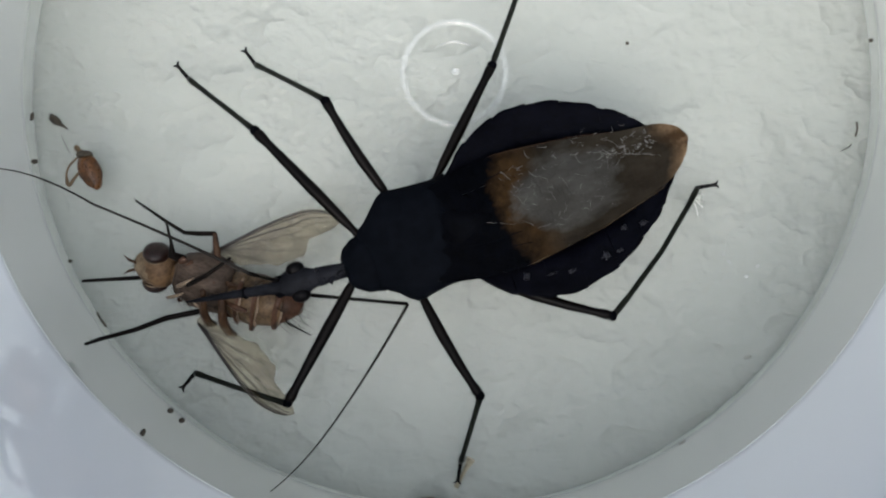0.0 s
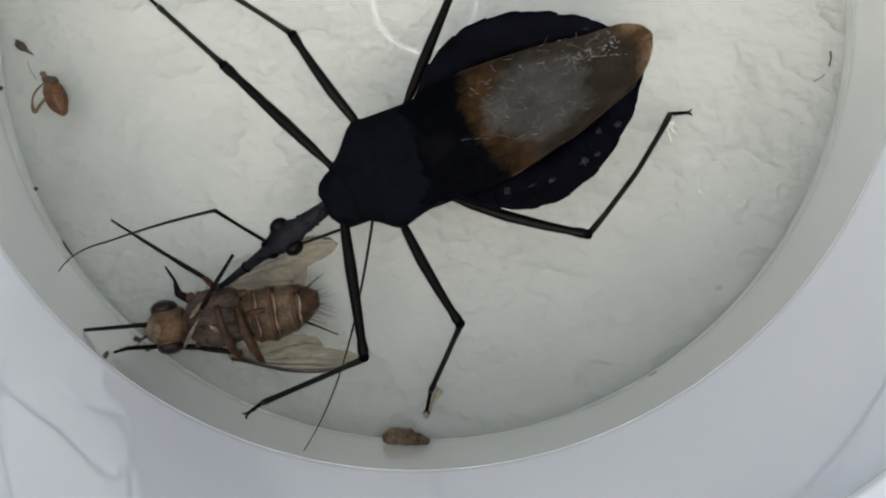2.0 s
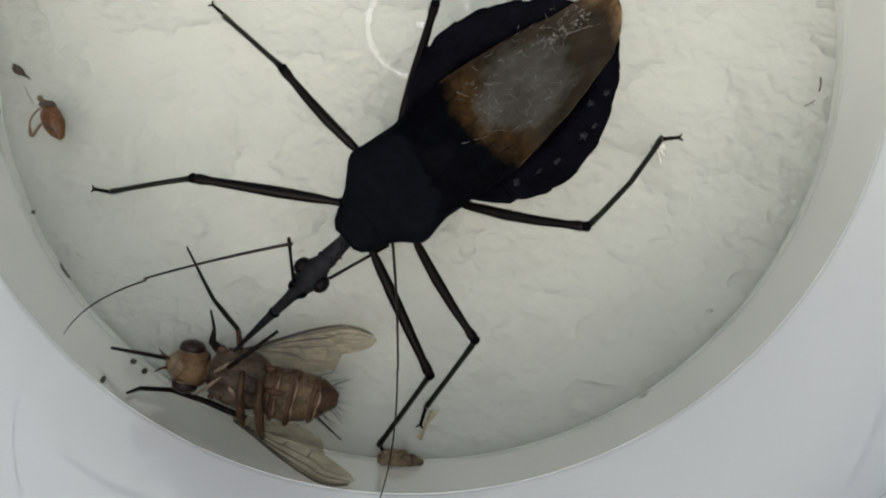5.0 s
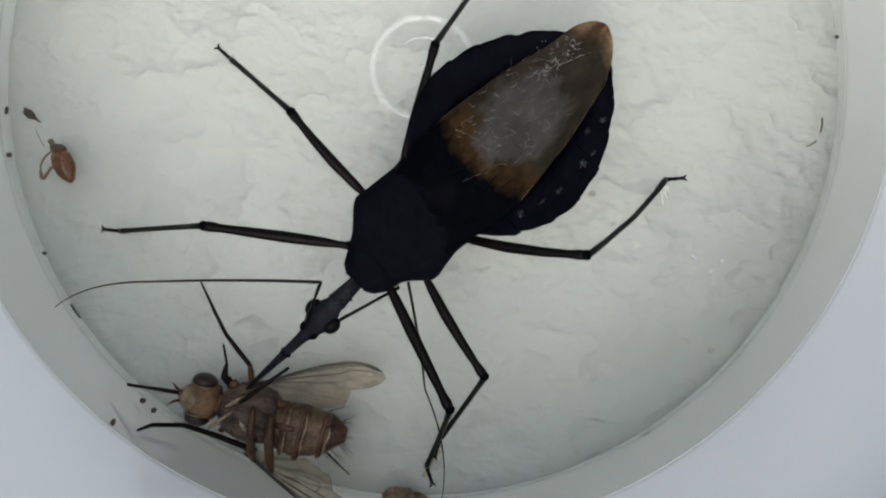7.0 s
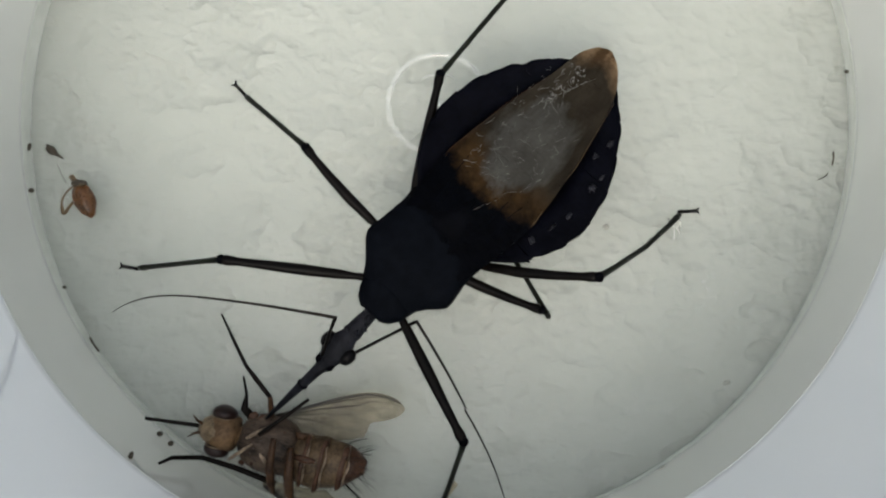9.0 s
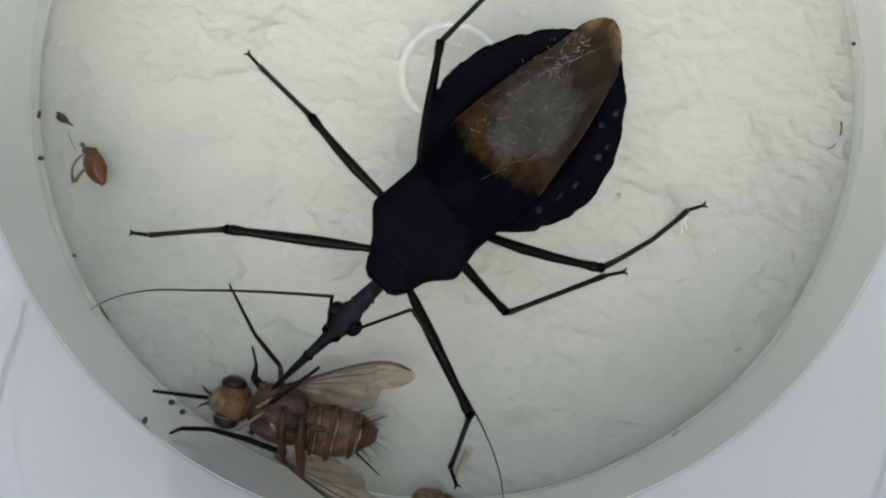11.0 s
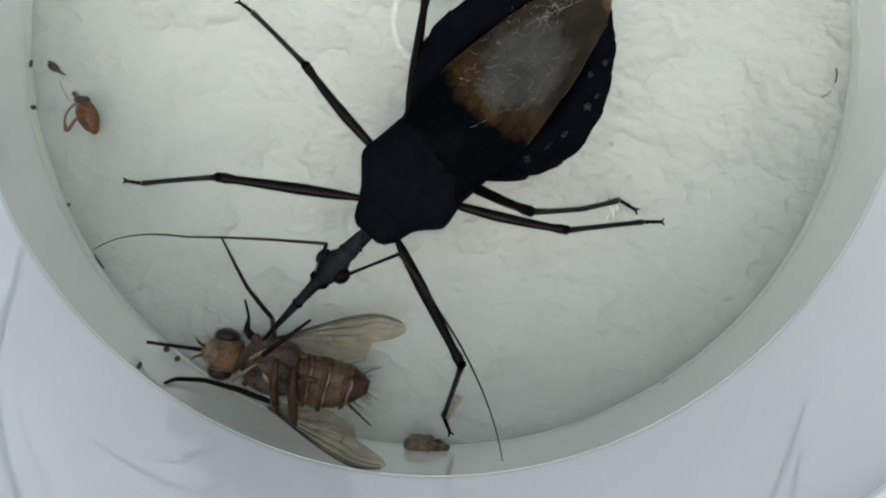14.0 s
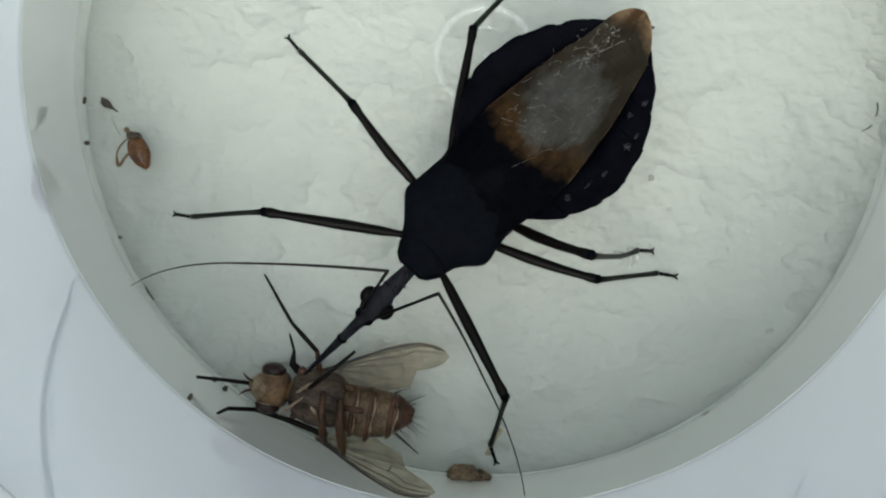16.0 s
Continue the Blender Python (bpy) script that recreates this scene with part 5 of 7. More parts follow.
    walk(bug_parts["right_hind tarsus"], [
        (0, bone((-14.79, -13.46, -4.12), (-15.59, -14.15, -4.57))),
        (0.5, bone((-14.95, -13.35, -3.84), (-15.77, -14.04, -4.29))),
        (1, bone((-14.93, -13.28, -4.37), (-15.73, -13.96, -4.84))),
        (1.5, bone((-15.27, -12.97, -4.15), (-16.10, -13.62, -4.61))),
        (2, bone((-16.01, -12.45, -3.88), (-16.90, -13.04, -4.31))),
        (2.5, bone((-16.12, -12.21, -4.07), (-17.00, -12.80, -4.53))),
        (3, bone((-16.16, -11.98, -4.17), (-17.05, -12.55, -4.63))),
        (3.5, bone((-16.67, -11.52, -3.87), (-17.60, -12.04, -4.30))),
        (4, bone((-17.23, -10.65, -3.76), (-18.19, -11.11, -4.19))),
        (6.5, bone((-18.24, -7.67, -3.67), (-19.26, -7.98, -4.10))),
        (7, bone((-18.28, -7.47, -3.49), (-19.31, -7.77, -3.90))),
        (7.5, bone((-18.28, -7.34, -3.79), (-19.30, -7.64, -4.22))),
        (8, bone((-18.20, -7.39, -3.19), (-19.24, -7.69, -3.59))),
        (8.5, bone((-18.26, -7.09, -3.79), (-19.29, -7.37, -4.22))),
        (11, bone((-18.91, -6.54, -4.01), (-19.94, -6.81, -4.44))),
        (11.5, bone((-18.91, -6.60, -4.06), (-19.94, -6.87, -4.50))),
        (12, bone((-19.00, -6.54, -4.04), (-20.03, -6.81, -4.48))),
        (12.5, bone((-18.93, -6.58, -3.84), (-19.96, -6.84, -4.26))),
        (13, bone((-18.94, -6.60, -3.92), (-19.97, -6.87, -4.36))),
        (13.5, bone((-18.97, -6.57, -3.83), (-20.00, -6.83, -4.26))),
        (14, bone((-18.97, -6.58, -3.76), (-20.01, -6.85, -4.18))),
        (14.5, bone((-18.99, -6.66, -3.96), (-20.02, -6.93, -4.39))),
        (15, bone((-19.05, -6.66, -3.76), (-20.08, -6.93, -4.18))),
        (15.5, bone((-19.07, -6.64, -3.74), (-20.10, -6.91, -4.16))),
        (16, bone((-19.11, -6.64, -3.59), (-20.15, -6.91, -4.00))),
    ])
    walk(bug_parts["left_fore femur"], [
        (0, bone((-0.43, -0.00, -0.80), (5.08, 4.88, -0.65))),
        (0.5, bone((-0.42, -0.04, -0.82), (5.06, 4.89, -0.37))),
        (1, bone((-0.52, 0.02, -0.81), (5.02, 4.87, -0.40))),
        (1.5, bone((-0.20, 0.12, -0.80), (3.52, 6.44, 0.04))),
        (2, bone((-0.38, 0.05, -0.83), (1.80, 7.06, -0.12))),
        (2.5, bone((-0.50, 0.10, -0.89), (0.39, 7.02, 1.50))),
        (3, bone((-0.43, 0.15, -0.93), (-0.47, 6.62, 2.58))),
        (3.5, bone((-0.54, 0.10, -0.85), (0.49, 7.29, 0.33))),
        (4, bone((-0.42, 0.42, -0.82), (1.38, 7.38, -2.37))),
        (6.5, bone((-0.74, 0.47, -0.79), (1.33, 7.49, -0.01))),
        (7, bone((-0.87, 0.40, -0.80), (1.36, 7.39, -0.18))),
        (7.5, bone((-0.58, 0.44, -0.80), (1.61, 7.43, -0.11))),
        (8, bone((-0.60, 0.40, -0.80), (1.71, 7.37, -0.28))),
        (8.5, bone((-0.68, 0.45, -0.80), (1.63, 7.41, -0.14))),
        (11, bone((-0.78, 0.45, -0.80), (1.79, 7.30, 0.01))),
        (11.5, bone((-0.63, 0.57, -0.78), (1.76, 7.46, 0.23))),
        (12, bone((-0.78, 0.62, -0.77), (1.81, 7.46, 0.03))),
        (12.5, bone((-0.75, 0.59, -0.78), (1.82, 7.44, 0.04))),
        (13, bone((-0.82, 0.58, -0.78), (1.76, 7.42, 0.09))),
        (13.5, bone((-0.73, 0.58, -0.77), (1.76, 7.46, 0.05))),
        (14, bone((-0.64, 0.59, -0.78), (1.76, 7.50, 0.02))),
        (14.5, bone((-0.72, 0.52, -0.79), (1.60, 7.44, 0.14))),
        (15, bone((-0.74, 0.62, -0.77), (1.61, 7.53, 0.13))),
        (15.5, bone((-0.78, 0.62, -0.77), (1.58, 7.54, 0.11))),
        (16, bone((-0.83, 0.64, -0.77), (1.54, 7.56, 0.09))),
    ])
    walk(bug_parts["left_fore tibia"], [
        (0, bone((5.08, 4.88, -0.65), (9.46, 2.08, -3.15))),
        (0.5, bone((5.06, 4.89, -0.37), (9.39, 1.95, -2.79))),
        (1, bone((5.02, 4.87, -0.40), (9.50, 1.91, -2.49))),
        (1.5, bone((3.52, 6.44, 0.04), (8.78, 4.89, -1.75))),
        (2, bone((1.80, 7.06, -0.12), (7.27, 6.88, -1.95))),
        (2.5, bone((0.39, 7.02, 1.50), (5.74, 8.27, -0.23))),
        (3, bone((-0.47, 6.62, 2.58), (4.55, 8.50, 0.46))),
        (3.5, bone((0.49, 7.29, 0.33), (5.55, 8.72, -2.04))),
        (4, bone((1.38, 7.38, -2.37), (6.61, 8.38, -4.58))),
        (6.5, bone((1.33, 7.49, -0.01), (4.57, 9.20, -4.47))),
        (7, bone((1.36, 7.39, -0.18), (4.65, 9.10, -4.59))),
        (7.5, bone((1.61, 7.43, -0.11), (4.81, 9.18, -4.58))),
        (8, bone((1.71, 7.37, -0.28), (4.81, 9.41, -4.69))),
        (8.5, bone((1.63, 7.41, -0.14), (4.94, 9.26, -4.48))),
        (11, bone((1.79, 7.30, 0.01), (4.75, 8.91, -4.66))),
        (11.5, bone((1.76, 7.46, 0.23), (4.67, 9.07, -4.48))),
        (12, bone((1.81, 7.46, 0.03), (4.73, 9.00, -4.70))),
        (12.5, bone((1.82, 7.44, 0.04), (4.68, 8.96, -4.73))),
        (13, bone((1.76, 7.42, 0.09), (4.66, 8.93, -4.66))),
        (13.5, bone((1.76, 7.46, 0.05), (4.62, 9.01, -4.71))),
        (14, bone((1.76, 7.50, 0.02), (4.60, 9.05, -4.75))),
        (14.5, bone((1.60, 7.44, 0.14), (4.35, 9.16, -4.63))),
        (15, bone((1.61, 7.53, 0.13), (4.29, 9.26, -4.67))),
        (15.5, bone((1.58, 7.54, 0.11), (4.23, 9.27, -4.71))),
        (16, bone((1.54, 7.56, 0.09), (4.14, 9.29, -4.76))),
    ])
    walk(bug_parts["left_fore tarsus"], [
        (0, bone((9.46, 2.08, -3.15), (10.43, 2.58, -3.51))),
        (0.5, bone((9.39, 1.95, -2.79), (10.36, 2.43, -3.17))),
        (1, bone((9.50, 1.91, -2.49), (10.50, 2.36, -2.83))),
        (1.5, bone((8.78, 4.89, -1.75), (9.84, 5.13, -2.13))),
        (2, bone((7.27, 6.88, -1.95), (8.33, 7.06, -2.34))),
        (2.5, bone((5.74, 8.27, -0.23), (6.81, 8.47, -0.61))),
        (3, bone((4.55, 8.50, 0.46), (5.39, 9.25, 0.22))),
        (3.5, bone((5.55, 8.72, -2.04), (5.70, 9.79, -2.42))),
        (4, bone((6.61, 8.38, -4.58), (6.88, 9.41, -5.02))),
        (6.5, bone((4.57, 9.20, -4.47), (5.02, 10.17, -4.87))),
        (7, bone((4.65, 9.10, -4.59), (5.15, 10.05, -5.00))),
        (7.5, bone((4.81, 9.18, -4.58), (5.27, 10.14, -5.00))),
        (8, bone((4.81, 9.41, -4.69), (5.27, 10.37, -5.12))),
        (8.5, bone((4.94, 9.26, -4.48), (5.43, 10.21, -4.91))),
        (11, bone((4.75, 8.91, -4.66), (5.25, 9.86, -5.09))),
        (11.5, bone((4.67, 9.07, -4.48), (5.11, 10.05, -4.90))),
        (12, bone((4.73, 9.00, -4.70), (5.16, 9.97, -5.15))),
        (12.5, bone((4.68, 8.96, -4.73), (5.17, 9.91, -5.16))),
        (13, bone((4.66, 8.93, -4.66), (5.14, 9.89, -5.07))),
        (13.5, bone((4.62, 9.01, -4.71), (5.10, 9.96, -5.14))),
        (14, bone((4.60, 9.05, -4.75), (5.06, 10.00, -5.21))),
        (14.5, bone((4.35, 9.16, -4.63), (4.86, 10.08, -5.09))),
        (15, bone((4.29, 9.26, -4.67), (4.79, 10.19, -5.14))),
        (15.5, bone((4.23, 9.27, -4.71), (4.74, 10.20, -5.17))),
        (16, bone((4.14, 9.29, -4.76), (4.64, 10.22, -5.22))),
    ])
    walk(bug_parts["left_middle femur"], [
        (0, bone((-2.47, 1.56, -0.80), (-3.52, 7.58, -0.30))),
        (0.5, bone((-2.47, 1.56, -0.80), (-3.39, 7.60, -0.09))),
        (1, bone((-2.49, 1.63, -0.79), (-3.42, 7.66, -0.13))),
        (1.5, bone((-2.50, 1.60, -0.80), (-3.22, 7.67, -0.19))),
        (2, bone((-2.49, 1.53, -0.80), (-2.80, 7.63, -0.20))),
        (2.5, bone((-2.56, 1.59, -0.80), (-2.79, 7.70, -0.27))),
        (3, bone((-2.62, 1.68, -0.79), (-2.63, 7.80, -0.31))),
        (3.5, bone((-2.44, 1.51, -0.80), (-2.32, 7.64, -0.63))),
        (4, bone((-2.27, 1.51, -0.81), (-1.79, 7.64, -0.65))),
        (6.5, bone((-2.28, 1.42, -0.81), (-0.88, 7.40, -0.53))),
        (7, bone((-2.34, 1.50, -0.81), (-0.86, 7.45, -0.57))),
        (7.5, bone((-2.49, 1.35, -0.79), (-3.02, 7.46, -1.01))),
        (7.75, bone((-2.67, 1.35, -0.90), (-3.36, 6.79, 1.85))),
        (8, bone((-2.84, 1.29, -1.00), (-3.49, 4.76, 4.01))),
        (8.25, bone((-3.07, 1.03, -0.87), (-4.95, 6.24, 1.83))),
        (8.5, bone((-3.28, 0.71, -0.76), (-5.75, 6.43, -1.07))),
        (11, bone((-3.50, -0.20, -0.04), (-2.95, 5.49, -2.57))),
        (11.25, bone((-3.55, 0.38, -0.50), (-3.65, 6.59, 0.29))),
        (11.5, bone((-3.52, 0.94, -0.95), (-3.96, 5.87, 2.90))),
        (11.75, bone((-3.48, 0.77, -0.76), (-4.30, 6.88, 0.30))),
        (12, bone((-3.44, 0.60, -0.56), (-4.15, 6.46, -2.58))),
        (12.5, bone((-2.97, 1.10, -0.77), (-5.93, 6.45, -1.51))),
        (13, bone((-3.02, 1.12, -0.79), (-6.54, 6.11, -1.64))),
        (13.5, bone((-3.28, 1.46, -0.78), (-6.50, 6.73, -0.83))),
        (14, bone((-3.27, 1.49, -0.77), (-6.37, 6.83, -0.68))),
        (14.5, bone((-3.33, 1.53, -0.77), (-5.98, 7.11, -0.67))),
        (15, bone((-2.92, 0.71, -0.69), (-5.13, 6.38, -1.73))),
        (15.5, bone((-2.80, 0.70, -0.81), (-5.32, 6.33, -0.54))),
        (16, bone((-3.06, 1.32, -0.77), (-5.59, 6.89, 0.06))),
    ])
    walk(bug_parts["left_middle tibia"], [
        (0, bone((-3.52, 7.58, -0.30), (-1.36, 10.97, -4.33))),
        (0.5, bone((-3.39, 7.60, -0.09), (-1.31, 10.96, -4.19))),
        (1, bone((-3.42, 7.66, -0.13), (-1.14, 10.94, -4.20))),
        (1.5, bone((-3.22, 7.67, -0.19), (-0.62, 10.69, -4.25))),
        (2, bone((-2.80, 7.63, -0.20), (0.05, 10.24, -4.38))),
        (2.5, bone((-2.79, 7.70, -0.27), (0.34, 10.21, -4.31))),
        (3, bone((-2.63, 7.80, -0.31), (0.72, 10.16, -4.25))),
        (3.5, bone((-2.32, 7.64, -0.63), (1.27, 9.79, -4.49))),
        (4, bone((-1.79, 7.64, -0.65), (2.04, 9.38, -4.48))),
        (6.5, bone((-0.88, 7.40, -0.53), (3.13, 8.53, -4.41))),
        (7, bone((-0.86, 7.45, -0.57), (3.10, 8.56, -4.51))),
        (7.5, bone((-3.02, 7.46, -1.01), (1.05, 6.20, -4.80))),
        (8, bone((-3.49, 4.76, 4.01), (-3.66, 3.63, -1.56))),
        (8.5, bone((-5.75, 6.43, -1.07), (-6.01, 2.93, -5.56))),
        (9.75, bone((-4.35, 5.96, -1.82), (-8.13, 5.20, -6.01))),
        (11, bone((-2.95, 5.49, -2.57), (-7.92, 7.94, -3.88))),
        (11.25, bone((-3.45, 5.68, 0.17), (-7.88, 5.94, -3.40))),
        (11.5, bone((-3.96, 5.87, 2.90), (-6.46, 3.85, -1.80))),
        (11.75, bone((-4.06, 6.16, 0.16), (-8.47, 6.32, -3.43))),
        (12, bone((-4.15, 6.46, -2.58), (-9.17, 8.75, -4.00))),
        (12.5, bone((-5.93, 6.45, -1.51), (-9.83, 9.59, -4.21))),
        (13, bone((-6.54, 6.11, -1.64), (-10.19, 9.66, -4.20))),
        (13.5, bone((-6.50, 6.73, -0.83), (-10.06, 9.66, -4.17))),
        (14, bone((-6.37, 6.83, -0.68), (-9.90, 9.63, -4.16))),
        (14.5, bone((-5.98, 7.11, -0.67), (-9.79, 9.41, -4.22))),
        (15, bone((-5.13, 6.38, -1.73), (-8.96, 9.75, -4.27))),
        (15.5, bone((-5.32, 6.33, -0.54), (-8.61, 9.13, -4.25))),
        (16, bone((-5.59, 6.89, 0.06), (-8.51, 9.31, -4.19))),
    ])
    walk(bug_parts["left_middle tarsus"], [
        (0, bone((-1.36, 10.97, -4.33), (-0.85, 11.94, -4.69))),
        (0.5, bone((-1.31, 10.96, -4.19), (-0.73, 11.89, -4.54))),
        (1, bone((-1.14, 10.94, -4.20), (-0.57, 11.88, -4.51))),
        (1.5, bone((-0.62, 10.69, -4.25), (-0.06, 11.64, -4.58))),
        (2, bone((0.05, 10.24, -4.38), (0.71, 11.12, -4.71))),
        (2.5, bone((0.34, 10.21, -4.31), (1.01, 11.09, -4.63))),
        (3, bone((0.72, 10.16, -4.25), (1.44, 11.00, -4.58))),
        (3.5, bone((1.27, 9.79, -4.49), (2.00, 10.61, -4.84))),
        (4, bone((2.04, 9.38, -4.48), (2.83, 10.14, -4.84))),
        (6.5, bone((3.13, 8.53, -4.41), (4.08, 9.02, -4.83))),
        (7, bone((3.10, 8.56, -4.51), (4.06, 9.08, -4.85))),
        (7.5, bone((1.05, 6.20, -4.80), (1.33, 7.31, -4.92))),
        (7.67, bone((-0.52, 5.35, -3.72), (-0.00, 5.91, -4.58))),
        (7.83, bone((-2.09, 4.49, -2.64), (-1.69, 4.13, -3.66))),
        (8, bone((-3.66, 3.63, -1.56), (-3.65, 2.59, -2.05))),
        (8.17, bone((-4.45, 3.40, -2.89), (-4.48, 2.29, -2.61))),
        (8.33, bone((-5.23, 3.17, -4.22), (-5.30, 2.48, -3.30))),
        (8.5, bone((-6.01, 2.93, -5.56), (-6.08, 2.99, -4.41))),
        (9.75, bone((-6.96, 5.44, -4.72), (-7.74, 5.99, -4.07))),
        (11, bone((-7.92, 7.94, -3.88), (-8.81, 8.58, -4.22))),
        (11.25, bone((-7.19, 5.90, -2.84), (-8.25, 5.84, -3.28))),
        (11.5, bone((-6.46, 3.85, -1.80), (-7.27, 3.13, -2.16))),
        (11.75, bone((-7.81, 6.30, -2.90), (-8.88, 6.24, -3.34))),
        (12, bone((-9.17, 8.75, -4.00), (-10.07, 9.38, -4.34))),
        (12.5, bone((-9.83, 9.59, -4.21), (-10.68, 10.26, -4.60))),
        (13, bone((-10.19, 9.66, -4.20), (-10.90, 10.47, -4.61))),
        (13.5, bone((-10.06, 9.66, -4.17), (-10.80, 10.45, -4.57))),
        (14, bone((-9.90, 9.63, -4.16), (-10.67, 10.39, -4.55))),
        (14.5, bone((-9.79, 9.41, -4.22), (-10.52, 10.18, -4.66))),
        (15, bone((-8.96, 9.75, -4.27), (-9.72, 10.57, -4.54))),
        (15.5, bone((-8.61, 9.13, -4.25), (-9.29, 9.93, -4.73))),
        (16, bone((-8.51, 9.31, -4.19), (-9.13, 10.19, -4.59))),
    ])
    walk(bug_parts["left_hind femur"], [
        (0, bone((-5.09, 1.97, -1.19), (-10.65, 6.27, -0.91))),
        (0.5, bone((-5.10, 2.01, -1.17), (-10.69, 6.25, -0.58))),
        (1, bone((-5.09, 2.04, -1.18), (-10.69, 6.30, -0.90))),
        (1.5, bone((-4.95, 1.98, -1.18), (-10.40, 6.42, -0.61))),
        (2, bone((-4.76, 1.84, -1.20), (-9.92, 6.55, -0.35))),
        (2.5, bone((-4.77, 1.91, -1.18), (-9.91, 6.62, -0.14))),
        (3, bone((-4.68, 1.87, -1.19), (-9.70, 6.66, 0.01))),
        (3.5, bone((-4.59, 1.80, -1.22), (-9.39, 6.69, 0.39))),
        (4, bone((-4.45, 1.67, -1.27), (-8.83, 6.81, 0.75))),
        (6.5, bone((-4.50, 1.38, -1.41), (-8.10, 6.44, 1.92))),
        (7, bone((-4.44, 1.46, -1.41), (-8.01, 6.48, 2.01))),
        (7.5, bone((-4.44, 1.39, -1.42), (-8.04, 6.42, 1.95))),
        (8, bone((-4.50, 1.44, -1.42), (-7.90, 6.38, 2.29))),
        (8.5, bone((-4.46, 1.45, -1.41), (-8.17, 6.30, 2.10))),
        (11, bone((-4.57, 1.13, -1.45), (-7.18, 6.97, 1.48))),
        (11.5, bone((-4.56, 1.46, -1.37), (-7.11, 6.58, 2.70))),
        (12, bone((-4.59, 1.62, -1.25), (-6.83, 6.84, 2.88))),
        (12.5, bone((-4.58, 1.40, -1.40), (-6.45, 6.61, 2.91))),
        (13, bone((-4.43, 1.38, -1.45), (-6.34, 6.59, 2.85))),
        (13.5, bone((-4.52, 0.89, -1.93), (-5.82, 5.71, 3.00))),
        (14, bone((-4.73, 0.64, -2.41), (-5.30, 4.85, 3.19))),
        (14.5, bone((-4.40, 0.97, -2.36), (-5.21, 4.33, 3.76))),
        (15, bone((-3.98, 1.02, -2.13), (-5.66, 5.22, 3.29))),
        (15.5, bone((-4.28, 1.01, -2.09), (-5.54, 5.12, 3.47))),
        (16, bone((-4.59, 1.24, -1.67), (-5.69, 5.55, 3.77))),
    ])
    walk(bug_parts["left_hind tibia"], [
        (0, bone((-10.65, 6.27, -0.91), (-17.42, 2.01, -4.06))),
        (0.5, bone((-10.69, 6.25, -0.58), (-17.50, 2.10, -3.77))),
        (1, bone((-10.69, 6.30, -0.90), (-17.35, 2.14, -4.39))),
        (1.5, bone((-10.40, 6.42, -0.61), (-17.17, 2.48, -4.15))),
        (2, bone((-9.92, 6.55, -0.35), (-16.96, 3.10, -3.88))),
        (2.5, bone((-9.91, 6.62, -0.14), (-16.82, 3.39, -4.10))),
        (3, bone((-9.70, 6.66, 0.01), (-16.55, 3.63, -4.22))),
        (3.5, bone((-9.39, 6.69, 0.39), (-16.35, 4.08, -3.94))),
        (4, bone((-8.83, 6.81, 0.75), (-15.84, 4.93, -3.86))),
        (6.5, bone((-8.10, 6.44, 1.92), (-14.54, 6.85, -3.76))),
        (7, bone((-8.01, 6.48, 2.01), (-14.43, 7.08, -3.66))),
        (7.5, bone((-8.04, 6.42, 1.95), (-14.30, 7.19, -3.89))),
        (8, bone((-7.90, 6.38, 2.29), (-14.24, 7.29, -3.44))),
        (8.5, bone((-8.17, 6.30, 2.10), (-14.22, 7.48, -3.90))),
        (11, bone((-7.18, 6.97, 1.48), (-13.40, 8.78, -4.16))),
        (11.5, bone((-7.11, 6.58, 2.70), (-10.55, 10.30, -4.24))),
        (12, bone((-6.83, 6.84, 2.88), (-9.59, 10.40, -4.44))),
        (12.5, bone((-6.45, 6.61, 2.91), (-9.73, 10.12, -4.22))),
        (13, bone((-6.34, 6.59, 2.85), (-9.96, 9.88, -4.21))),
        (13.5, bone((-5.82, 5.71, 3.00), (-9.89, 8.88, -3.87))),
        (14, bone((-5.30, 4.85, 3.19), (-9.74, 7.86, -3.53))),
        (14.5, bone((-5.21, 4.33, 3.76), (-8.07, 7.57, -3.67))),
        (15, bone((-5.66, 5.22, 3.29), (-8.66, 9.17, -3.73))),
        (15.5, bone((-5.54, 5.12, 3.47), (-8.45, 8.65, -3.81))),
        (16, bone((-5.69, 5.55, 3.77), (-8.64, 7.71, -4.01))),
    ])
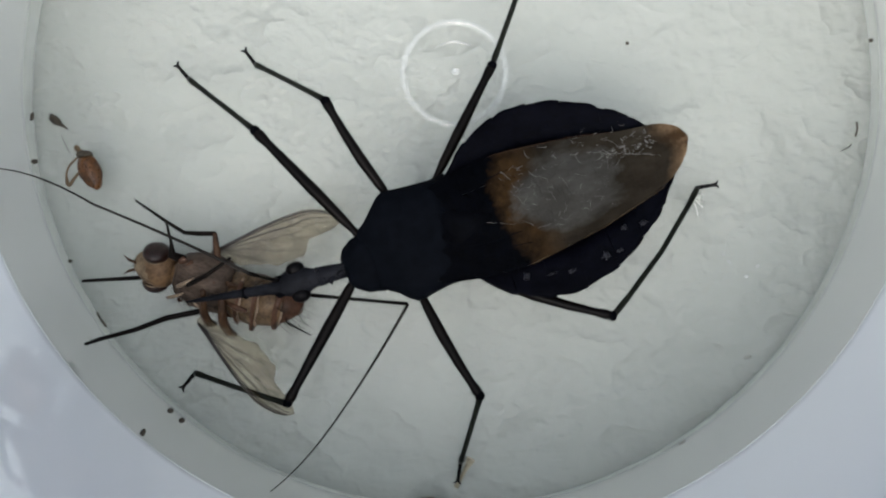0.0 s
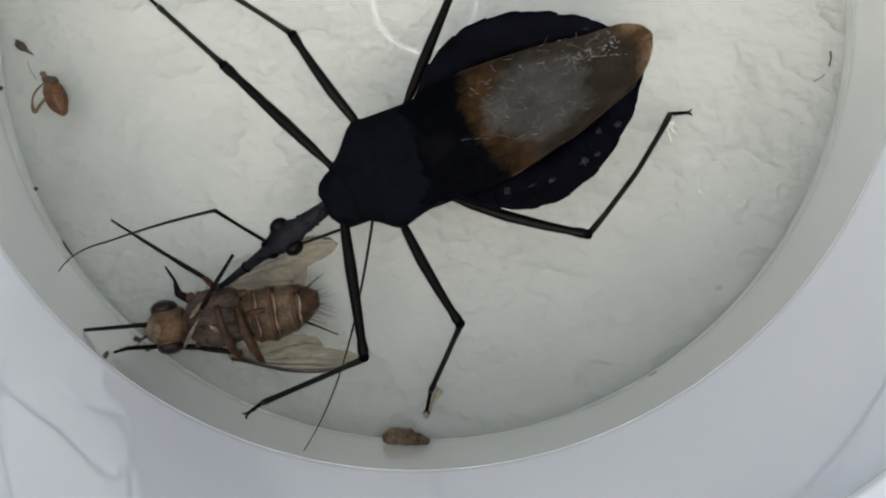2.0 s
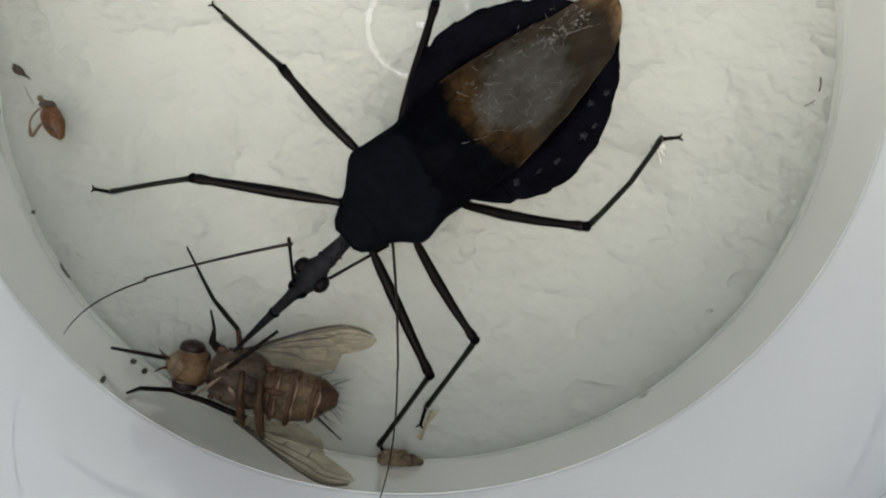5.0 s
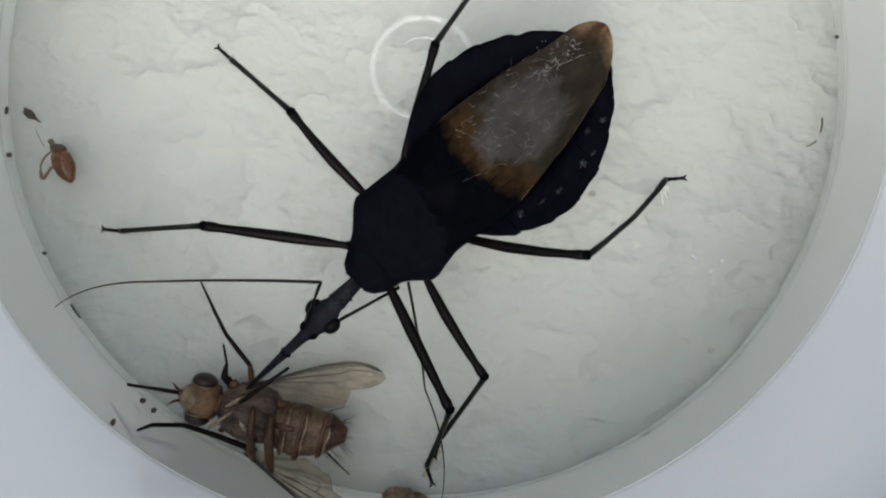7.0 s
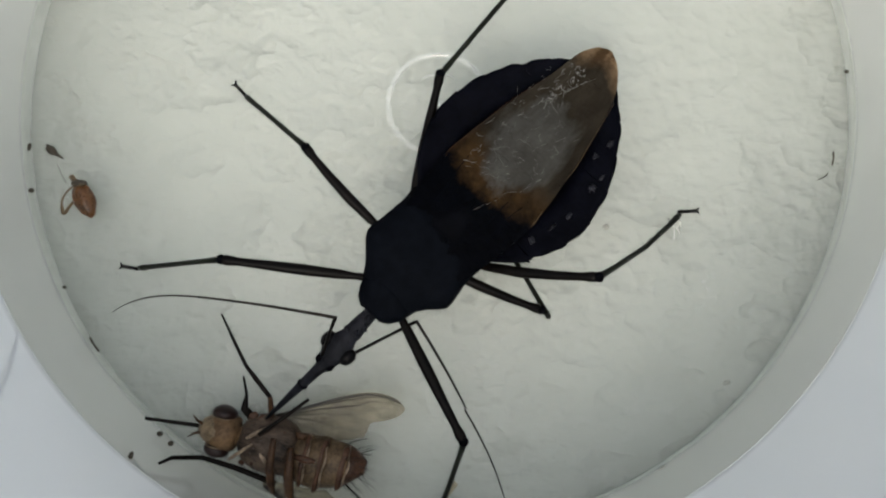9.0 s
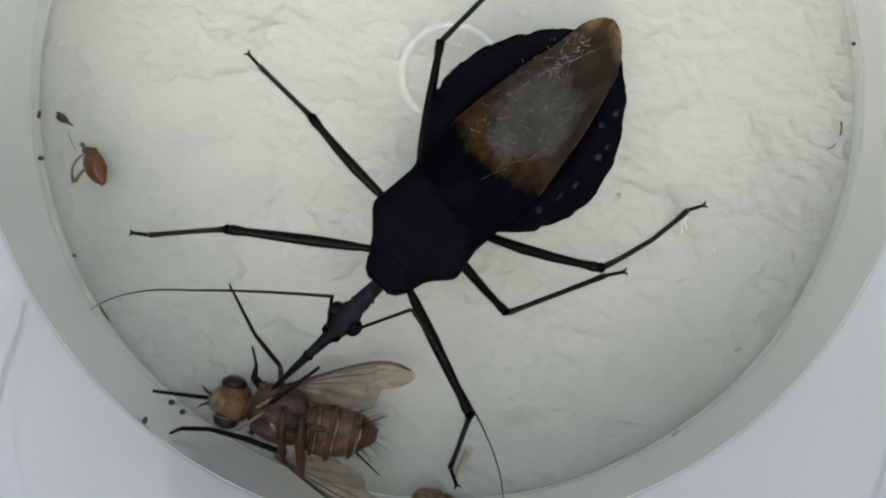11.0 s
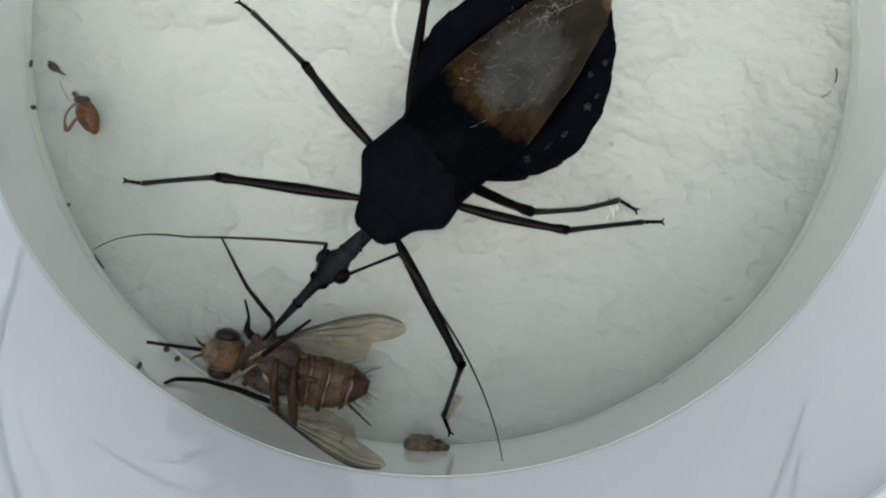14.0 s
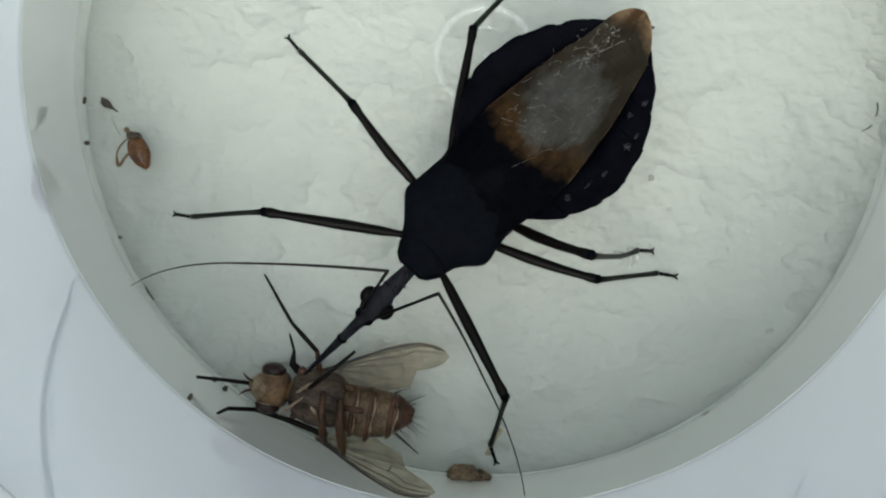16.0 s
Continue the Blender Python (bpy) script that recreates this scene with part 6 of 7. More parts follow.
    walk(bug_parts["left_hind tarsus"], [
        (0, bone((-17.42, 2.01, -4.06), (-18.49, 2.19, -4.44))),
        (0.5, bone((-17.50, 2.10, -3.77), (-18.58, 2.30, -4.14))),
        (1, bone((-17.35, 2.14, -4.39), (-18.41, 2.37, -4.79))),
        (1.5, bone((-17.17, 2.48, -4.15), (-18.22, 2.76, -4.53))),
        (2, bone((-16.96, 3.10, -3.88), (-17.99, 3.46, -4.23))),
        (2.5, bone((-16.82, 3.39, -4.10), (-17.87, 3.68, -4.46))),
        (3, bone((-16.55, 3.63, -4.22), (-17.57, 4.02, -4.58))),
        (3.5, bone((-16.35, 4.08, -3.94), (-17.34, 4.56, -4.28))),
        (4, bone((-15.84, 4.93, -3.86), (-16.80, 5.47, -4.19))),
        (6.5, bone((-14.54, 6.85, -3.76), (-15.43, 7.49, -4.11))),
        (7, bone((-14.43, 7.08, -3.66), (-15.30, 7.75, -4.01))),
        (7.5, bone((-14.30, 7.19, -3.89), (-15.15, 7.87, -4.26))),
        (8, bone((-14.24, 7.29, -3.44), (-15.06, 8.02, -3.77))),
        (8.5, bone((-14.22, 7.48, -3.90), (-15.02, 8.21, -4.26))),
        (11, bone((-13.40, 8.78, -4.16), (-14.35, 9.32, -4.53))),
        (11.5, bone((-10.55, 10.30, -4.24), (-11.28, 11.11, -4.62))),
        (12, bone((-9.59, 10.40, -4.44), (-9.81, 11.48, -4.77))),
        (12.5, bone((-9.73, 10.12, -4.22), (-10.43, 10.94, -4.62))),
        (13, bone((-9.96, 9.88, -4.21), (-10.51, 10.74, -4.75))),
        (13.5, bone((-9.89, 8.88, -3.87), (-10.27, 9.76, -4.51))),
        (14, bone((-9.74, 7.86, -3.53), (-10.03, 8.93, -3.84))),
        (14.5, bone((-8.07, 7.57, -3.67), (-8.58, 8.54, -4.01))),
        (15, bone((-8.66, 9.17, -3.73), (-9.31, 9.98, -4.23))),
        (15.5, bone((-8.45, 8.65, -3.81), (-9.04, 9.42, -4.43))),
        (16, bone((-8.64, 7.71, -4.01), (-9.27, 8.40, -4.69))),
    ])
    walk(bug_parts["head"], [
        (0, bone((-0.15, 0.00, -0.35), (3.81, -0.40, -0.71))),
        (0.5, bone((-0.15, 0.00, -0.35), (3.83, -0.33, -0.61))),
        (1, bone((-0.15, 0.00, -0.35), (3.85, -0.14, -0.43))),
        (1.5, bone((-0.15, 0.00, -0.35), (3.84, -0.08, -0.64))),
        (2, bone((-0.15, 0.00, -0.35), (3.76, 0.64, -0.91))),
        (2.5, bone((-0.15, 0.00, -0.35), (3.77, 0.69, -0.75))),
        (3, bone((-0.15, 0.00, -0.35), (3.76, 0.79, -0.67))),
        (3.5, bone((-0.15, 0.00, -0.35), (3.74, 0.64, -1.01))),
        (4, bone((-0.15, 0.00, -0.35), (3.77, 0.50, -0.96))),
        (6.5, bone((-0.15, 0.00, -0.35), (3.82, 0.15, -0.82))),
        (7, bone((-0.15, 0.00, -0.35), (3.81, 0.07, -0.92))),
        (7.5, bone((-0.15, 0.00, -0.35), (3.81, 0.08, -0.93))),
        (8, bone((-0.15, 0.00, -0.35), (3.80, 0.04, -0.98))),
        (8.5, bone((-0.15, 0.00, -0.35), (3.82, 0.07, -0.83))),
        (11, bone((-0.15, 0.00, -0.35), (3.79, -0.07, -1.03))),
        (11.5, bone((-0.15, 0.00, -0.35), (3.82, 0.04, -0.84))),
        (12, bone((-0.15, 0.00, -0.35), (3.78, -0.10, -1.09))),
        (12.5, bone((-0.15, 0.00, -0.35), (3.78, -0.14, -1.07))),
        (13, bone((-0.15, 0.00, -0.35), (3.79, -0.20, -1.00))),
        (13.5, bone((-0.15, 0.00, -0.35), (3.78, -0.20, -1.06))),
        (14, bone((-0.15, 0.00, -0.35), (3.77, -0.20, -1.10))),
        (14.5, bone((-0.15, 0.00, -0.35), (3.79, -0.06, -1.02))),
        (15, bone((-0.15, 0.00, -0.35), (3.79, -0.16, -1.03))),
        (15.5, bone((-0.15, 0.00, -0.35), (3.79, -0.11, -1.05))),
        (16, bone((-0.15, 0.00, -0.35), (3.78, -0.03, -1.08))),
    ])
    walk(bug_parts["rostrum"], [
        (0, bone((3.81, -0.40, -0.71), (9.35, -1.49, -2.46))),
        (0.5, bone((3.83, -0.33, -0.61), (8.91, -1.66, -2.40))),
        (1, bone((3.85, -0.14, -0.43), (8.89, -1.62, -2.04))),
        (1.2, bone((3.85, -0.13, -0.48), (8.60, -1.35, -2.06))),
        (1.5, bone((3.84, -0.08, -0.64), (6.85, -0.14, -2.27))),
        (2, bone((3.76, 0.64, -0.91), (6.70, 0.95, -2.86))),
        (2.5, bone((3.77, 0.69, -0.75), (7.62, 1.27, -2.68))),
        (3, bone((3.76, 0.79, -0.67), (8.12, 1.53, -2.59))),
        (3.5, bone((3.74, 0.64, -1.01), (8.04, 1.34, -3.00))),
        (4, bone((3.77, 0.50, -0.96), (7.90, 0.98, -3.00))),
        (6.5, bone((3.82, 0.15, -0.82), (8.12, -0.03, -2.89))),
        (7, bone((3.81, 0.07, -0.92), (8.21, -0.15, -3.05))),
        (7.5, bone((3.81, 0.08, -0.93), (8.11, -0.21, -2.97))),
        (8, bone((3.80, 0.04, -0.98), (7.98, -0.05, -3.18))),
        (8.5, bone((3.82, 0.07, -0.83), (7.90, -0.13, -2.87))),
        (11, bone((3.79, -0.07, -1.03), (7.79, -0.43, -3.03))),
        (11.5, bone((3.82, 0.04, -0.84), (7.75, -0.23, -2.81))),
        (12, bone((3.78, -0.10, -1.09), (7.76, -0.44, -3.06))),
        (12.5, bone((3.78, -0.14, -1.07), (7.85, -0.50, -3.12))),
        (13, bone((3.79, -0.20, -1.00), (7.81, -0.47, -3.01))),
        (13.5, bone((3.78, -0.20, -1.06), (7.81, -0.42, -3.09))),
        (14, bone((3.77, -0.20, -1.10), (7.81, -0.38, -3.15))),
        (14.5, bone((3.79, -0.06, -1.02), (7.83, -0.24, -3.02))),
        (15, bone((3.79, -0.16, -1.03), (7.84, -0.25, -3.09))),
        (15.5, bone((3.79, -0.11, -1.05), (7.82, -0.29, -3.12))),
        (16, bone((3.78, -0.03, -1.08), (7.79, -0.30, -3.19))),
    ])
    walk(bug_parts["right scape"], [
        (0, bone((3.49, -0.67, -0.68), (3.69, -1.13, 3.83))),
        (0.5, bone((3.51, -0.60, -0.59), (3.96, -1.07, 3.95))),
        (1, bone((3.54, -0.43, -0.43), (2.34, -0.71, 4.04))),
        (1.5, bone((3.53, -0.37, -0.62), (-0.11, -0.44, 2.19))),
        (1.75, bone((3.52, -0.04, -0.75), (1.80, -1.08, 3.39))),
        (2, bone((3.51, 0.30, -0.87), (4.22, -1.40, 3.35))),
        (2.5, bone((3.53, 0.34, -0.72), (3.37, -1.44, 3.52))),
        (3, bone((3.52, 0.44, -0.64), (2.26, -1.31, 3.42))),
        (3.5, bone((3.50, 0.29, -0.96), (1.02, -1.25, 2.59))),
        (4, bone((3.52, 0.16, -0.91), (2.39, -1.14, 3.35))),
        (6.5, bone((3.53, -0.16, -0.79), (1.16, -0.84, 3.09))),
        (7, bone((3.52, -0.23, -0.88), (1.21, -0.84, 3.06))),
        (7.5, bone((3.52, -0.22, -0.89), (1.15, -0.80, 3.01))),
        (8, bone((3.51, -0.26, -0.93), (1.34, -0.83, 3.09))),
        (8.5, bone((3.53, -0.24, -0.79), (1.19, -0.72, 3.14))),
        (11, bone((3.49, -0.37, -0.98), (1.96, -0.82, 3.33))),
        (11.5, bone((3.53, -0.26, -0.80), (1.87, -0.69, 3.47))),
        (12, bone((3.48, -0.40, -1.03), (1.88, -0.74, 3.27))),
        (12.5, bone((3.48, -0.43, -1.02), (2.06, -0.70, 3.35))),
        (13, bone((3.48, -0.49, -0.95), (1.80, -0.62, 3.33))),
        (13.5, bone((3.47, -0.48, -1.00), (1.81, -0.63, 3.28))),
        (14, bone((3.46, -0.48, -1.05), (1.80, -0.61, 3.24))),
        (14.5, bone((3.49, -0.36, -0.97), (1.59, -0.65, 3.21))),
        (15, bone((3.48, -0.44, -0.98), (1.80, -0.68, 3.30))),
        (15.5, bone((3.48, -0.40, -1.00), (1.47, -0.53, 3.13))),
        (16, bone((3.48, -0.33, -1.03), (1.00, -0.46, 2.84))),
    ])
    walk(bug_parts["right flagellum"], [
        (0, bone((3.69, -1.13, 3.83), (9.05, -6.20, 3.23))),
        (0.5, bone((3.96, -1.07, 3.95), (9.26, -6.18, 3.20))),
        (1, bone((2.34, -0.71, 4.04), (7.17, -6.24, 3.16))),
        (1.5, bone((-0.11, -0.44, 2.19), (5.96, -4.52, 1.07))),
        (2, bone((4.22, -1.40, 3.35), (10.13, -3.03, -0.79))),
        (2.5, bone((3.37, -1.44, 3.52), (9.79, -3.35, 0.38))),
        (3, bone((2.26, -1.31, 3.42), (8.99, -3.82, 1.63))),
        (3.5, bone((1.02, -1.25, 2.59), (7.83, -3.90, 1.41))),
        (4, bone((2.39, -1.14, 3.35), (8.63, -3.77, 0.37))),
        (6.5, bone((1.16, -0.84, 3.09), (6.86, -5.54, 2.59))),
        (7, bone((1.21, -0.84, 3.06), (6.48, -6.01, 2.55))),
        (7.5, bone((1.15, -0.80, 3.01), (5.93, -6.20, 1.35))),
        (8, bone((1.34, -0.83, 3.09), (5.70, -6.29, 0.64))),
        (8.5, bone((1.19, -0.72, 3.14), (5.26, -6.29, 0.45))),
        (11, bone((1.96, -0.82, 3.33), (6.43, -6.03, 0.57))),
        (11.5, bone((1.87, -0.69, 3.47), (6.41, -5.87, 0.78))),
        (12, bone((1.88, -0.74, 3.27), (6.38, -5.99, 0.64))),
        (12.5, bone((2.06, -0.70, 3.35), (6.52, -5.94, 0.62))),
        (13, bone((1.80, -0.62, 3.33), (6.23, -5.87, 0.58))),
        (13.5, bone((1.81, -0.63, 3.28), (6.21, -5.88, 0.48))),
        (14, bone((1.80, -0.61, 3.24), (6.18, -5.87, 0.43))),
        (14.5, bone((1.59, -0.65, 3.21), (6.22, -5.87, 0.73))),
        (15, bone((1.80, -0.68, 3.30), (6.45, -5.98, 1.05))),
        (15.5, bone((1.47, -0.53, 3.13), (6.12, -5.89, 1.02))),
        (16, bone((1.00, -0.46, 2.84), (5.64, -5.89, 0.89))),
    ])
    walk(bug_parts["right lash"], [
        (0, bone((9.05, -6.20, 3.23), (13.57, -9.59, 2.45))),
        (0.5, bone((9.26, -6.18, 3.20), (13.75, -9.63, 2.52))),
        (1, bone((7.17, -6.24, 3.16), (11.25, -9.60, 1.02))),
        (1.5, bone((5.96, -4.52, 1.07), (10.99, -6.45, -0.79))),
        (2, bone((10.13, -3.03, -0.79), (14.53, -3.22, -4.42))),
        (2.5, bone((9.79, -3.35, 0.38), (14.72, -3.68, -2.46))),
        (3, bone((8.99, -3.82, 1.63), (14.29, -4.60, -0.32))),
        (3.5, bone((7.83, -3.90, 1.41), (12.90, -4.67, -1.08))),
        (4, bone((8.63, -3.77, 0.37), (13.67, -4.13, -2.28))),
        (6.5, bone((6.86, -5.54, 2.59), (11.73, -8.12, 1.16))),
        (7, bone((6.48, -6.01, 2.55), (11.01, -8.76, 0.45))),
        (7.5, bone((5.93, -6.20, 1.35), (10.37, -9.20, -0.59))),
        (8, bone((5.70, -6.29, 0.64), (9.84, -9.24, -1.93))),
        (8.5, bone((5.26, -6.29, 0.45), (9.28, -9.34, -2.20))),
        (11, bone((6.43, -6.03, 0.57), (10.74, -9.30, -1.22))),
        (11.5, bone((6.41, -5.87, 0.78), (10.74, -9.15, -0.96))),
        (12, bone((6.38, -5.99, 0.64), (10.72, -9.24, -1.11))),
        (12.5, bone((6.52, -5.94, 0.62), (10.75, -9.21, -1.34))),
        (13, bone((6.23, -5.87, 0.58), (10.27, -9.35, -1.44))),
        (13.5, bone((6.21, -5.88, 0.48), (10.19, -9.34, -1.67))),
        (14, bone((6.18, -5.87, 0.43), (10.10, -9.33, -1.84))),
        (14.5, bone((6.22, -5.87, 0.73), (10.52, -9.05, -1.23))),
        (15, bone((6.45, -5.98, 1.05), (10.59, -9.31, -1.01))),
        (15.5, bone((6.12, -5.89, 1.02), (10.48, -9.24, -0.49))),
        (16, bone((5.64, -5.89, 0.89), (10.23, -9.13, -0.07))),
    ])
    walk(bug_parts["left scape"], [
        (0, bone((2.36, 0.48, -0.73), (-1.80, 2.44, -0.92))),
        (0.5, bone((2.35, 0.50, -0.63), (-1.89, 2.26, -0.77))),
        (1, bone((2.19, 0.64, -0.52), (-2.15, 2.14, -0.81))),
        (1.5, bone((2.88, 0.40, -0.61), (-1.30, 1.95, -0.80))),
        (2, bone((3.42, 0.89, -0.87), (-1.35, 1.42, -0.92))),
        (2.5, bone((3.42, 0.93, -0.72), (-1.25, 1.34, -0.88))),
        (3, bone((3.41, 1.03, -0.64), (-1.14, 1.58, -0.22))),
        (3.5, bone((3.40, 0.88, -0.96), (-1.28, 1.32, -1.01))),
        (4, bone((3.44, 0.76, -0.91), (-1.18, 1.36, -0.97))),
        (6.5, bone((3.51, 0.44, -0.79), (-1.44, 1.63, -0.83))),
        (7, bone((3.51, 0.37, -0.88), (-1.38, 1.71, -0.87))),
        (7.5, bone((3.50, 0.38, -0.89), (-1.28, 1.75, -0.95))),
        (8, bone((3.50, 0.34, -0.93), (-1.11, 1.76, -0.89))),
        (8.5, bone((3.52, 0.36, -0.79), (-1.05, 1.80, -0.91))),
        (11, bone((3.50, 0.23, -0.98), (0.08, 1.99, 1.54))),
        (11.5, bone((3.52, 0.34, -0.80), (-0.06, 2.10, 1.48))),
        (12, bone((3.49, 0.20, -1.03), (-0.01, 2.01, 1.33))),
        (12.5, bone((3.50, 0.17, -1.02), (0.14, 2.04, 1.51))),
        (13, bone((3.51, 0.11, -0.95), (-0.04, 1.88, 1.38))),
        (13.5, bone((3.50, 0.12, -1.01), (-0.03, 1.87, 1.36))),
        (14, bone((3.49, 0.12, -1.05), (-0.03, 1.87, 1.33))),
        (14.5, bone((3.50, 0.24, -0.97), (-0.01, 1.95, 1.47))),
        (15, bone((3.51, 0.16, -0.98), (0.22, 1.82, 1.78))),
        (15.5, bone((3.50, 0.20, -1.00), (0.19, 1.83, 1.75))),
        (16, bone((3.49, 0.27, -1.03), (0.16, 1.86, 1.72))),
    ])
    walk(bug_parts["left flagellum"], [
        (0, bone((-1.80, 2.44, -0.92), (2.80, 6.07, -2.23))),
        (0.5, bone((-1.89, 2.26, -0.77), (1.98, 6.81, -1.38))),
        (1, bone((-2.15, 2.14, -0.81), (2.83, 5.13, -2.33))),
        (1.5, bone((-1.30, 1.95, -0.80), (3.28, 5.72, -1.75))),
        (2, bone((-1.35, 1.42, -0.92), (2.16, 5.83, -2.98))),
        (2.5, bone((-1.25, 1.34, -0.88), (2.57, 5.81, -2.06))),
        (3, bone((-1.14, 1.58, -0.22), (2.53, 5.76, -2.48))),
        (3.5, bone((-1.28, 1.32, -1.01), (2.34, 6.02, -1.88))),
        (4, bone((-1.18, 1.36, -0.97), (2.40, 6.14, -0.35))),
        (6.5, bone((-1.44, 1.63, -0.83), (2.19, 6.21, -2.22))),
        (7, bone((-1.38, 1.71, -0.87), (1.84, 6.13, -3.34))),
        (7.5, bone((-1.28, 1.75, -0.95), (1.39, 6.21, -3.94))),
        (8, bone((-1.11, 1.76, -0.89), (1.03, 6.34, -4.11))),
        (8.5, bone((-1.05, 1.80, -0.91), (0.73, 6.54, -4.12))),
        (11, bone((0.08, 1.99, 1.54), (1.48, 7.05, -1.36))),
        (11.5, bone((-0.06, 2.10, 1.48), (1.38, 7.16, -1.40))),
        (12, bone((-0.01, 2.01, 1.33), (1.51, 7.06, -1.53))),
        (12.5, bone((0.14, 2.04, 1.51), (1.59, 7.11, -1.35))),
        (13, bone((-0.04, 1.88, 1.38), (1.27, 6.97, -1.52))),
        (13.5, bone((-0.03, 1.87, 1.36), (1.25, 6.98, -1.51))),
        (14, bone((-0.03, 1.87, 1.33), (1.21, 7.03, -1.46))),
        (14.5, bone((-0.01, 1.95, 1.47), (1.63, 6.60, -1.96))),
        (15, bone((0.22, 1.82, 1.78), (1.80, 6.38, -1.78))),
        (15.5, bone((0.19, 1.83, 1.75), (1.76, 6.38, -1.83))),
        (16, bone((0.16, 1.86, 1.72), (1.72, 6.40, -1.87))),
    ])
    walk(bug_parts["left lash"], [
        (0, bone((2.80, 6.07, -2.23), (9.07, 9.12, -2.85))),
        (0.5, bone((1.98, 6.81, -1.38), (7.60, 10.95, -1.85))),
        (1, bone((2.83, 5.13, -2.33), (9.08, 7.08, 0.14))),
        (1.5, bone((3.28, 5.72, -1.75), (9.56, 8.10, -3.72))),
        (2, bone((2.16, 5.83, -2.98), (7.29, 10.18, -1.05))),
        (2.5, bone((2.57, 5.81, -2.06), (8.30, 9.46, -3.74))),
        (3, bone((2.53, 5.76, -2.48), (7.80, 10.11, -0.99))),
        (3.5, bone((2.34, 6.02, -1.88), (7.64, 10.53, -2.63))),
        (4, bone((2.40, 6.14, -0.35), (7.94, 10.25, -1.50))),
        (6.5, bone((2.19, 6.21, -2.22), (4.02, 8.73, 4.05))),
        (7, bone((1.84, 6.13, -3.34), (4.09, 9.59, 2.32))),
        (7.5, bone((1.39, 6.21, -3.94), (3.45, 10.34, 1.32))),
        (8, bone((1.03, 6.34, -4.11), (2.79, 10.61, 1.15))),
        (8.5, bone((0.73, 6.54, -4.12), (2.65, 11.03, 0.89))),
        (11, bone((1.48, 7.05, -1.36), (4.42, 12.34, -4.89))),
        (11.5, bone((1.38, 7.16, -1.40), (4.37, 12.69, -4.48))),
        (12, bone((1.51, 7.06, -1.53), (4.94, 12.92, -3.26))),
        (12.5, bone((1.59, 7.11, -1.35), (5.00, 13.00, -2.98))),
        (13, bone((1.27, 6.97, -1.52), (4.86, 12.98, -1.43))),
        (13.5, bone((1.25, 6.98, -1.51), (4.73, 13.05, -1.77))),
        (14, bone((1.21, 7.03, -1.46), (4.59, 13.11, -2.22))),
        (14.5, bone((1.63, 6.60, -1.96), (4.50, 12.96, -1.47))),
        (15, bone((1.80, 6.38, -1.78), (4.66, 12.74, -1.13))),
        (15.5, bone((1.76, 6.38, -1.83), (4.90, 12.63, -1.70))),
        (16, bone((1.72, 6.40, -1.87), (5.10, 12.52, -2.25))),
    ])
    walk(fly, [
        (0, mm(-11.30, -10.93, 1.55, -36, 0, 163.9)),
        (0.5, mm(-11.29, -10.92, 1.55, -36, 0, 166.2)),
        (1, mm(-11.21, -10.91, 1.55, -36, 0, 164.1)),
        (1.2, mm(-11.08, -11.28, 1.55, -36, 0, 166.0)),
        (1.5, mm(-10.37, -13.40, 1.55, 0, 0, 176.9)),
        (2, mm(-8.94, -15.89, 1.55, 0, 0, 191.0)),
        (2.5, mm(-8.80, -16.40, 1.55, 0, 0, 186.4)),
        (3, mm(-8.59, -17.56, 1.55, 0, 0, 168.5)),
        (3.5, mm(-8.13, -17.91, 1.55, 0, 0, 170.7)),
        (4, mm(-7.83, -18.24, 1.55, 0, 0, 169.5)),
        (6.5, mm(-7.62, -17.98, 1.55, 0, 0, 166.3)),
        (7, mm(-7.52, -17.91, 1.55, 0, 0, 166.2)),
        (7.5, mm(-7.44, -17.96, 1.55, 0, 0, 166.9)),
        (8, mm(-7.39, -17.89, 1.55, 0, 0, 166.9)),
        (8.5, mm(-7.34, -17.85, 1.55, 0, 0, 166.2)),
        (11, mm(-7.55, -17.97, 1.55, 0, 0, 167.0)),
        (11.5, mm(-7.53, -18.04, 1.55, 0, 0, 168.1)),
        (12, mm(-7.59, -18.05, 1.55, 0, 0, 167.1)),
        (12.5, mm(-7.58, -18.01, 1.55, 0, 0, 169.2)),
        (13, mm(-7.63, -18.02, 1.55, 0, 0, 168.2)),
        (13.5, mm(-7.61, -18.13, 1.55, 0, 0, 167.6)),
        (14, mm(-7.57, -18.24, 1.55, 0, 0, 167.0)),
        (14.5, mm(-7.51, -18.05, 1.55, 0, 0, 170.2)),
        (15, mm(-7.46, -18.11, 1.55, 0, 0, 170.3)),
        (15.5, mm(-7.42, -18.13, 1.55, 0, 0, 170.4)),
        (16, mm(-7.52, -18.26, 1.55, 0, 0, 169.4)),
    ])
    walk(fly_parts["upper coxa"], [
        (0, bone((0.53, -1.16, -0.04), (1.14, -2.42, -0.80))),
        (0.5, bone((0.71, -1.34, -0.17), (1.18, -2.66, -0.94))),
        (1, bone((0.73, -1.42, -0.23), (1.05, -2.97, -0.46))),
        (1.2, bone((0.55, -1.33, -0.16), (1.02, -2.65, -0.93))),
        (1.5, bone((0.90, -1.56, 0.65), (0.79, -2.64, 1.83))),
        (2, bone((0.75, -1.37, 0.65), (0.88, -2.02, 2.11))),
        (2.5, bone((1.25, -1.10, 0.10), (1.51, -2.44, 0.93))),
        (16, bone((1.25, -1.10, 0.10), (1.51, -2.44, 0.93))),
    ])
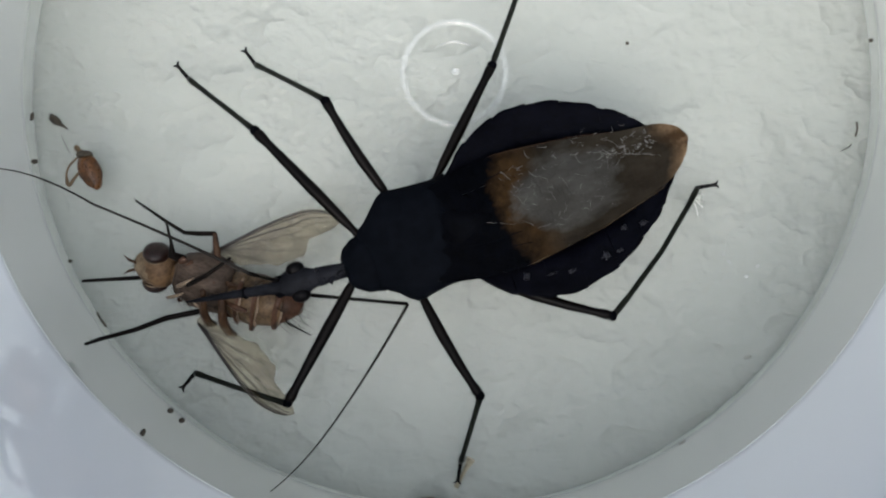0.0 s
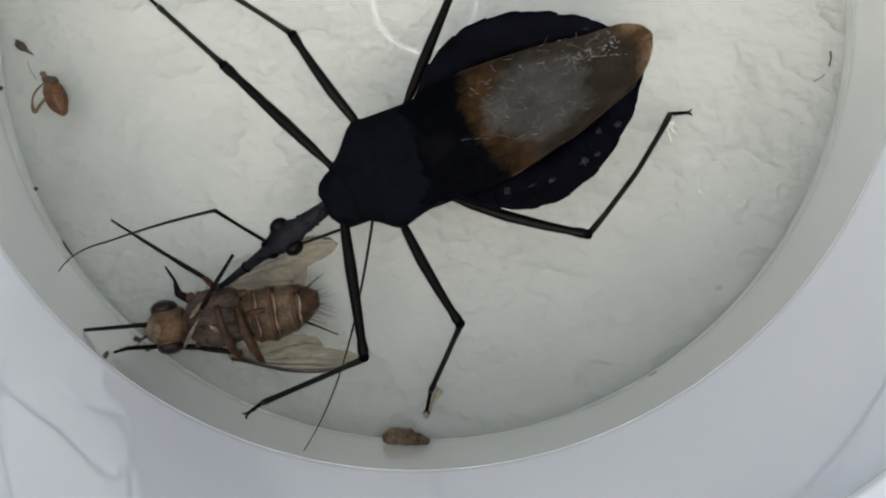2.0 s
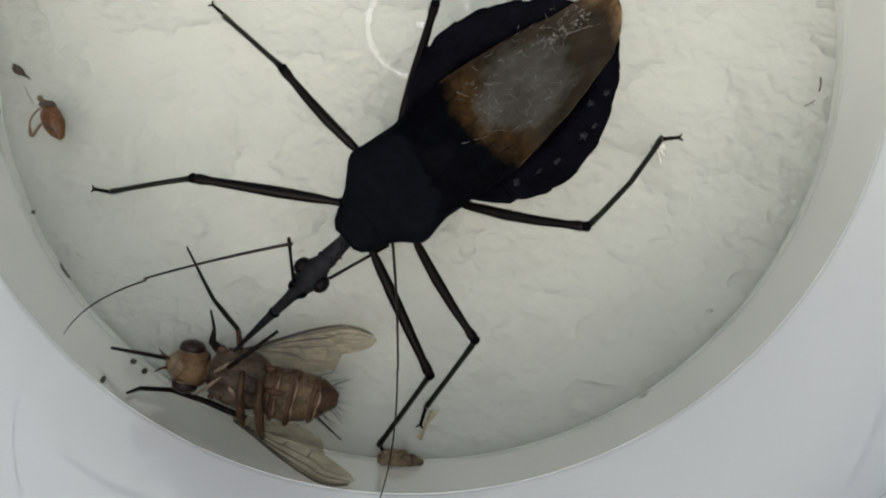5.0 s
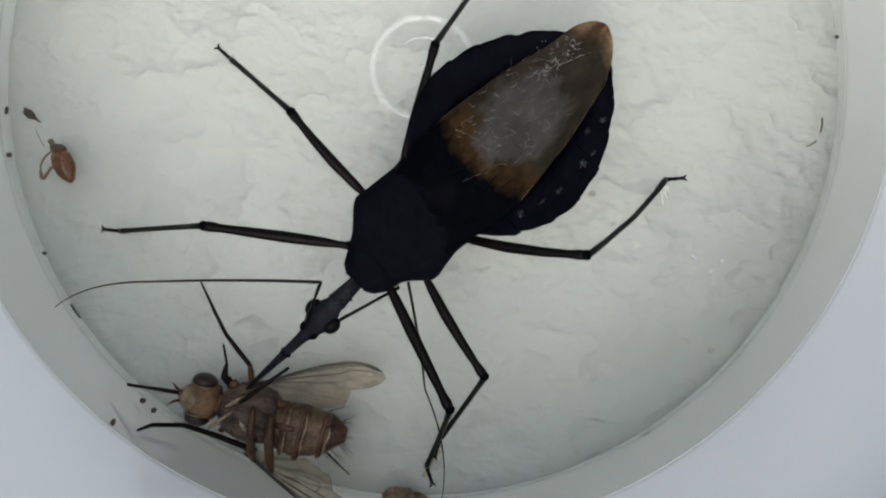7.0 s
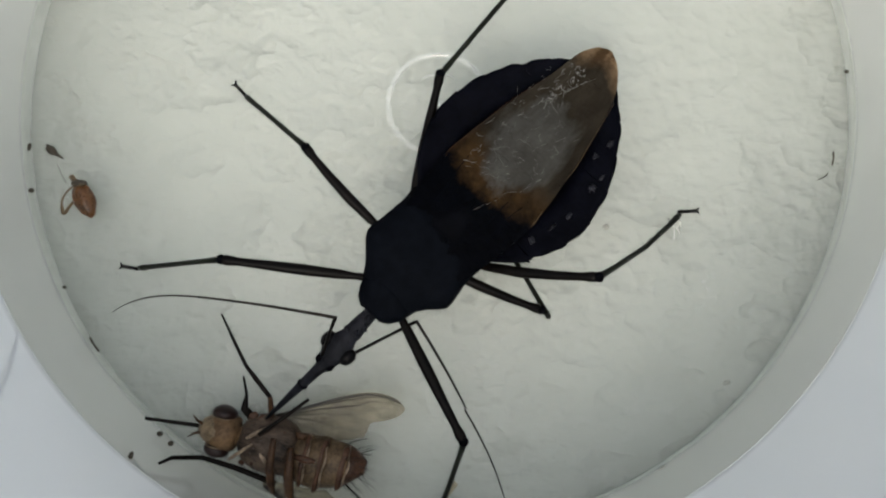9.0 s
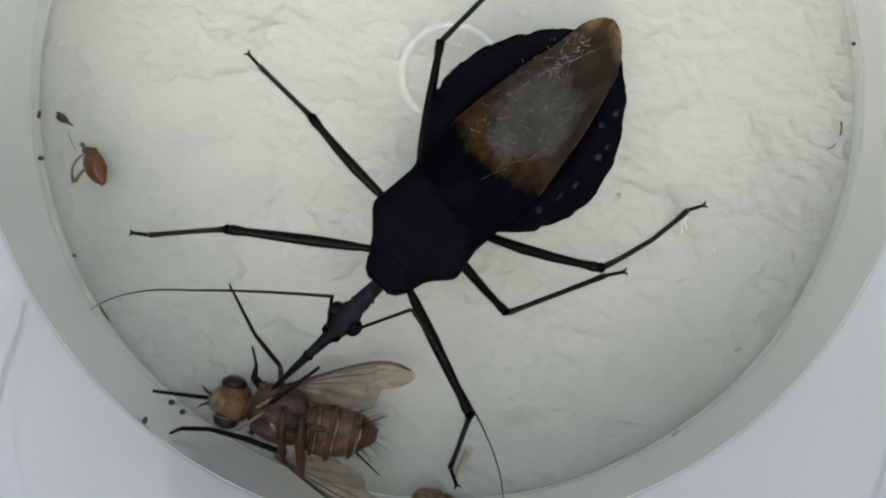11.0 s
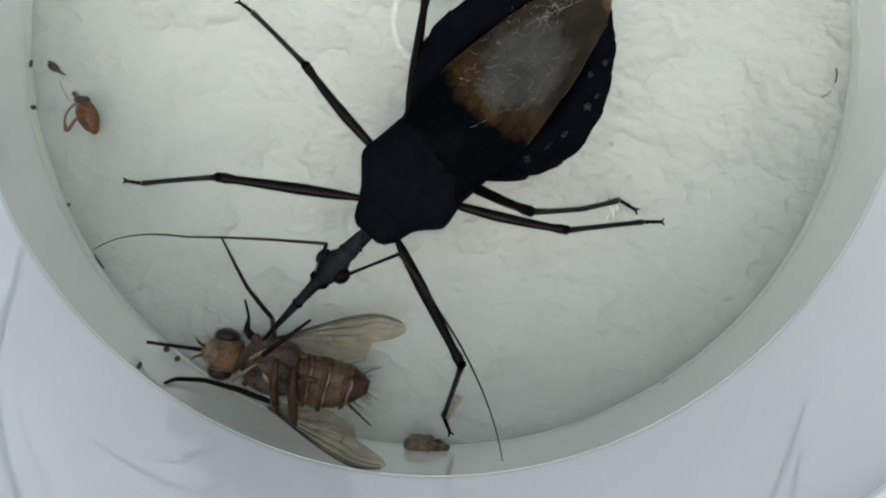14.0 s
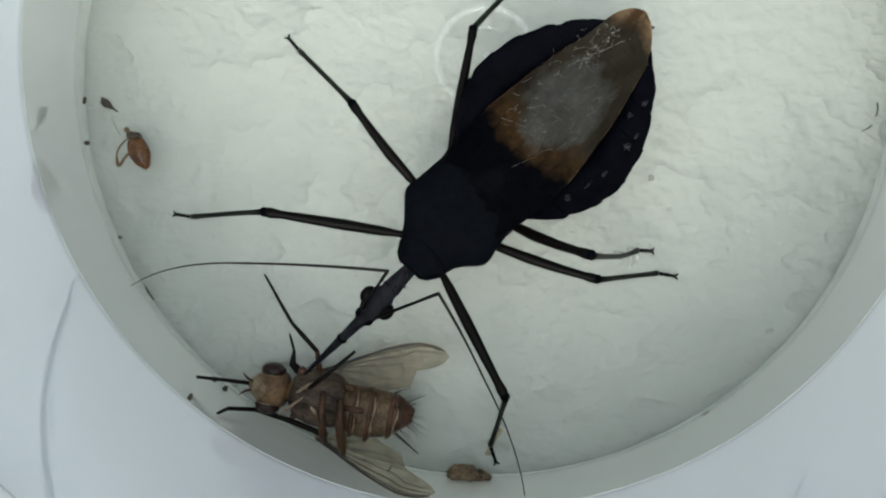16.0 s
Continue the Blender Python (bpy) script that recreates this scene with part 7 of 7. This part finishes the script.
    walk(fly_parts["upper femur"], [
        (0, bone((1.14, -2.42, -0.80), (2.89, -1.57, -1.24))),
        (0.5, bone((1.18, -2.66, -0.94), (2.83, -1.62, -1.38))),
        (1, bone((1.05, -2.97, -0.46), (2.73, -1.93, -0.79))),
        (1.2, bone((1.02, -2.65, -0.93), (2.90, -2.10, -1.33))),
        (1.5, bone((0.79, -2.64, 1.83), (2.65, -2.86, 1.14))),
        (2, bone((0.88, -2.02, 2.11), (2.40, -3.29, 1.77))),
        (2.5, bone((1.51, -2.44, 0.93), (3.12, -3.62, 0.72))),
        (16, bone((1.51, -2.44, 0.93), (3.12, -3.62, 0.72))),
    ])
    walk(fly_parts["upper tibia"], [
        (0, bone((2.89, -1.57, -1.24), (5.85, -2.09, -2.01))),
        (0.5, bone((2.83, -1.62, -1.38), (5.71, -2.65, -1.93))),
        (1, bone((2.73, -1.93, -0.79), (5.55, -2.73, -1.80))),
        (1.2, bone((2.90, -2.10, -1.33), (5.59, -2.62, -2.78))),
        (1.5, bone((2.65, -2.86, 1.14), (4.85, -4.80, 2.16))),
        (2, bone((2.40, -3.29, 1.77), (4.38, -5.40, 2.86))),
        (2.5, bone((3.12, -3.62, 0.72), (5.20, -5.75, -0.12))),
        (16, bone((3.12, -3.62, 0.72), (5.20, -5.75, -0.12))),
    ])
    walk(fly_parts["upper wing"], [(0, pose(0, 0, 0, 36) @ swing(1.3, -1.4, 13)), (1.2, pose(0, 0, 0, 36) @ swing(1.3, -1.4, 13)), (1.5, swing(1.3, -1.4, 10)), (2, swing(1.3, -1.4, -8)), (2.5, swing(1.3, -1.4, 0)), (16, swing(1.3, -1.4, 0))])
    walk(fly_parts["lower wing"], [(0, pose(0, 0, 0, 36) @ swing(1.0, 2.1, -14)), (1.2, pose(0, 0, 0, 36) @ swing(1.0, 2.1, -14)), (1.5, swing(1.0, 2.1, 0)), (16, swing(1.0, 2.1, 0))])
    walk(fly_parts["lower leg"], [(0, pose(0, 0, 0, 36) @ mm(0.3, -0.6, 0) @ swing(0.4, 1.9, 39)), (1.2, pose(0, 0, 0, 36) @ mm(0.3, -0.6, 0) @ swing(0.4, 1.9, 39)), (1.5, hinge(0.4, 2.0, -0.3, 4.8, 0)), (2, hinge(0.4, 2.0, -0.3, -8, 3.4)), (2.5, hinge(0.4, 2.0, -0.3, -7.6, 3)), (3, hinge(0.4, 2.0, -0.3, -1, 4)), (4, hinge(0.4, 2.0, -0.3, -1.7, 7)), (6.5, hinge(0.4, 2.0, -0.3, 2.9, 2)), (11, hinge(0.4, 2.0, -0.3, 2.5, 6)), (14, hinge(0.4, 2.0, -0.3, 2, 6)), (16, hinge(0.4, 2.0, -0.3, -1.6, 6))])
    walk(fly_parts["fore leg"], [(0, pose(0, 0, 0, 36) @ swing(2.3, -0.3, 18)), (1.2, pose(0, 0, 0, 36) @ swing(2.3, -0.3, 16)), (1.5, hinge(2.3, -0.3, -0.6, 7.3, 18.8)), (2, hinge(2.3, -0.3, -0.6, -9.9, 26.6)), (2.5, hinge(2.3, -0.3, -0.6, -8.8, 30)), (3, hinge(2.3, -0.3, -0.6, -3.9, 3.8)), (4, hinge(2.3, -0.3, -0.6, -5, 12)), (6.5, hinge(2.3, -0.3, -0.6, 1, 0)), (11, hinge(2.3, -0.3, -0.6, 0.4, 12)), (14, hinge(2.3, -0.3, -0.6, 0, 12)), (16, hinge(2.3, -0.3, -0.6, -1.7, 13))])


motions()
